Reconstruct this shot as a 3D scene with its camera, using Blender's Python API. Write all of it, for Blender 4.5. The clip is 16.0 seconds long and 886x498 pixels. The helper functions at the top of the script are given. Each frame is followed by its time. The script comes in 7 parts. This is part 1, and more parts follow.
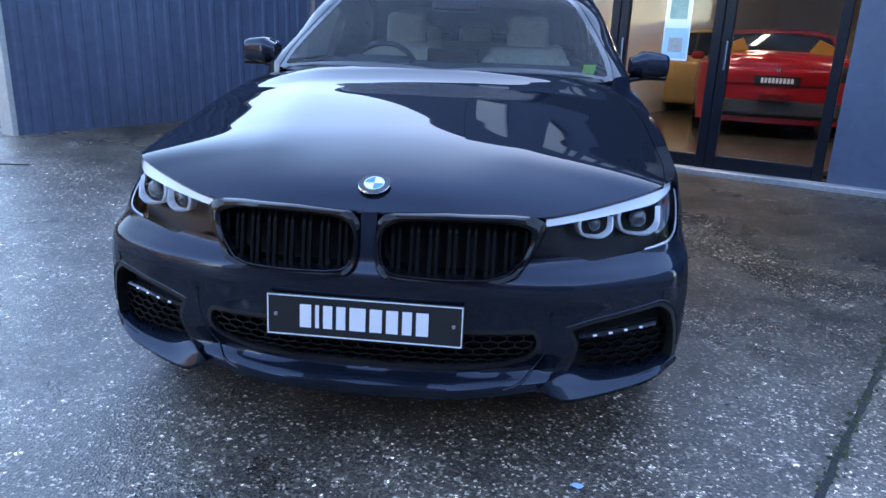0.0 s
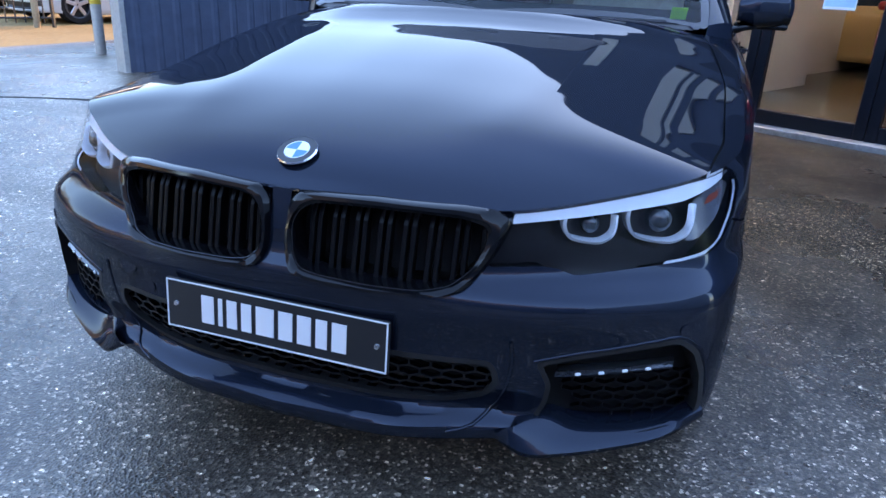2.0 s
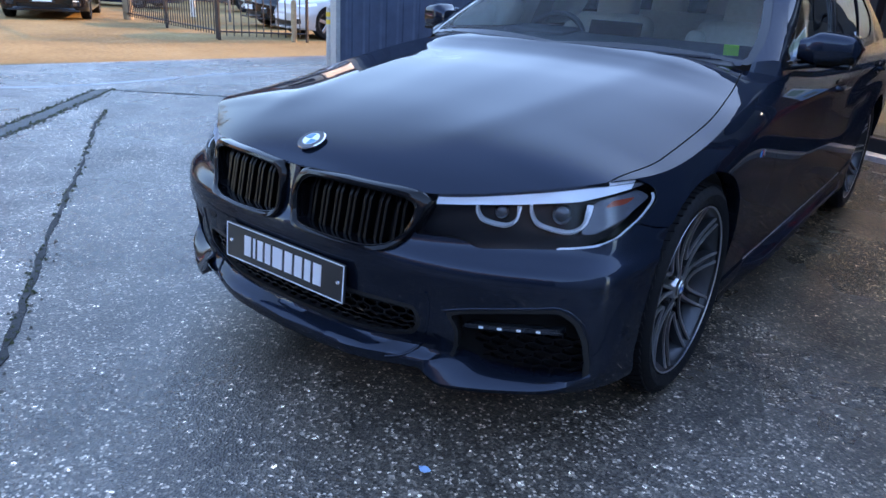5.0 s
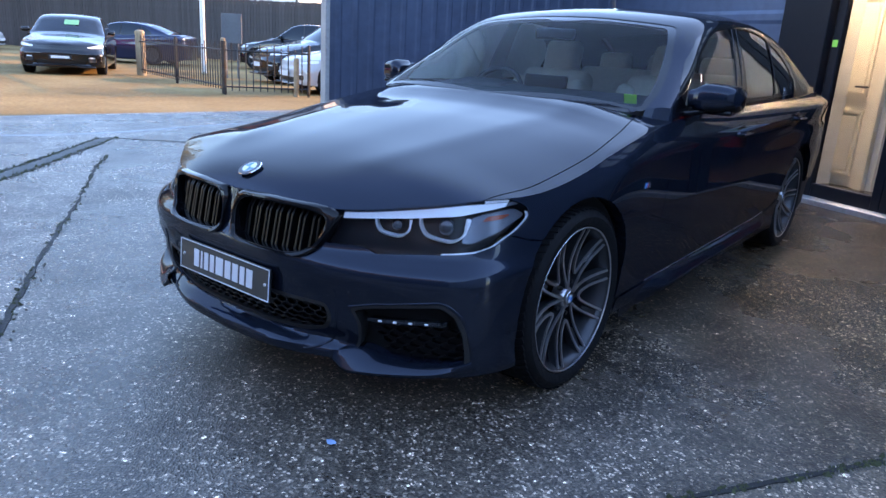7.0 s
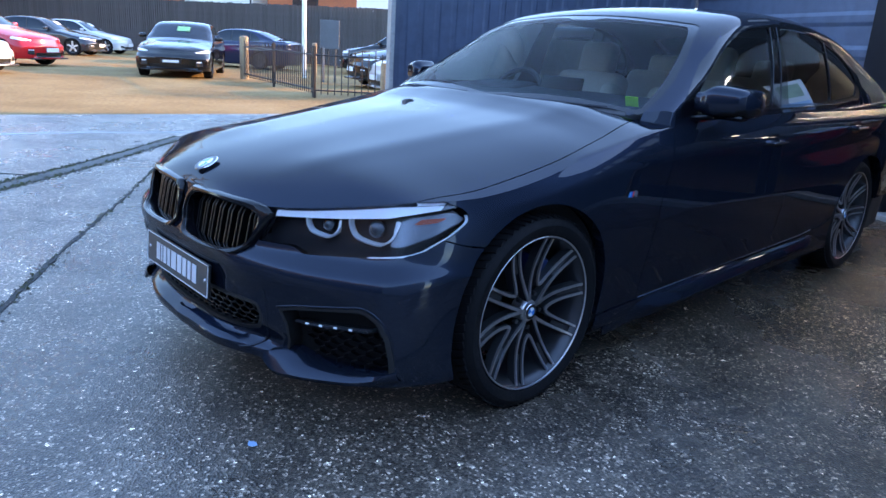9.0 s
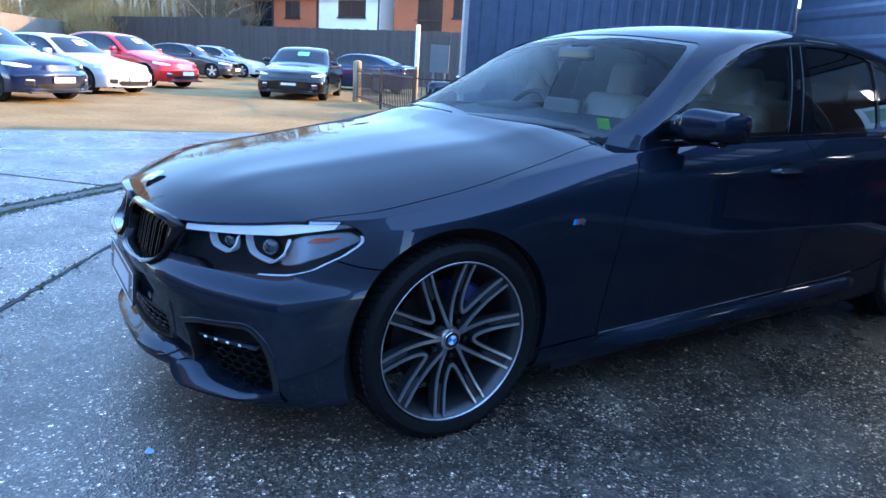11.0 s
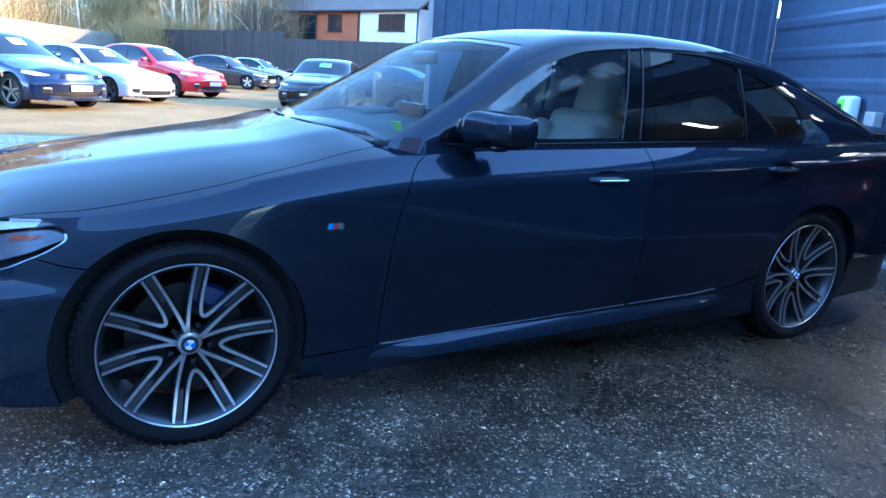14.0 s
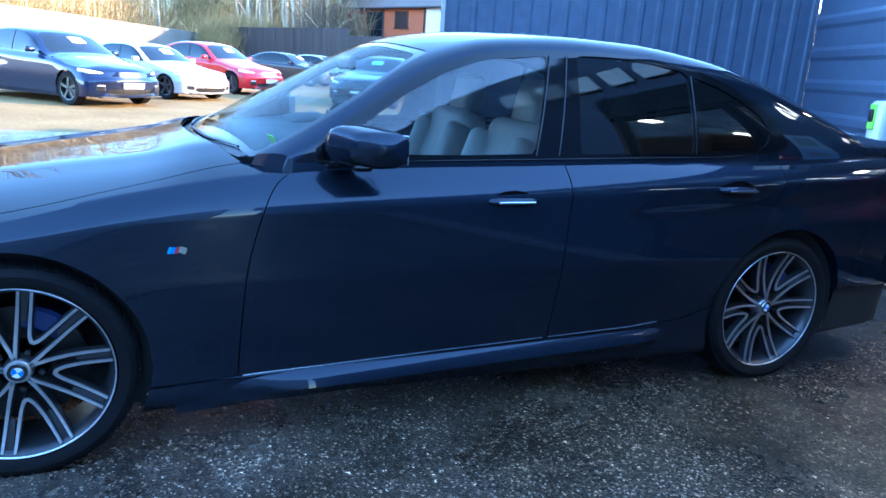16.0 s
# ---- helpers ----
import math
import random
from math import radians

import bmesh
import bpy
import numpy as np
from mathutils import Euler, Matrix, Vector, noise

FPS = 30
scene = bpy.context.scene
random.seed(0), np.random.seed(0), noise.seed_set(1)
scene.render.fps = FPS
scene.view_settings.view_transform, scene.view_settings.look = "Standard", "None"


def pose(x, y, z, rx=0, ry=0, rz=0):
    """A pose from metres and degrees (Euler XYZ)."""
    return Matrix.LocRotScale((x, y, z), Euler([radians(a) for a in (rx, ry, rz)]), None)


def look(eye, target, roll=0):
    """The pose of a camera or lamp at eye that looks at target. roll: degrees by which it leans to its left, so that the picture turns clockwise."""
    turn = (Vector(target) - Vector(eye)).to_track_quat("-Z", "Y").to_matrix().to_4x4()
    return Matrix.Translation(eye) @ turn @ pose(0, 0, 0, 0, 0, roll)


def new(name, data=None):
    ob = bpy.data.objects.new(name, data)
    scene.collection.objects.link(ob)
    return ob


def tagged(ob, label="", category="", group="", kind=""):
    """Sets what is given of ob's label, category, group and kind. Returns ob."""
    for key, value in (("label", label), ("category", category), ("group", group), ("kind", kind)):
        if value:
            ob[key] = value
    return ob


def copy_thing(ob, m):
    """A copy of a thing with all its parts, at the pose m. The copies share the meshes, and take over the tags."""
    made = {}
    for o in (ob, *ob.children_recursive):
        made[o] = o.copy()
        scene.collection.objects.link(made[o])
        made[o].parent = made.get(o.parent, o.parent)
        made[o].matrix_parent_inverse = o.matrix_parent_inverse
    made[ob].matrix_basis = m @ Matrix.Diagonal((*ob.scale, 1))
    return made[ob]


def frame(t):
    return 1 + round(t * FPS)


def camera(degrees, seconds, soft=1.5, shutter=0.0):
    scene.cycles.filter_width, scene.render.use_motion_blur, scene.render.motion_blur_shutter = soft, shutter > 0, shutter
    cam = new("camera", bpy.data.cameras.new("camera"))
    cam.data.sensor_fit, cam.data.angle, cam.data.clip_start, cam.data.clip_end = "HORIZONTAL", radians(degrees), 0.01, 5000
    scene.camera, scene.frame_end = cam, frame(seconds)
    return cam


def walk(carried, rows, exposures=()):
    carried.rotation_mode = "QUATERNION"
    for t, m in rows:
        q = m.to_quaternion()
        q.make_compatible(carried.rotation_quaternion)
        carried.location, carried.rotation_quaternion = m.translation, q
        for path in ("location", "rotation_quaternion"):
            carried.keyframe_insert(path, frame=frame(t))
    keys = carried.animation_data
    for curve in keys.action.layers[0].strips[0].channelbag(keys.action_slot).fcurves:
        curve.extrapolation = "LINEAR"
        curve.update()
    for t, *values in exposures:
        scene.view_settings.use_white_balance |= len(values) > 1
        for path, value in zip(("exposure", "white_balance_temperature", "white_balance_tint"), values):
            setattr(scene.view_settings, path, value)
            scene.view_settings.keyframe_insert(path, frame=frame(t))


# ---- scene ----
cam = camera(64.8, 16.0)
METRES, EYE, TILT, LEAN, TURN = 5.061, 1.127, 0.0, 0.0, 6.06
ROWS = [
    (0.0, 0.0, 0.0, 0.0, 0.62, -16.76, -2.06),
    (0.5, 0.0224, 0.0192, -0.0014, 3.07, -17.35, -2.17),
    (1.0, 0.043, 0.0469, -0.0034, 5.95, -18.22, -2.3),
    (1.5, 0.0573, 0.0693, -0.0051, 9.12, -19.66, -2.46),
    (2.0, 0.0804, 0.1003, -0.0062, 13.28, -21.18, -2.61),
    (2.5, 0.0933, 0.119, -0.008, 18.07, -22.36, -2.71),
    (3.0, 0.1109, 0.1259, -0.0083, 22.88, -23.25, -2.86),
    (5.5, 0.2617, 0.0421, 0.015, 33.23, -18.93, -2.99),
    (6.0, 0.2855, 0.0267, 0.0162, 33.55, -17.08, -3.09),
    (6.5, 0.304, 0.0229, 0.0123, 33.48, -16.33, -3.19),
    (7.0, 0.3268, 0.0322, 0.0126, 33.33, -16.14, -3.28),
    (7.5, 0.3424, 0.044, 0.0113, 34.37, -16.18, -3.3),
    (8.0, 0.3564, 0.0625, 0.0113, 36.61, -16.2, -3.35),
    (10.5, 0.4582, 0.1901, 0.0127, 50.26, -15.29, -3.38),
    (11.0, 0.4743, 0.2151, 0.0151, 52.4, -14.82, -3.39),
    (11.5, 0.4904, 0.2352, 0.0139, 53.48, -14.51, -3.44),
    (12.0, 0.5139, 0.2633, 0.0146, 54.11, -14.28, -3.5),
    (12.5, 0.5302, 0.2867, 0.0135, 54.51, -14.24, -3.55),
    (13.0, 0.5441, 0.3165, 0.013, 54.97, -14.18, -3.63),
    (13.5, 0.5569, 0.3493, 0.0152, 55.69, -14.11, -3.69),
    (14.0, 0.5746, 0.3821, 0.0178, 56.61, -14.02, -3.72),
    (14.5, 0.5931, 0.4141, 0.0214, 57.85, -13.94, -3.72),
    (15.0, 0.6058, 0.4489, 0.0239, 59.07, -13.94, -3.76),
    (15.5, 0.6054, 0.484, 0.0281, 60.14, -14.05, -3.77),
    (16.0, 0.599, 0.5217, 0.0354, 62.55, -14.71, -3.77),
]
EXPOSURE = [(0.0, 3.38, 6700, 20), (1.5, 3.32, 6700, 20), (3.0, 3.2, 6650, 20), (5.5, 2.98, 6650, 21), (8.0, 3.02, 6450, 20), (11.0, 3.22, 5600, 12), (14.0, 3.62, 4950, 7), (16.0, 3.84, 5000, 6)]
walk(cam, [(t, pose(0.375, -2.509, EYE, TILT, LEAN, TURN) @ pose(METRES * x, METRES * y, METRES * z, 90 + pitch, roll, yaw)) for t, x, y, z, yaw, pitch, roll in ROWS], EXPOSURE)

# ---- light ----
SUN_FROM = Vector((0.25, 0.97, 0.27)).normalized()
world = bpy.data.worlds.new("world")
scene.world = world
world.use_nodes = True
wn, wl = world.node_tree.nodes, world.node_tree.links
sky = wn.new("ShaderNodeTexSky")
sky.sky_type = "NISHITA"
sky.sun_disc = False
sky.sun_elevation = math.asin(SUN_FROM.z)
sky.sun_rotation = math.atan2(SUN_FROM.x, SUN_FROM.y)
sky.air_density, sky.dust_density, sky.ozone_density = 1.0, 0.3, 2.6
veil = wn.new("ShaderNodeMix")
veil.data_type = "RGBA"
veil.inputs[0].default_value = 0.03
veil.inputs[7].default_value = (2.6, 3.6, 5.4, 1)
wl.new(sky.outputs[0], veil.inputs[6])
wl.new(veil.outputs[2], wn["Background"].inputs[0])
wn["Background"].inputs[1].default_value = 0.15
sun_data = bpy.data.lights.new("sun", "SUN")
sun_data.energy, sun_data.angle, sun_data.color = 1.7, radians(0.5), (1.0, 0.56, 0.23)
sun = new("sun", sun_data)
sun.matrix_world = look(SUN_FROM * 60, (0, 0, 0))

# ---- materials ----
def material(name, colour, rough=0.5, metal=0.0, coat=0.0, spec=0.5, vary=0.0, scale=8.0, bump=0.0, bump_scale=60.0, per_object=0.0):
    """A surface with colour and roughness that drift at two scales, and fine relief."""
    m = bpy.data.materials.new(name)
    m.use_nodes = True
    n, l = m.node_tree.nodes, m.node_tree.links
    b = n["Principled BSDF"]
    b.inputs["Base Color"].default_value = (*colour, 1)
    b.inputs["Roughness"].default_value = rough
    b.inputs["Metallic"].default_value = metal
    b.inputs["Coat Weight"].default_value = coat
    b.inputs["Coat Roughness"].default_value = 0.02
    b.inputs["Specular IOR Level"].default_value = spec
    co = n.new("ShaderNodeTexCoord")
    out = None
    if vary:
        big, small = n.new("ShaderNodeTexNoise"), n.new("ShaderNodeTexNoise")
        big.inputs["Scale"].default_value, small.inputs["Scale"].default_value = scale * 0.22, scale * 3
        big.inputs["Detail"].default_value = small.inputs["Detail"].default_value = 5
        for t in (big, small):
            l.new(co.outputs["Object"], t.inputs["Vector"])
        add = n.new("ShaderNodeMath")
        l.new(big.outputs["Fac"], add.inputs[0]), l.new(small.outputs["Fac"], add.inputs[1])
        rng = n.new("ShaderNodeMapRange")
        rng.inputs["From Min"].default_value, rng.inputs["From Max"].default_value = 0.7, 1.3
        rng.inputs["To Min"].default_value, rng.inputs["To Max"].default_value = 1 - vary, 1 + vary
        l.new(add.outputs[0], rng.inputs["Value"])
        mul = n.new("ShaderNodeVectorMath")
        mul.operation = "SCALE"
        mul.inputs[0].default_value = colour
        l.new(rng.outputs[0], mul.inputs["Scale"])
        out = mul.outputs[0]
        r2 = n.new("ShaderNodeMapRange")
        r2.inputs["From Min"].default_value, r2.inputs["From Max"].default_value = 0.7, 1.3
        r2.inputs["To Min"].default_value, r2.inputs["To Max"].default_value = max(0.02, rough * (1 - vary * 0.6)), min(1, rough * (1 + vary * 0.6))
        l.new(add.outputs[0], r2.inputs["Value"])
        l.new(r2.outputs[0], b.inputs["Roughness"])
    if per_object:
        info = n.new("ShaderNodeObjectInfo")
        r3 = n.new("ShaderNodeMapRange")
        r3.inputs["To Min"].default_value, r3.inputs["To Max"].default_value = 1 - per_object, 1 + per_object
        l.new(info.outputs["Random"], r3.inputs["Value"])
        mul2 = n.new("ShaderNodeVectorMath")
        mul2.operation = "SCALE"
        mul2.inputs[0].default_value = colour
        if out:
            l.new(out, mul2.inputs[0])
        l.new(r3.outputs[0], mul2.inputs["Scale"])
        out = mul2.outputs[0]
    if out:
        l.new(out, b.inputs["Base Color"])
    if bump:
        bn, bm = n.new("ShaderNodeTexNoise"), n.new("ShaderNodeBump")
        bn.inputs["Scale"].default_value, bn.inputs["Detail"].default_value = bump_scale, 6
        l.new(co.outputs["Object"], bn.inputs["Vector"])
        bm.inputs["Strength"].default_value, bm.inputs["Distance"].default_value = bump, 0.01
        l.new(bn.outputs["Fac"], bm.inputs["Height"])
        l.new(bm.outputs[0], b.inputs["Normal"])
    return m


def glass(name, colour, rough=0.0, clear=1.0):
    """Thin glazing: a pane that lets light straight through, tinted, with a mirror-like sheen by Fresnel."""
    m = bpy.data.materials.new(name)
    m.use_nodes = True
    n, l = m.node_tree.nodes, m.node_tree.links
    n.remove(n["Principled BSDF"])
    tr, gl, mix, fr = n.new("ShaderNodeBsdfTransparent"), n.new("ShaderNodeBsdfGlossy"), n.new("ShaderNodeMixShader"), n.new("ShaderNodeFresnel")
    tr.inputs[0].default_value = (*colour, 1)
    gl.inputs["Roughness"].default_value = rough
    fr.inputs["IOR"].default_value = 1.55
    mul = n.new("ShaderNodeMath")
    mul.operation = "MULTIPLY"
    mul.use_clamp = True
    mul.inputs[1].default_value = 1.15 * clear
    l.new(fr.outputs[0], mul.inputs[0])
    l.new(mul.outputs[0], mix.inputs[0])
    l.new(tr.outputs[0], mix.inputs[1]), l.new(gl.outputs[0], mix.inputs[2])
    l.new(mix.outputs[0], n["Material Output"].inputs[0])
    return m


PAINT = material("graphite_paint", (0.0160, 0.0225, 0.0380), 0.26, 0.65, 0.54, spec=0.0)
PAINT.node_tree.nodes["Principled BSDF"].inputs["Coat IOR"].default_value = 1.5
PAINT.node_tree.nodes["Principled BSDF"].inputs["Specular Tint"].default_value = (0.05, 0.08, 0.14, 1)
BLACK_GLOSS = material("black_gloss", (0.004, 0.004, 0.005), 0.12, 0.0, 0.0, spec=0.30)
PILLAR_GLOSS = material("gloss_pillar", (0.004, 0.004, 0.005), 0.06, 0.0, 0.0, spec=0.45)
TRIM_BLACK = material("satin_black_trim", (0.004, 0.004, 0.005), 0.30, spec=0.15)
BLACK_PLASTIC = material("black_plastic", (0.010, 0.010, 0.011), 0.55, vary=0.2, scale=40)
SHELL = material("dark_shell", (0.003, 0.003, 0.003), 0.9)
RUBBER = material("tyre_rubber", (0.005, 0.005, 0.006), 0.75, spec=0.2, vary=0.3, scale=20, bump=0.2, bump_scale=200)
ALLOY = material("machined_alloy", (0.58, 0.58, 0.60), 0.30, 0.95, vary=0.12, scale=30)
ALLOY_DARK = material("grey_alloy", (0.06, 0.062, 0.068), 0.35, 0.7)
CHROME = material("chrome", (0.75, 0.75, 0.77), 0.12, 1.0)
DISC = material("brake_disc", (0.035, 0.035, 0.037), 0.4, 1.0, vary=0.2, scale=60)
CALIPER = material("blue_caliper", (0.005, 0.018, 0.09), 0.35, 0.2, 0.5)
GLASS_FRONT = glass("screen_glass", (0.72, 0.82, 0.85), clear=0.27)
GLASS_SIDE = glass("side_glass", (0.62, 0.70, 0.74), clear=1.5)
GLASS_DARK = glass("privacy_glass", (0.06, 0.08, 0.10), clear=2.0)
SCREEN_BAND = material("screen_band", (0.006, 0.007, 0.009), 0.10, spec=0.3)
LENS = glass("lamp_lens", (0.94, 0.95, 0.97), clear=0.22)
SHOP_GLASS = glass("shop_glass", (0.88, 0.90, 0.90), clear=0.45)
LEATHER = material("cream_leather", (0.50, 0.46, 0.38), 0.5, vary=0.12, scale=18, bump=0.15, bump_scale=300)
DARK_TRIM = material("dark_cabin_trim", (0.012, 0.012, 0.014), 0.6, vary=0.2, scale=20)
BADGE_SKY = material("badge_sky_blue", (0.06, 0.30, 0.62), 0.3, 0.0, 0.5)
BADGE_RED = material("badge_red", (0.50, 0.02, 0.03), 0.3, 0.0, 0.5)
LAMP_BAND = material("lamp_band", (0.82, 0.85, 0.88), 0.3, 0.2, 0.3)
LAMP_WHITE = material("lamp_light_guide", (0.90, 0.93, 0.96), 0.25, 0.0, 0.5)
LAMP_BLACK = material("lamp_housing", (0.009, 0.009, 0.011), 0.35, spec=0.25)
LAMP_GREY = material("lamp_prism", (0.17, 0.185, 0.215), 0.22, 0.5, vary=0.2, scale=60)
AMBER = material("amber_reflector", (0.30, 0.05, 0.02), 0.2, 0.0, 0.6)
RED_LENS = material("red_lamp", (0.35, 0.008, 0.012), 0.15, 0.0, 1.0)
PLATE_BLACK = material("plate_black", (0.010, 0.011, 0.013), 0.35, 0.0, 0.3)
PLATE_WHITE = material("plate_white", (0.75, 0.76, 0.78), 0.4)
ROUNDEL_BLUE = material("roundel_blue", (0.03, 0.20, 0.60), 0.25, 0.0, 0.8)
WHITE_ENAMEL = material("white_enamel", (0.80, 0.82, 0.84), 0.25, 0.0, 0.8)
STICKER = material("green_sticker", (0.35, 0.75, 0.08), 0.6)
RED_PAINT = material("red_paint", (0.42, 0.006, 0.010), 0.3, 0.1, 1.0)

# ---- mesh tools ----
def mesh_object(name, verts, faces, mat, parent=None, smooth=True, label="", solid=0.0, weld=0.0):
    me = bpy.data.meshes.new(name)
    if weld:
        bm = bmesh.new()
        vs = [bm.verts.new(v) for v in verts]
        for f in faces:
            try:
                bm.faces.new([vs[i] for i in f])
            except ValueError:
                pass
        bmesh.ops.remove_doubles(bm, verts=bm.verts, dist=weld)
        bm.to_mesh(me)
        bm.free()
    else:
        me.from_pydata([tuple(v) for v in verts], [], [tuple(f) for f in faces])
    me.validate()
    me.materials.append(mat)
    if smooth:
        me.polygons.foreach_set("use_smooth", [True] * len(me.polygons))
        me.set_sharp_from_angle(angle=radians(36))
    ob = new(name, me)
    if parent:
        ob.parent = parent
    if label:
        tagged(ob, label)
    if solid:
        mod = ob.modifiers.new("thickness", "SOLIDIFY")
        mod.thickness, mod.offset = solid, -1.0
        mod = ob.modifiers.new("crisp_edges", "EDGE_SPLIT")
        mod.split_angle = radians(62)
    return ob


def part(name, bm, mat, parent=None, label="", smooth=False):
    """Links a bmesh as one mesh object under a thing or a part."""
    me = bpy.data.meshes.new(name)
    bm.to_mesh(me)
    bm.free()
    me.materials.append(mat)
    if smooth:
        me.polygons.foreach_set("use_smooth", [True] * len(me.polygons))
        me.set_sharp_from_angle(angle=radians(50))
    ob = new(name, me)
    if parent:
        ob.parent = parent
    if label:
        tagged(ob, label)
    return ob


def empty(name, m=None):
    ob = new(name)
    ob.empty_display_size = 0.1
    if m is not None:
        ob.matrix_world = m
    return ob


def box(bm, size, m, bevel=0.0, seg=2):
    made = bmesh.ops.create_cube(bm, size=1.0, matrix=m @ Matrix.Diagonal((*size, 1)))
    if bevel:
        edges = list({e for v in made["verts"] for e in v.link_edges})
        bmesh.ops.bevel(bm, geom=edges, offset=bevel, segments=seg, affect="EDGES", profile=0.5)
    return bm


def boxed(size, m, bevel=0.0, seg=2):
    return box(bmesh.new(), size, m, bevel, seg)


def rod(bm, a, b, r0, r1=None, sides=10, caps=True):
    a, b = Vector(a), Vector(b)
    r1 = r0 if r1 is None else r1
    m = Matrix.Translation((a + b) / 2) @ (b - a).to_track_quat("Z", "Y").to_matrix().to_4x4()
    bmesh.ops.create_cone(bm, cap_ends=caps, segments=sides, radius1=r0, radius2=r1, depth=(b - a).length, matrix=m)
    return bm


def tube(bm, pts, r, sides=6):
    """One swept bar through the points, with closed ends."""
    pts = [Vector(p) for p in pts]
    prev = None
    for i, p in enumerate(pts):
        d = (pts[min(i + 1, len(pts) - 1)] - pts[max(i - 1, 0)]).normalized()
        a = d.cross(Vector((.12, .31, .94))).normalized()
        b = d.cross(a)
        ring = [bm.verts.new(p + (a * math.cos(6.28319 * k / sides) + b * math.sin(6.28319 * k / sides)) * r) for k in range(sides)]
        if prev:
            for k in range(sides):
                bm.faces.new((prev[k], prev[(k + 1) % sides], ring[(k + 1) % sides], ring[k]))
        else:
            bm.faces.new(ring)
        prev = ring
    bm.faces.new(prev)
    bmesh.ops.recalc_face_normals(bm, faces=bm.faces)
    return bm


def lathe(profile, axis_m, seg=48, close=False):
    """Turns a profile of (radius, along) round the local x axis."""
    vs, fs, n = [], [], len(profile)
    for k in range(seg):
        a = 2 * math.pi * k / seg
        for r, x in profile:
            vs.append(axis_m @ Vector((x, r * math.cos(a), r * math.sin(a))))
    for k in range(seg):
        k2 = (k + 1) % seg
        for i in range(n if close else n - 1):
            j = (i + 1) % n
            fs.append((k * n + i, k * n + j, k2 * n + j, k2 * n + i))
    return vs, fs


def catmull(keys, t):
    """A smooth curve through the keys at index-like parameters t."""
    k = np.asarray(keys, float)
    if k.ndim == 1:
        k = k[:, None]
    n = len(k)
    t = np.clip(np.asarray(t, float), 0, n - 1 - 1e-9)
    i = t.astype(int)
    f = (t - i)[:, None]
    p1, p2 = k[i], k[np.minimum(i + 1, n - 1)]
    p0 = np.where((i == 0)[:, None], 2 * p1 - p2, k[np.maximum(i - 1, 0)])
    p3 = np.where((i + 2 >= n)[:, None], 2 * p2 - p1, k[np.minimum(i + 2, n - 1)])
    return 0.5 * (2 * p1 + (p2 - p0) * f + (2 * p0 - 5 * p1 + 4 * p2 - p3) * f ** 2 + (3 * p1 - p0 - 3 * p2 + p3) * f ** 3)


def monotone(xs, ys):
    """A smooth curve y(x) through points, with no overshoot."""
    xs, ys = np.asarray(xs, float), np.asarray(ys, float)
    h, d = np.diff(xs), np.diff(ys) / np.diff(xs)
    m = np.zeros(len(xs))
    for i in range(1, len(xs) - 1):
        if d[i - 1] * d[i] > 0:
            w1, w2 = 2 * h[i] + h[i - 1], h[i] + 2 * h[i - 1]
            m[i] = (w1 + w2) / (w1 / d[i - 1] + w2 / d[i])
    m[0], m[-1] = d[0], d[-1]

    def at(x):
        x = np.clip(np.asarray(x, float), xs[0], xs[-1])
        i = np.clip(np.searchsorted(xs, x, side="right") - 1, 0, len(xs) - 2)
        t = (x - xs[i]) / h[i]
        return (ys[i] * (2 * t ** 3 - 3 * t ** 2 + 1) + h[i] * m[i] * (t ** 3 - 2 * t ** 2 + t)
                + ys[i + 1] * (-2 * t ** 3 + 3 * t ** 2) + h[i] * m[i + 1] * (t ** 3 - t ** 2))
    return at


def smooth01(x):
    x = np.clip(x, 0, 1)
    return x * x * (3 - 2 * x)


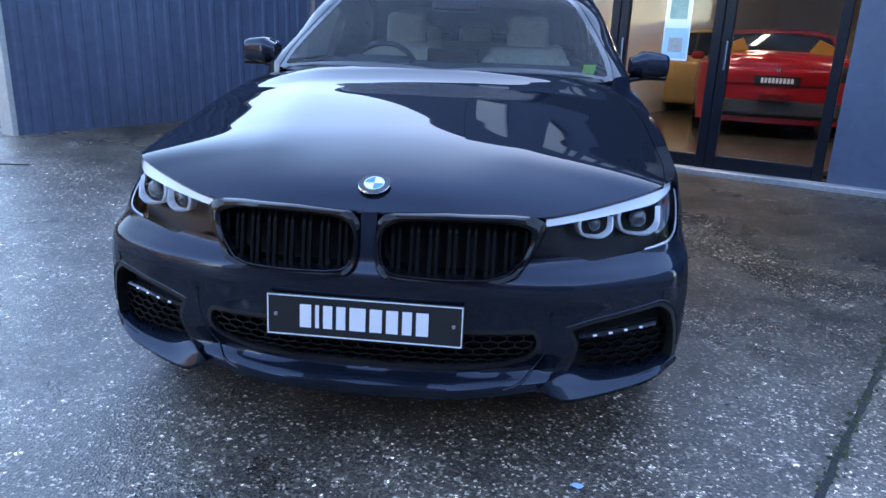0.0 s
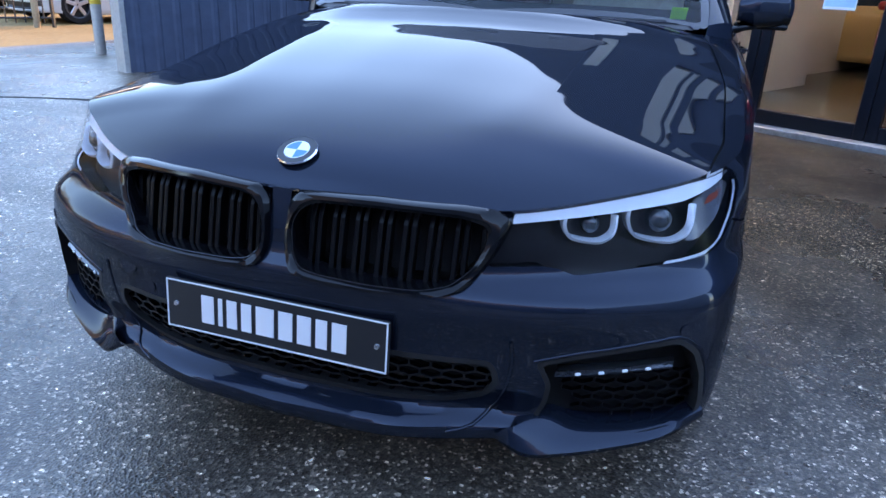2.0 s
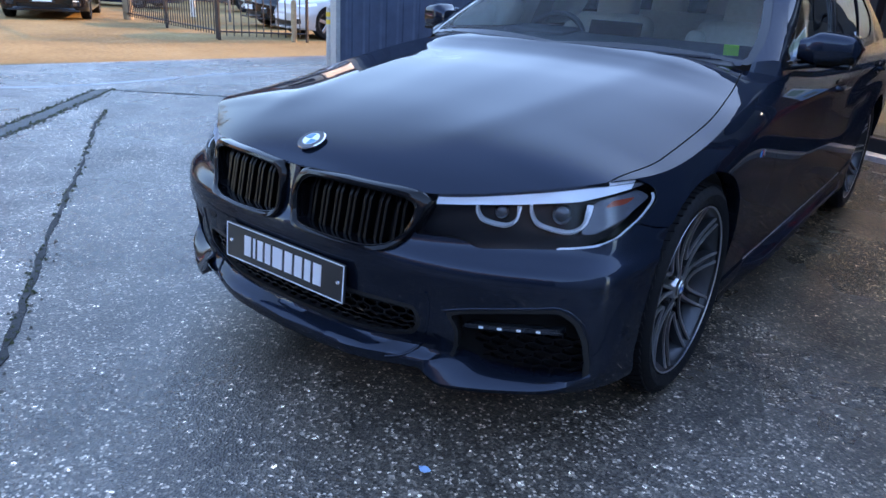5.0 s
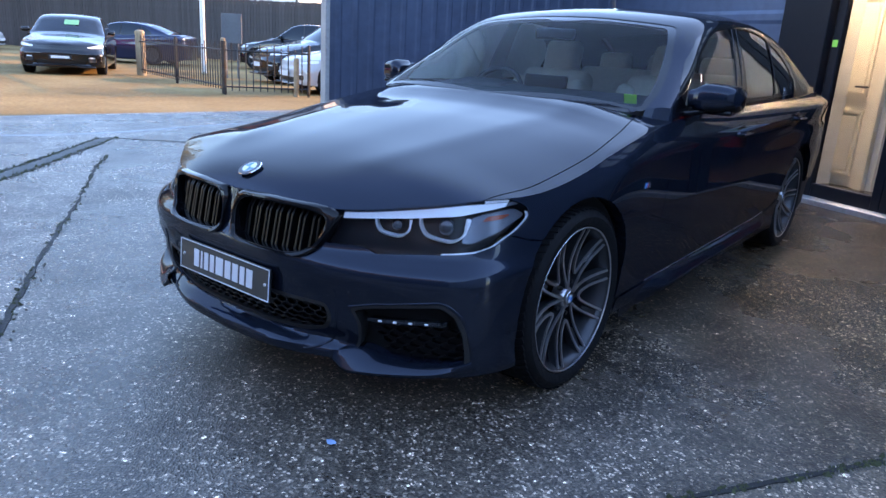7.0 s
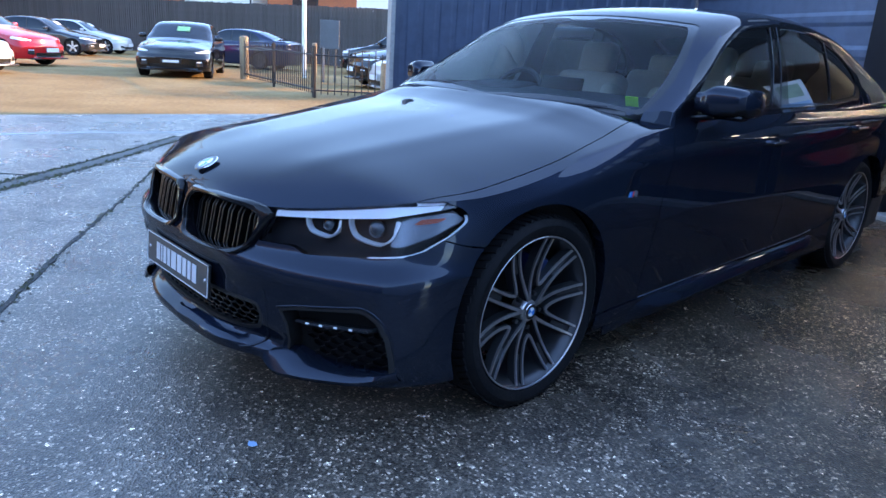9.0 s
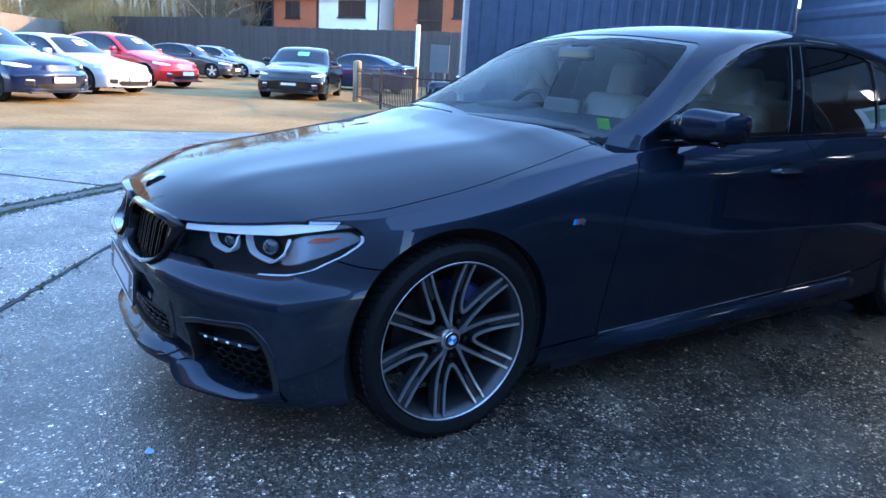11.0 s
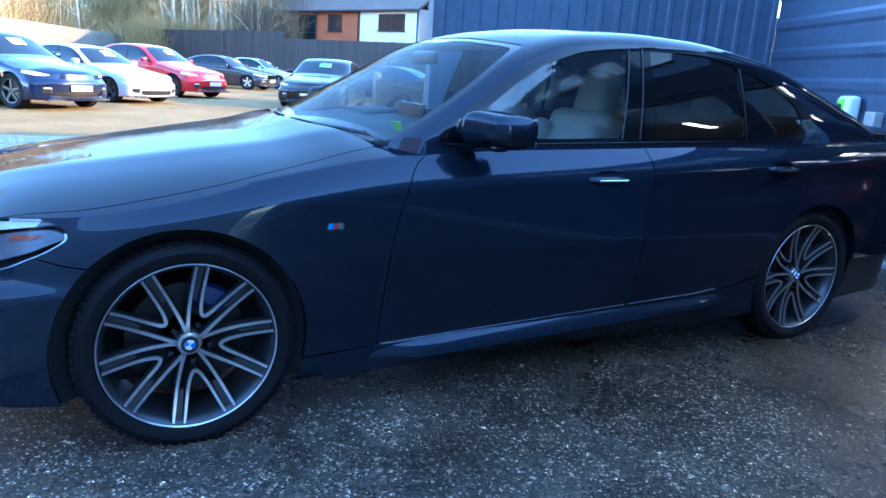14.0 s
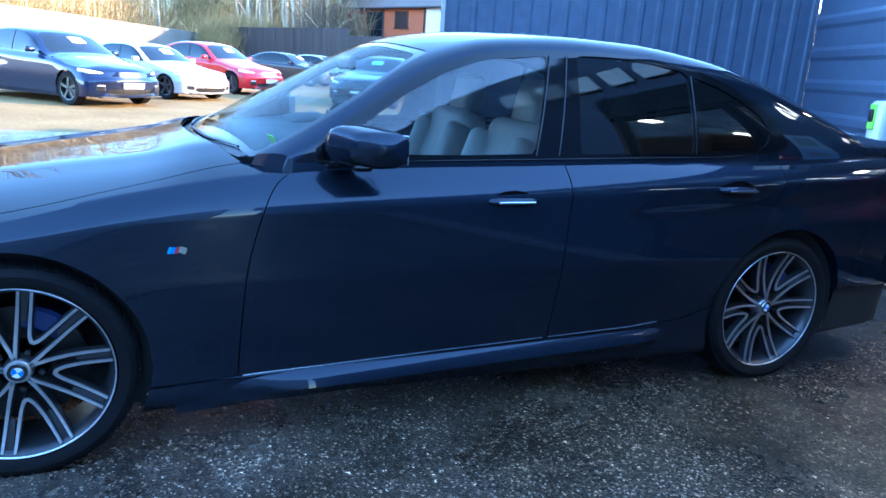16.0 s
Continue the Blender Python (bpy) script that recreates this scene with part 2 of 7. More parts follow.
class Skin:
    """A sheet of polygons that can be cut along the zero line of a function of its points."""

    def __init__(self, v, f):
        self.v, self.f = np.asarray(v, float).reshape(-1, 3), list(f)

    @classmethod
    def grid(cls, p):
        a, b = p.shape[:2]
        return cls(p.reshape(-1, 3), [(i * b + j, (i + 1) * b + j, (i + 1) * b + j + 1, i * b + j + 1) for i in range(a - 1) for j in range(b - 1)])

    def cut(self, phi):
        """The part where phi is under zero, and the part where it is over."""
        d = np.asarray(phi(self.v), float)
        d = np.where(np.abs(d) < 1e-7, 1e-7, d)
        new_v, cache, inside, outside = list(self.v), {}, [], []
        neg = d < 0

        def cross(a, b):
            key = (a, b) if a < b else (b, a)
            if key not in cache:
                t = d[a] / (d[a] - d[b])
                cache[key] = len(new_v)
                new_v.append(self.v[a] + t * (self.v[b] - self.v[a]))
            return cache[key]

        for f in self.f:
            s = [neg[i] for i in f]
            if all(s):
                inside.append(f)
            elif not any(s):
                outside.append(f)
            else:
                fi, fo = [], []
                for k, a in enumerate(f):
                    b = f[(k + 1) % len(f)]
                    (fi if neg[a] else fo).append(a)
                    if neg[a] != neg[b]:
                        c = cross(a, b)
                        fi.append(c), fo.append(c)
                if len(fi) > 2:
                    inside.append(tuple(fi))
                if len(fo) > 2:
                    outside.append(tuple(fo))
        v = np.array(new_v)
        return Skin(v, inside).tidy(), Skin(v, outside).tidy()

    def keep(self, phi):
        return self.cut(phi)[0]

    def drop(self, phi):
        return self.cut(phi)[1]

    def tidy(self):
        used = sorted({i for f in self.f for i in f})
        at = {i: k for k, i in enumerate(used)}
        return Skin(self.v[used] if used else np.zeros((0, 3)), [tuple(at[i] for i in f) for f in self.f])

    def normals(self):
        n = np.zeros_like(self.v)
        for f in self.f:
            p = self.v[list(f)]
            q = np.cross(p, np.roll(p, -1, axis=0)).sum(0)
            for i in f:
                n[i] += q
        return n / np.maximum(np.linalg.norm(n, axis=1), 1e-12)[:, None]

    def offset(self, d):
        return Skin(self.v + d * self.normals(), self.f)

    def mirrored(self):
        return Skin(self.v * (-1, 1, 1), [tuple(reversed(f)) for f in self.f])

    def joined(self, other):
        n = len(self.v)
        return Skin(np.vstack([self.v, other.v]), self.f + [tuple(i + n for i in f) for f in other.f])

    def both(self):
        return self.joined(self.mirrored())

    def largest(self):
        """Only the largest piece that hangs together."""
        key, at = {}, []
        for p in np.round(self.v, 5):
            at.append(key.setdefault(tuple(p), len(key)))
        up = list(range(len(key)))
        def root(i):
            while up[i] != i:
                up[i] = up[up[i]]
                i = up[i]
            return i
        for f in self.f:
            for q in f[1:]:
                a, b = root(at[f[0]]), root(at[q])
                if a != b:
                    up[a] = b
        size = {}
        for f in self.f:
            r = root(at[f[0]])
            size[r] = size.get(r, 0) + 1
        best = max(size, key=size.get)
        keep_ = [f for f in self.f if root(at[f[0]]) == best]
        used = sorted({i for f in keep_ for i in f})
        new_at = {i: k for k, i in enumerate(used)}
        return Skin(self.v[used], [tuple(new_at[i] for i in f) for f in keep_])

    def lip(self, d, pick=None):
        """Adds a flange: the open edge (where pick says so) drawn on by the step d (a function of the points)."""
        count = {}
        for f in self.f:
            for k, a in enumerate(f):
                b = f[(k + 1) % len(f)]
                count[(a, b)] = count.get((a, b), 0) + 1
        rim = [(a, b) for (a, b) in count if (b, a) not in count and (pick is None or (pick(self.v[a]) and pick(self.v[b])))]
        ids = sorted({i for e in rim for i in e})
        at = {i: len(self.v) + k for k, i in enumerate(ids)}
        if not ids:
            return self
        return Skin(np.vstack([self.v, d(self.v[ids])]), self.f + [(b, a, at[a], at[b]) for a, b in rim])

    def link(self, name, mat, parent=None, label="", solid=0.0, weld=0.0005, smooth=True):
        return mesh_object(name, self.v, self.f, mat, parent, smooth, label, solid, weld)


def inside_poly(pts, axes, grow=0.0, round_=0.0):
    """Signed distance to a polygon in the plane of two axes: under zero inside."""
    p = np.asarray(pts, float)
    q = np.roll(p, -1, axis=0)

    def phi(v):
        w = v[:, axes]
        best = np.full(len(w), 1e9)
        odd = np.zeros(len(w), bool)
        for a, b in zip(p, q):
            e, r = b - a, w - a
            t = np.clip((r @ e) / (e @ e), 0, 1)
            best = np.minimum(best, np.linalg.norm(r - t[:, None] * e, axis=1))
            with np.errstate(divide="ignore", invalid="ignore"):
                hit = ((a[1] > w[:, 1]) != (b[1] > w[:, 1])) & (w[:, 0] < (b[0] - a[0]) * (w[:, 1] - a[1]) / (b[1] - a[1]) + a[0])
            odd ^= hit
        return np.where(odd, -best, best) - grow
    return phi


def rounded(pts, r=0.02, n=4):
    """The polygon with its corners rounded off."""
    out = []
    p = [Vector(a) for a in pts]
    for i, c in enumerate(p):
        a, b = p[i - 1], p[(i + 1) % len(p)]
        ra, rb = min(r, (a - c).length * 0.45), min(r, (b - c).length * 0.45)
        s, e = c + (a - c).normalized() * ra, c + (b - c).normalized() * rb
        for k in range(n + 1):
            t = k / n
            out.append(s * (1 - t) ** 2 + c * 2 * t * (1 - t) + e * t * t)
    return [tuple(v) for v in out]

# ---- the yard and the building ----
U, W = Vector((.894, -.447, 0)).normalized(), Vector((.447, .894, 0)).normalized()
GRID = math.degrees(math.atan2(U.y, U.x))
FRONT0 = Vector((0, 5.37, 0))
WING_END = Vector((-4.06, 3.24, 0))


def front(a, d=0.0, z=0.0):
    """A place a metres along the shop front from x = 0, d metres out towards the yard."""
    return FRONT0 + U * a - W * d + Vector((0, 0, z))


def place(p, turn=0.0):
    return Matrix.Translation(p) @ Matrix.Rotation(radians(GRID + turn), 4, "Z")


def ground_z(x, y):
    """The yard rises a little to the foot of the cladding wall."""
    q = (Vector((x, y, 0)) - WING_END)
    along, off = q.dot(W), q.dot(U)
    d = math.hypot(max(0, -along), max(0, abs(off) - .4) * .9)
    rise = .17 * float(smooth01(1 - d / 3.0)) * (1 if along < 3.4 else max(0, 1 - (along - 3.4) / .6))
    return rise * float(smooth01((1.5 + min(0, 0) - x) / 3.5))


def concrete_material(name, sunny=False):
    """Wet exposed-aggregate concrete: pale and dark chips, damp patches, stains; shop shade and far sun put into the
    colour.
    """
    m = bpy.data.materials.new(name)
    m.use_nodes = True
    n, l = m.node_tree.nodes, m.node_tree.links
    b = n["Principled BSDF"]
    co = n.new("ShaderNodeTexCoord")
    def noise_(scale, detail=4, rough=.55):
        t = n.new("ShaderNodeTexNoise")
        t.inputs["Scale"].default_value, t.inputs["Detail"].default_value, t.inputs["Roughness"].default_value = scale, detail, rough
        l.new(co.outputs["Object"], t.inputs["Vector"])
        return t.outputs["Fac"]
    def ramp(fac, stops):
        r = n.new("ShaderNodeValToRGB")
        e = r.color_ramp.elements
        while len(e) < len(stops):
            e.new(0.5)
        for k, (p, c) in enumerate(stops):
            e[k].position, e[k].color = p, (c, c, c, 1) if not isinstance(c, tuple) else (*c, 1)
        l.new(fac, r.inputs[0])
        return r.outputs[0]
    def mix(kind, fac, a, c):
        x = n.new("ShaderNodeMix")
        x.data_type, x.blend_type = "RGBA", kind
        for k, v in ((0, fac), (6, a), (7, c)):
            if hasattr(v, "links"):
                l.new(v, x.inputs[k])
            else:
                x.inputs[k].default_value = v
        return x.outputs[2]
    vor = n.new("ShaderNodeTexVoronoi")
    vor.inputs["Scale"].default_value = 140
    l.new(co.outputs["Object"], vor.inputs["Vector"])
    vor2 = n.new("ShaderNodeTexVoronoi")
    vor2.inputs["Scale"].default_value = 60
    l.new(co.outputs["Object"], vor2.inputs["Vector"])
    def one(col):
        sp = n.new("ShaderNodeSeparateColor")
        l.new(col, sp.inputs[0])
        return sp.outputs[0]
    base = ramp(noise_(2.2, 6), [(.30, (.090, .072, .054)), (.52, (.158, .128, .098)), (.72, (.232, .190, .147))])
    chips = ramp(one(vor.outputs["Color"]), [(.0, .24), (.45, .58), (.80, 1.0), (.925, 1.7), (.975, 5.0)])
    chips2 = ramp(one(vor2.outputs["Color"]), [(.0, .65), (.8, 1.0), (.95, 1.2), (.985, 4.0)])
    stain = ramp(noise_(.55, 7, .68), [(.34, .42), (.48, .92), (.66, 1.12)])
    scuff = ramp(noise_(9, 6, .65), [(.40, .84), (.62, 1.0), (.74, 1.3)])
    def slab(nx, ny, c, soft):
        d = n.new("ShaderNodeVectorMath")
        d.operation = "DOT_PRODUCT"
        d.inputs[1].default_value = (nx, ny, 0)
        l.new(co.outputs["Object"], d.inputs[0])
        r = n.new("ShaderNodeMapRange")
        r.inputs["From Min"].default_value, r.inputs["From Max"].default_value = c, c + soft
        l.new(d.outputs["Value"], r.inputs["Value"])
        return r.outputs[0]
    pale_a, pale_b = slab(.84, -.542, 1.47, .01), slab(-.517, -.856, 1.57, .01)
    base = mix("MIX", pale_a, base, mix("MULTIPLY", 1.0, base, (1.75, 1.75, 1.75, 1)))
    base = mix("MIX", pale_b, base, mix("MULTIPLY", 1.0, base, (1.35, 1.35, 1.38, 1)))
    col = mix("MULTIPLY", .92, base, chips)
    col = mix("MULTIPLY", .8, col, chips2)
    col = mix("MULTIPLY", .9, col, stain)
    col = mix("MULTIPLY", .8, col, scuff)
    # towards the shop, damp dirt and the building's shade both darken the colour
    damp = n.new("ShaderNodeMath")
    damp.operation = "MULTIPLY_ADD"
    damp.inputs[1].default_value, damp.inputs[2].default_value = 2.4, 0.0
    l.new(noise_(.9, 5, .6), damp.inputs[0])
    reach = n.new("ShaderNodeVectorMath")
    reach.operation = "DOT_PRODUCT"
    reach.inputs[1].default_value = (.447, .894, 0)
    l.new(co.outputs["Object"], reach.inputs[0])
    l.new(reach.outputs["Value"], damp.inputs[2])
    dirt_shade = n.new("ShaderNodeMapRange")
    dirt_shade.inputs["From Min"].default_value, dirt_shade.inputs["From Max"].default_value = 1.5, 3.0
    l.new(damp.outputs[0], dirt_shade.inputs["Value"])
    col = mix("MIX", dirt_shade.outputs[0], col, mix("MULTIPLY", 1.0, col, (.66, .60, .50, 1)))
    # second step of dirt and painted shade, nearer the shop
    grime_shade = n.new("ShaderNodeMapRange")
    grime_shade.inputs["From Min"].default_value, grime_shade.inputs["From Max"].default_value = 3.0, 4.6
    l.new(damp.outputs[0], grime_shade.inputs["Value"])
    col = mix("MIX", grime_shade.outputs[0], col, mix("MULTIPLY", 1.0, col, (.66, .66, .64, 1)))
    # tarmac past the shade edge, with the low sun's gold put into its colour
    sunlit_lot = slab(-1.0, .12, 8.35, .15)
    sunlit_tar = mix("MULTIPLY", 1.0, ramp(noise_(.35, 6, .6), [(.34, (.20, .132, .056)), (.55, (.30, .208, .090)), (.72, (.37, .268, .125))]), ramp(noise_(14, 5), [(.3, .75), (.7, 1.2)]))
    col = mix("MIX", sunlit_lot, col, sunlit_tar)
    l.new(col, b.inputs["Base Color"])
    wet = noise_(.8, 5, .6)
    rough = ramp(wet, [(.34, .17), (.50, .30), (.68, .46)])
    l.new(mix("MIX", sunlit_lot, rough, (.82, .82, .82, 1)), b.inputs["Roughness"])
    l.new(mix("MIX", sunlit_lot, mix("MIX", dirt_shade.outputs[0], (.60, .60, .60, 1), (.16, .16, .16, 1)), (.08, .08, .08, 1)), b.inputs["Specular IOR Level"])
    bump = n.new("ShaderNodeBump")
    bump.inputs["Strength"].default_value, bump.inputs["Distance"].default_value = .55, .004
    h = n.new("ShaderNodeMath")
    l.new(vor.outputs["Distance"], h.inputs[0])
    l.new(noise_(26, 5), h.inputs[1])
    l.new(h.outputs[0], bump.inputs["Height"])
    l.new(bump.outputs[0], b.inputs["Normal"])
    return m


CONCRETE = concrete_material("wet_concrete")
WALL_NAVY = material("navy_steel_cladding", (0.066, 0.085, 0.132), 0.42, 0.1, vary=0.22, scale=3.0, bump=0.08, bump_scale=12)
FRAME_NAVY = material("navy_frame", (0.006, 0.0075, 0.012), 0.40, 0.0, spec=0.2, vary=0.1, scale=6)
FASCIA = material("navy_render", (0.058, 0.078, 0.122), 0.6, vary=0.15, scale=4, bump=0.1, bump_scale=150)
SILL_ALU = material("threshold_aluminium", (0.36, 0.37, 0.38), 0.5, 0.6, vary=0.25, scale=12)
YARD_PALE = material("added_pale_wall", (0.38, 0.40, 0.43), 0.8, vary=0.2, scale=3, bump=0.2, bump_scale=40)
PALE = material("pale_concrete", (0.165, 0.155, 0.132), 0.85, vary=0.22, scale=2.0, bump=0.3, bump_scale=30)
CREAM = material("cream_paint", (0.74, 0.64, 0.48), 0.5, vary=0.08, scale=5)
PLASTER = material("white_wall", (0.66, 0.63, 0.58), 0.7, vary=0.06, scale=3)
FLOOR_DARK = material("dark_floor_tile", (0.045, 0.040, 0.036), 0.25, vary=0.15, scale=3)
FENCE_WOOD = material("dark_fence_board", (0.060, 0.055, 0.055), 0.85, vary=0.3, scale=3, bump=0.3, bump_scale=40, per_object=0.15)
BRICK = material("orange_brick", (0.36, 0.105, 0.042), 0.85, vary=0.18, scale=3, bump=0.25, bump_scale=60)
RENDER_WHITE = material("white_render", (0.74, 0.72, 0.68), 0.8, vary=0.06, scale=2)
ROOF_TILE = material("brown_roof_tile", (0.13, 0.10, 0.085), 0.8, vary=0.25, scale=4)
WINDOW_DARK = material("window_pane", (0.012, 0.018, 0.026), 0.06, 0.0, 0.0, spec=0.35)
BARK = material("birch_bark", (0.48, 0.42, 0.30), 0.85, vary=0.4, scale=10)
TWIG = material("bare_twigs", (0.40, 0.30, 0.13), 0.85, vary=0.35, scale=2)
DARK_STEEL = material("black_railing", (0.022, 0.022, 0.024), 0.5, 0.3, vary=0.2, scale=20)
TIMBER = material("weathered_post", (0.30, 0.23, 0.14), 0.8, vary=0.3, scale=9, bump=0.3, bump_scale=40)
YELLOW = material("yellow_band", (0.65, 0.42, 0.03), 0.5, vary=0.15, scale=20)
GALV = material("grey_post", (0.36, 0.35, 0.33), 0.6, 0.2, vary=0.2, scale=10)


def build_ground():
    fine = np.arange(-13, 9.01, .22)
    xs = np.r_[-900, -300, -120, -80, -60, -45, -36, -28, -22, -18, -15, fine, 12, 18, 30, 60, 150, 500, 900]
    ys = np.r_[-900, -300, -100, -50, -30, -20, -15, np.arange(-12, 10.01, .22), 14, 18, 24, 34, 50, 80, 150, 400, 900]
    p = np.array([[(x, y, ground_z(x, y)) for y in ys] for x in xs])
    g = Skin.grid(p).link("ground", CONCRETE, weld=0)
    tagged(g, "wet speckled exposed-aggregate concrete yard", "ground", kind="structure")


def ribbon(name, pts, width, mat, label, lift=.004, wob=.25, seed=1):
    """A strip that lies on the yard, with a ragged edge."""
    rnd = random.Random(seed)
    pts = [Vector((*p, 0)) for p in pts]
    dense = []
    for a, b in zip(pts, pts[1:]):
        n = max(2, int((b - a).length / .07))
        dense += [a.lerp(b, k / n) for k in range(n)]
    dense.append(pts[-1])
    v, f = [], []
    for i, p in enumerate(dense):
        d = (dense[min(i + 1, len(dense) - 1)] - dense[max(i - 1, 0)]).normalized()
        s = Vector((-d.y, d.x, 0))
        wl_, wr = width * (.5 + wob * (rnd.random() - .5) * 2), width * (.5 + wob * (rnd.random() - .5) * 2)
        for q, dz in ((p + s * wl_, -.004), (p + s * wl_ * .8, lift), (p - s * wr * .8, lift), (p - s * wr, -.004)):
            v.append((q.x, q.y, ground_z(q.x, q.y) + dz))
    for i in range(len(dense) - 1):
        for k in range(3):
            f.append((i * 4 + k, i * 4 + k + 1, i * 4 + k + 5, i * 4 + k + 4))
    ob = mesh_object(name, v, f, mat)
    tagged(ob, label, "pavement joint", kind="structure")
    return ob


def corrugated(name, a0, length, height, m, mat, pitch=.20, depth=.032, upright=True, thick=.05, parent=None, rise=0.0):
    """Profiled sheet in the local x-z plane, ribs upright or level, facing -y."""
    prof = [(0, 0), (.30, 0), (.42, -depth), (.62, -depth), (.74, 0), (1.0, 0)]
    run = length if upright else height
    line, k = [], 0
    while k * pitch < run:
        line += [((k + t) * pitch, d) for t, d in prof[:-1] if (k + t) * pitch < run]
        k += 1
    line.append((run, 0))
    v, f = [], []
    for t, d in line:
        top = height + rise * t / run
        for e in ((0, top) if upright else (0, length)):
            v.append(m @ Vector((t, d, e) if upright else (e, d, t)))
        for e in ((top, 0) if upright else (length, 0)):
            v.append(m @ Vector((t, thick, e) if upright else (e, thick, t)))
    for i in range(len(line) - 1):
        for q in range(4):
            f.append((i * 4 + q, i * 4 + (q + 1) % 4, i * 4 + 4 + (q + 1) % 4, i * 4 + 4 + q))
    f += [(0, 1, 2, 3), tuple(reversed([len(v) - 4 + q for q in range(4)]))]
    ob = mesh_object(name, v, f, mat, parent, smooth=False)
    bm = bmesh.new()
    bm.from_mesh(ob.data)
    bmesh.ops.recalc_face_normals(bm, faces=bm.faces)
    bm.to_mesh(ob.data)
    bm.free()
    return ob


def build_walls():
    # cladding wall that stands out into the yard
    m = Matrix.Translation(WING_END) @ Matrix.Rotation(radians(GRID + 90), 4, "Z")
    wing = empty("wall_cladding")
    tagged(wing, "navy profiled steel cladding wall with a grey end post", "wall", kind="structure")
    sheet = corrugated("cladding_sheet", 0, 3.74, 2.03, m, WALL_NAVY, .19, .009, True, .06, wing, .6)
    part("end_post", boxed((.05, .20, 2.12), m @ Matrix.Translation((-.028, .08, 1.04)), .004, 1), GALV, wing)
    part("wall_cap", boxed((3.80, .22, .04), m @ Matrix.Translation((1.87, .07, 2.35)) @ Matrix.Rotation(-math.atan(.6 / 3.74), 4, "Y"), .004, 1), GALV, wing)
    # rear wall with level ribs up to the shop front
    a0, a1 = -2.60, .12
    rear = empty("wall_rear")
    tagged(rear, "dark navy shutter wall with level ribs", "wall", kind="structure")
    corrugated("shutter_sheet", 0, a1 - a0, 2.815, place(front(a0)), WALL_NAVY, .30, .014, False, .12, rear)
    col = part("wall_column", boxed((.50, .16, 2.75), place(front(.36, .02, 1.375)), .006, 1), FRAME_NAVY)
    tagged(col, "dark navy corner column beside the shop front", "wall", kind="structure")
    # the shop wall past the glazing
    w = part("wall_shop", boxed((5.4, .20, 3.0), place(front(3.40 + 2.7, -.06, 1.5)), .004, 1), FASCIA)
    tagged(w, "smooth dark navy rendered wall", "wall", kind="structure")
    w = part("wall_fascia", boxed((9.2, .24, 1.12), place(front(4.4, -.08, 3.38)), .004, 1), FASCIA)
    tagged(w, "dark navy fascia band over the shop front", "wall", kind="structure")
    bm = bmesh.new()
    ends = [[bm.verts.new(front(a_, d_, z_)) for d_, z_ in ((.04, 2.82), (-.20, 2.82), (-.20, top), (.04, top))] for a_, top in ((-2.62, 3.08), (-.205, 3.86))]
    for k in range(4):
        bm.faces.new((ends[0][k], ends[0][(k + 1) % 4], ends[1][(k + 1) % 4], ends[1][k]))
    bm.faces.new(ends[0]), bm.faces.new(ends[1])
    bmesh.ops.recalc_face_normals(bm, faces=bm.faces)
    tagged(part("wall_gable", bm, FASCIA), "dark navy wall top that slopes down over the shutter", "wall", kind="structure")
    w = part("wall_header", boxed((3.04, .20, .44), place(front(1.90, -.06, 2.60)), .004, 1), FRAME_NAVY)
    tagged(w, "dark header over the glazed doors", "wall", kind="structure")
    # unseen block added to cast the yard's shade edge, and the flank of the shop
    c = Vector((-7.2, 6.3, 0)) + U * 1.9 + W * 6.2
    w = part("wall_shade_block", boxed((3.8, 12, 2.1), place(c + Vector((0, 0, 1.05))), .01, 1), FASCIA)
    tagged(w, "unseen dark block added behind the cladding wall to cast the yard's shade edge", "wall", kind="structure")
    # added out of view: its long shadow keeps the foreground in shade
    w = part("wall_shade_rear", boxed((23, 7, 12), place(FRONT0 + W * 20 + U * 4.5 + Vector((0, 0, 6))), .01, 1), FASCIA)
    tagged(w, "unseen dark block added behind the shop to shade the yard", "wall", kind="structure")
    # added out of view so the car's front reflects something dark
    w = part("wall_added_across", boxed((19.4, .4, 6), Matrix.Translation((.1, -9.7, 3))), FASCIA)
    tagged(w, "unseen dark wall added across the yard to darken the car's reflections", "wall", kind="structure")
    # added out of view: hides low sky from the ground, lightens side reflections
    w = part("wall_added_end", boxed((.4, 10.6, 5.0), Matrix.Translation((9.8, -4.2, 2.5))), YARD_PALE)
    tagged(w, "unseen pale wall added to shape ground light and side reflections", "wall", kind="structure")
    c = front(4.55, -.2) + W * 8.0
    for nm, off, size in (("wall_shop_back", W * 7.8, (8.9, .2, 3.5)), ("wall_shop_flank", U * 4.35, (.2, 15.4, 3.5)), ("wall_shop_inner", U * -4.35, (.2, 15.4, 3.5))):
        w = part(nm, boxed(size, place(c + off + Vector((0, 0, 1.75))), .004, 1), PLASTER)
        tagged(w, "plain white showroom wall", "wall", kind="structure")
    r = part("ceiling", boxed((8.9, 15.7, .2), place(c + W * .1 + Vector((0, 0, 3.6)))), FASCIA)
    tagged(r, "flat showroom roof and ceiling", "ceiling", kind="structure")
    fl = part("floor", boxed((8.5, 15.4, .04), place(c + Vector((0, 0, .045)))), FLOOR_DARK)
    tagged(fl, "dark polished showroom floor", "floor", kind="structure")


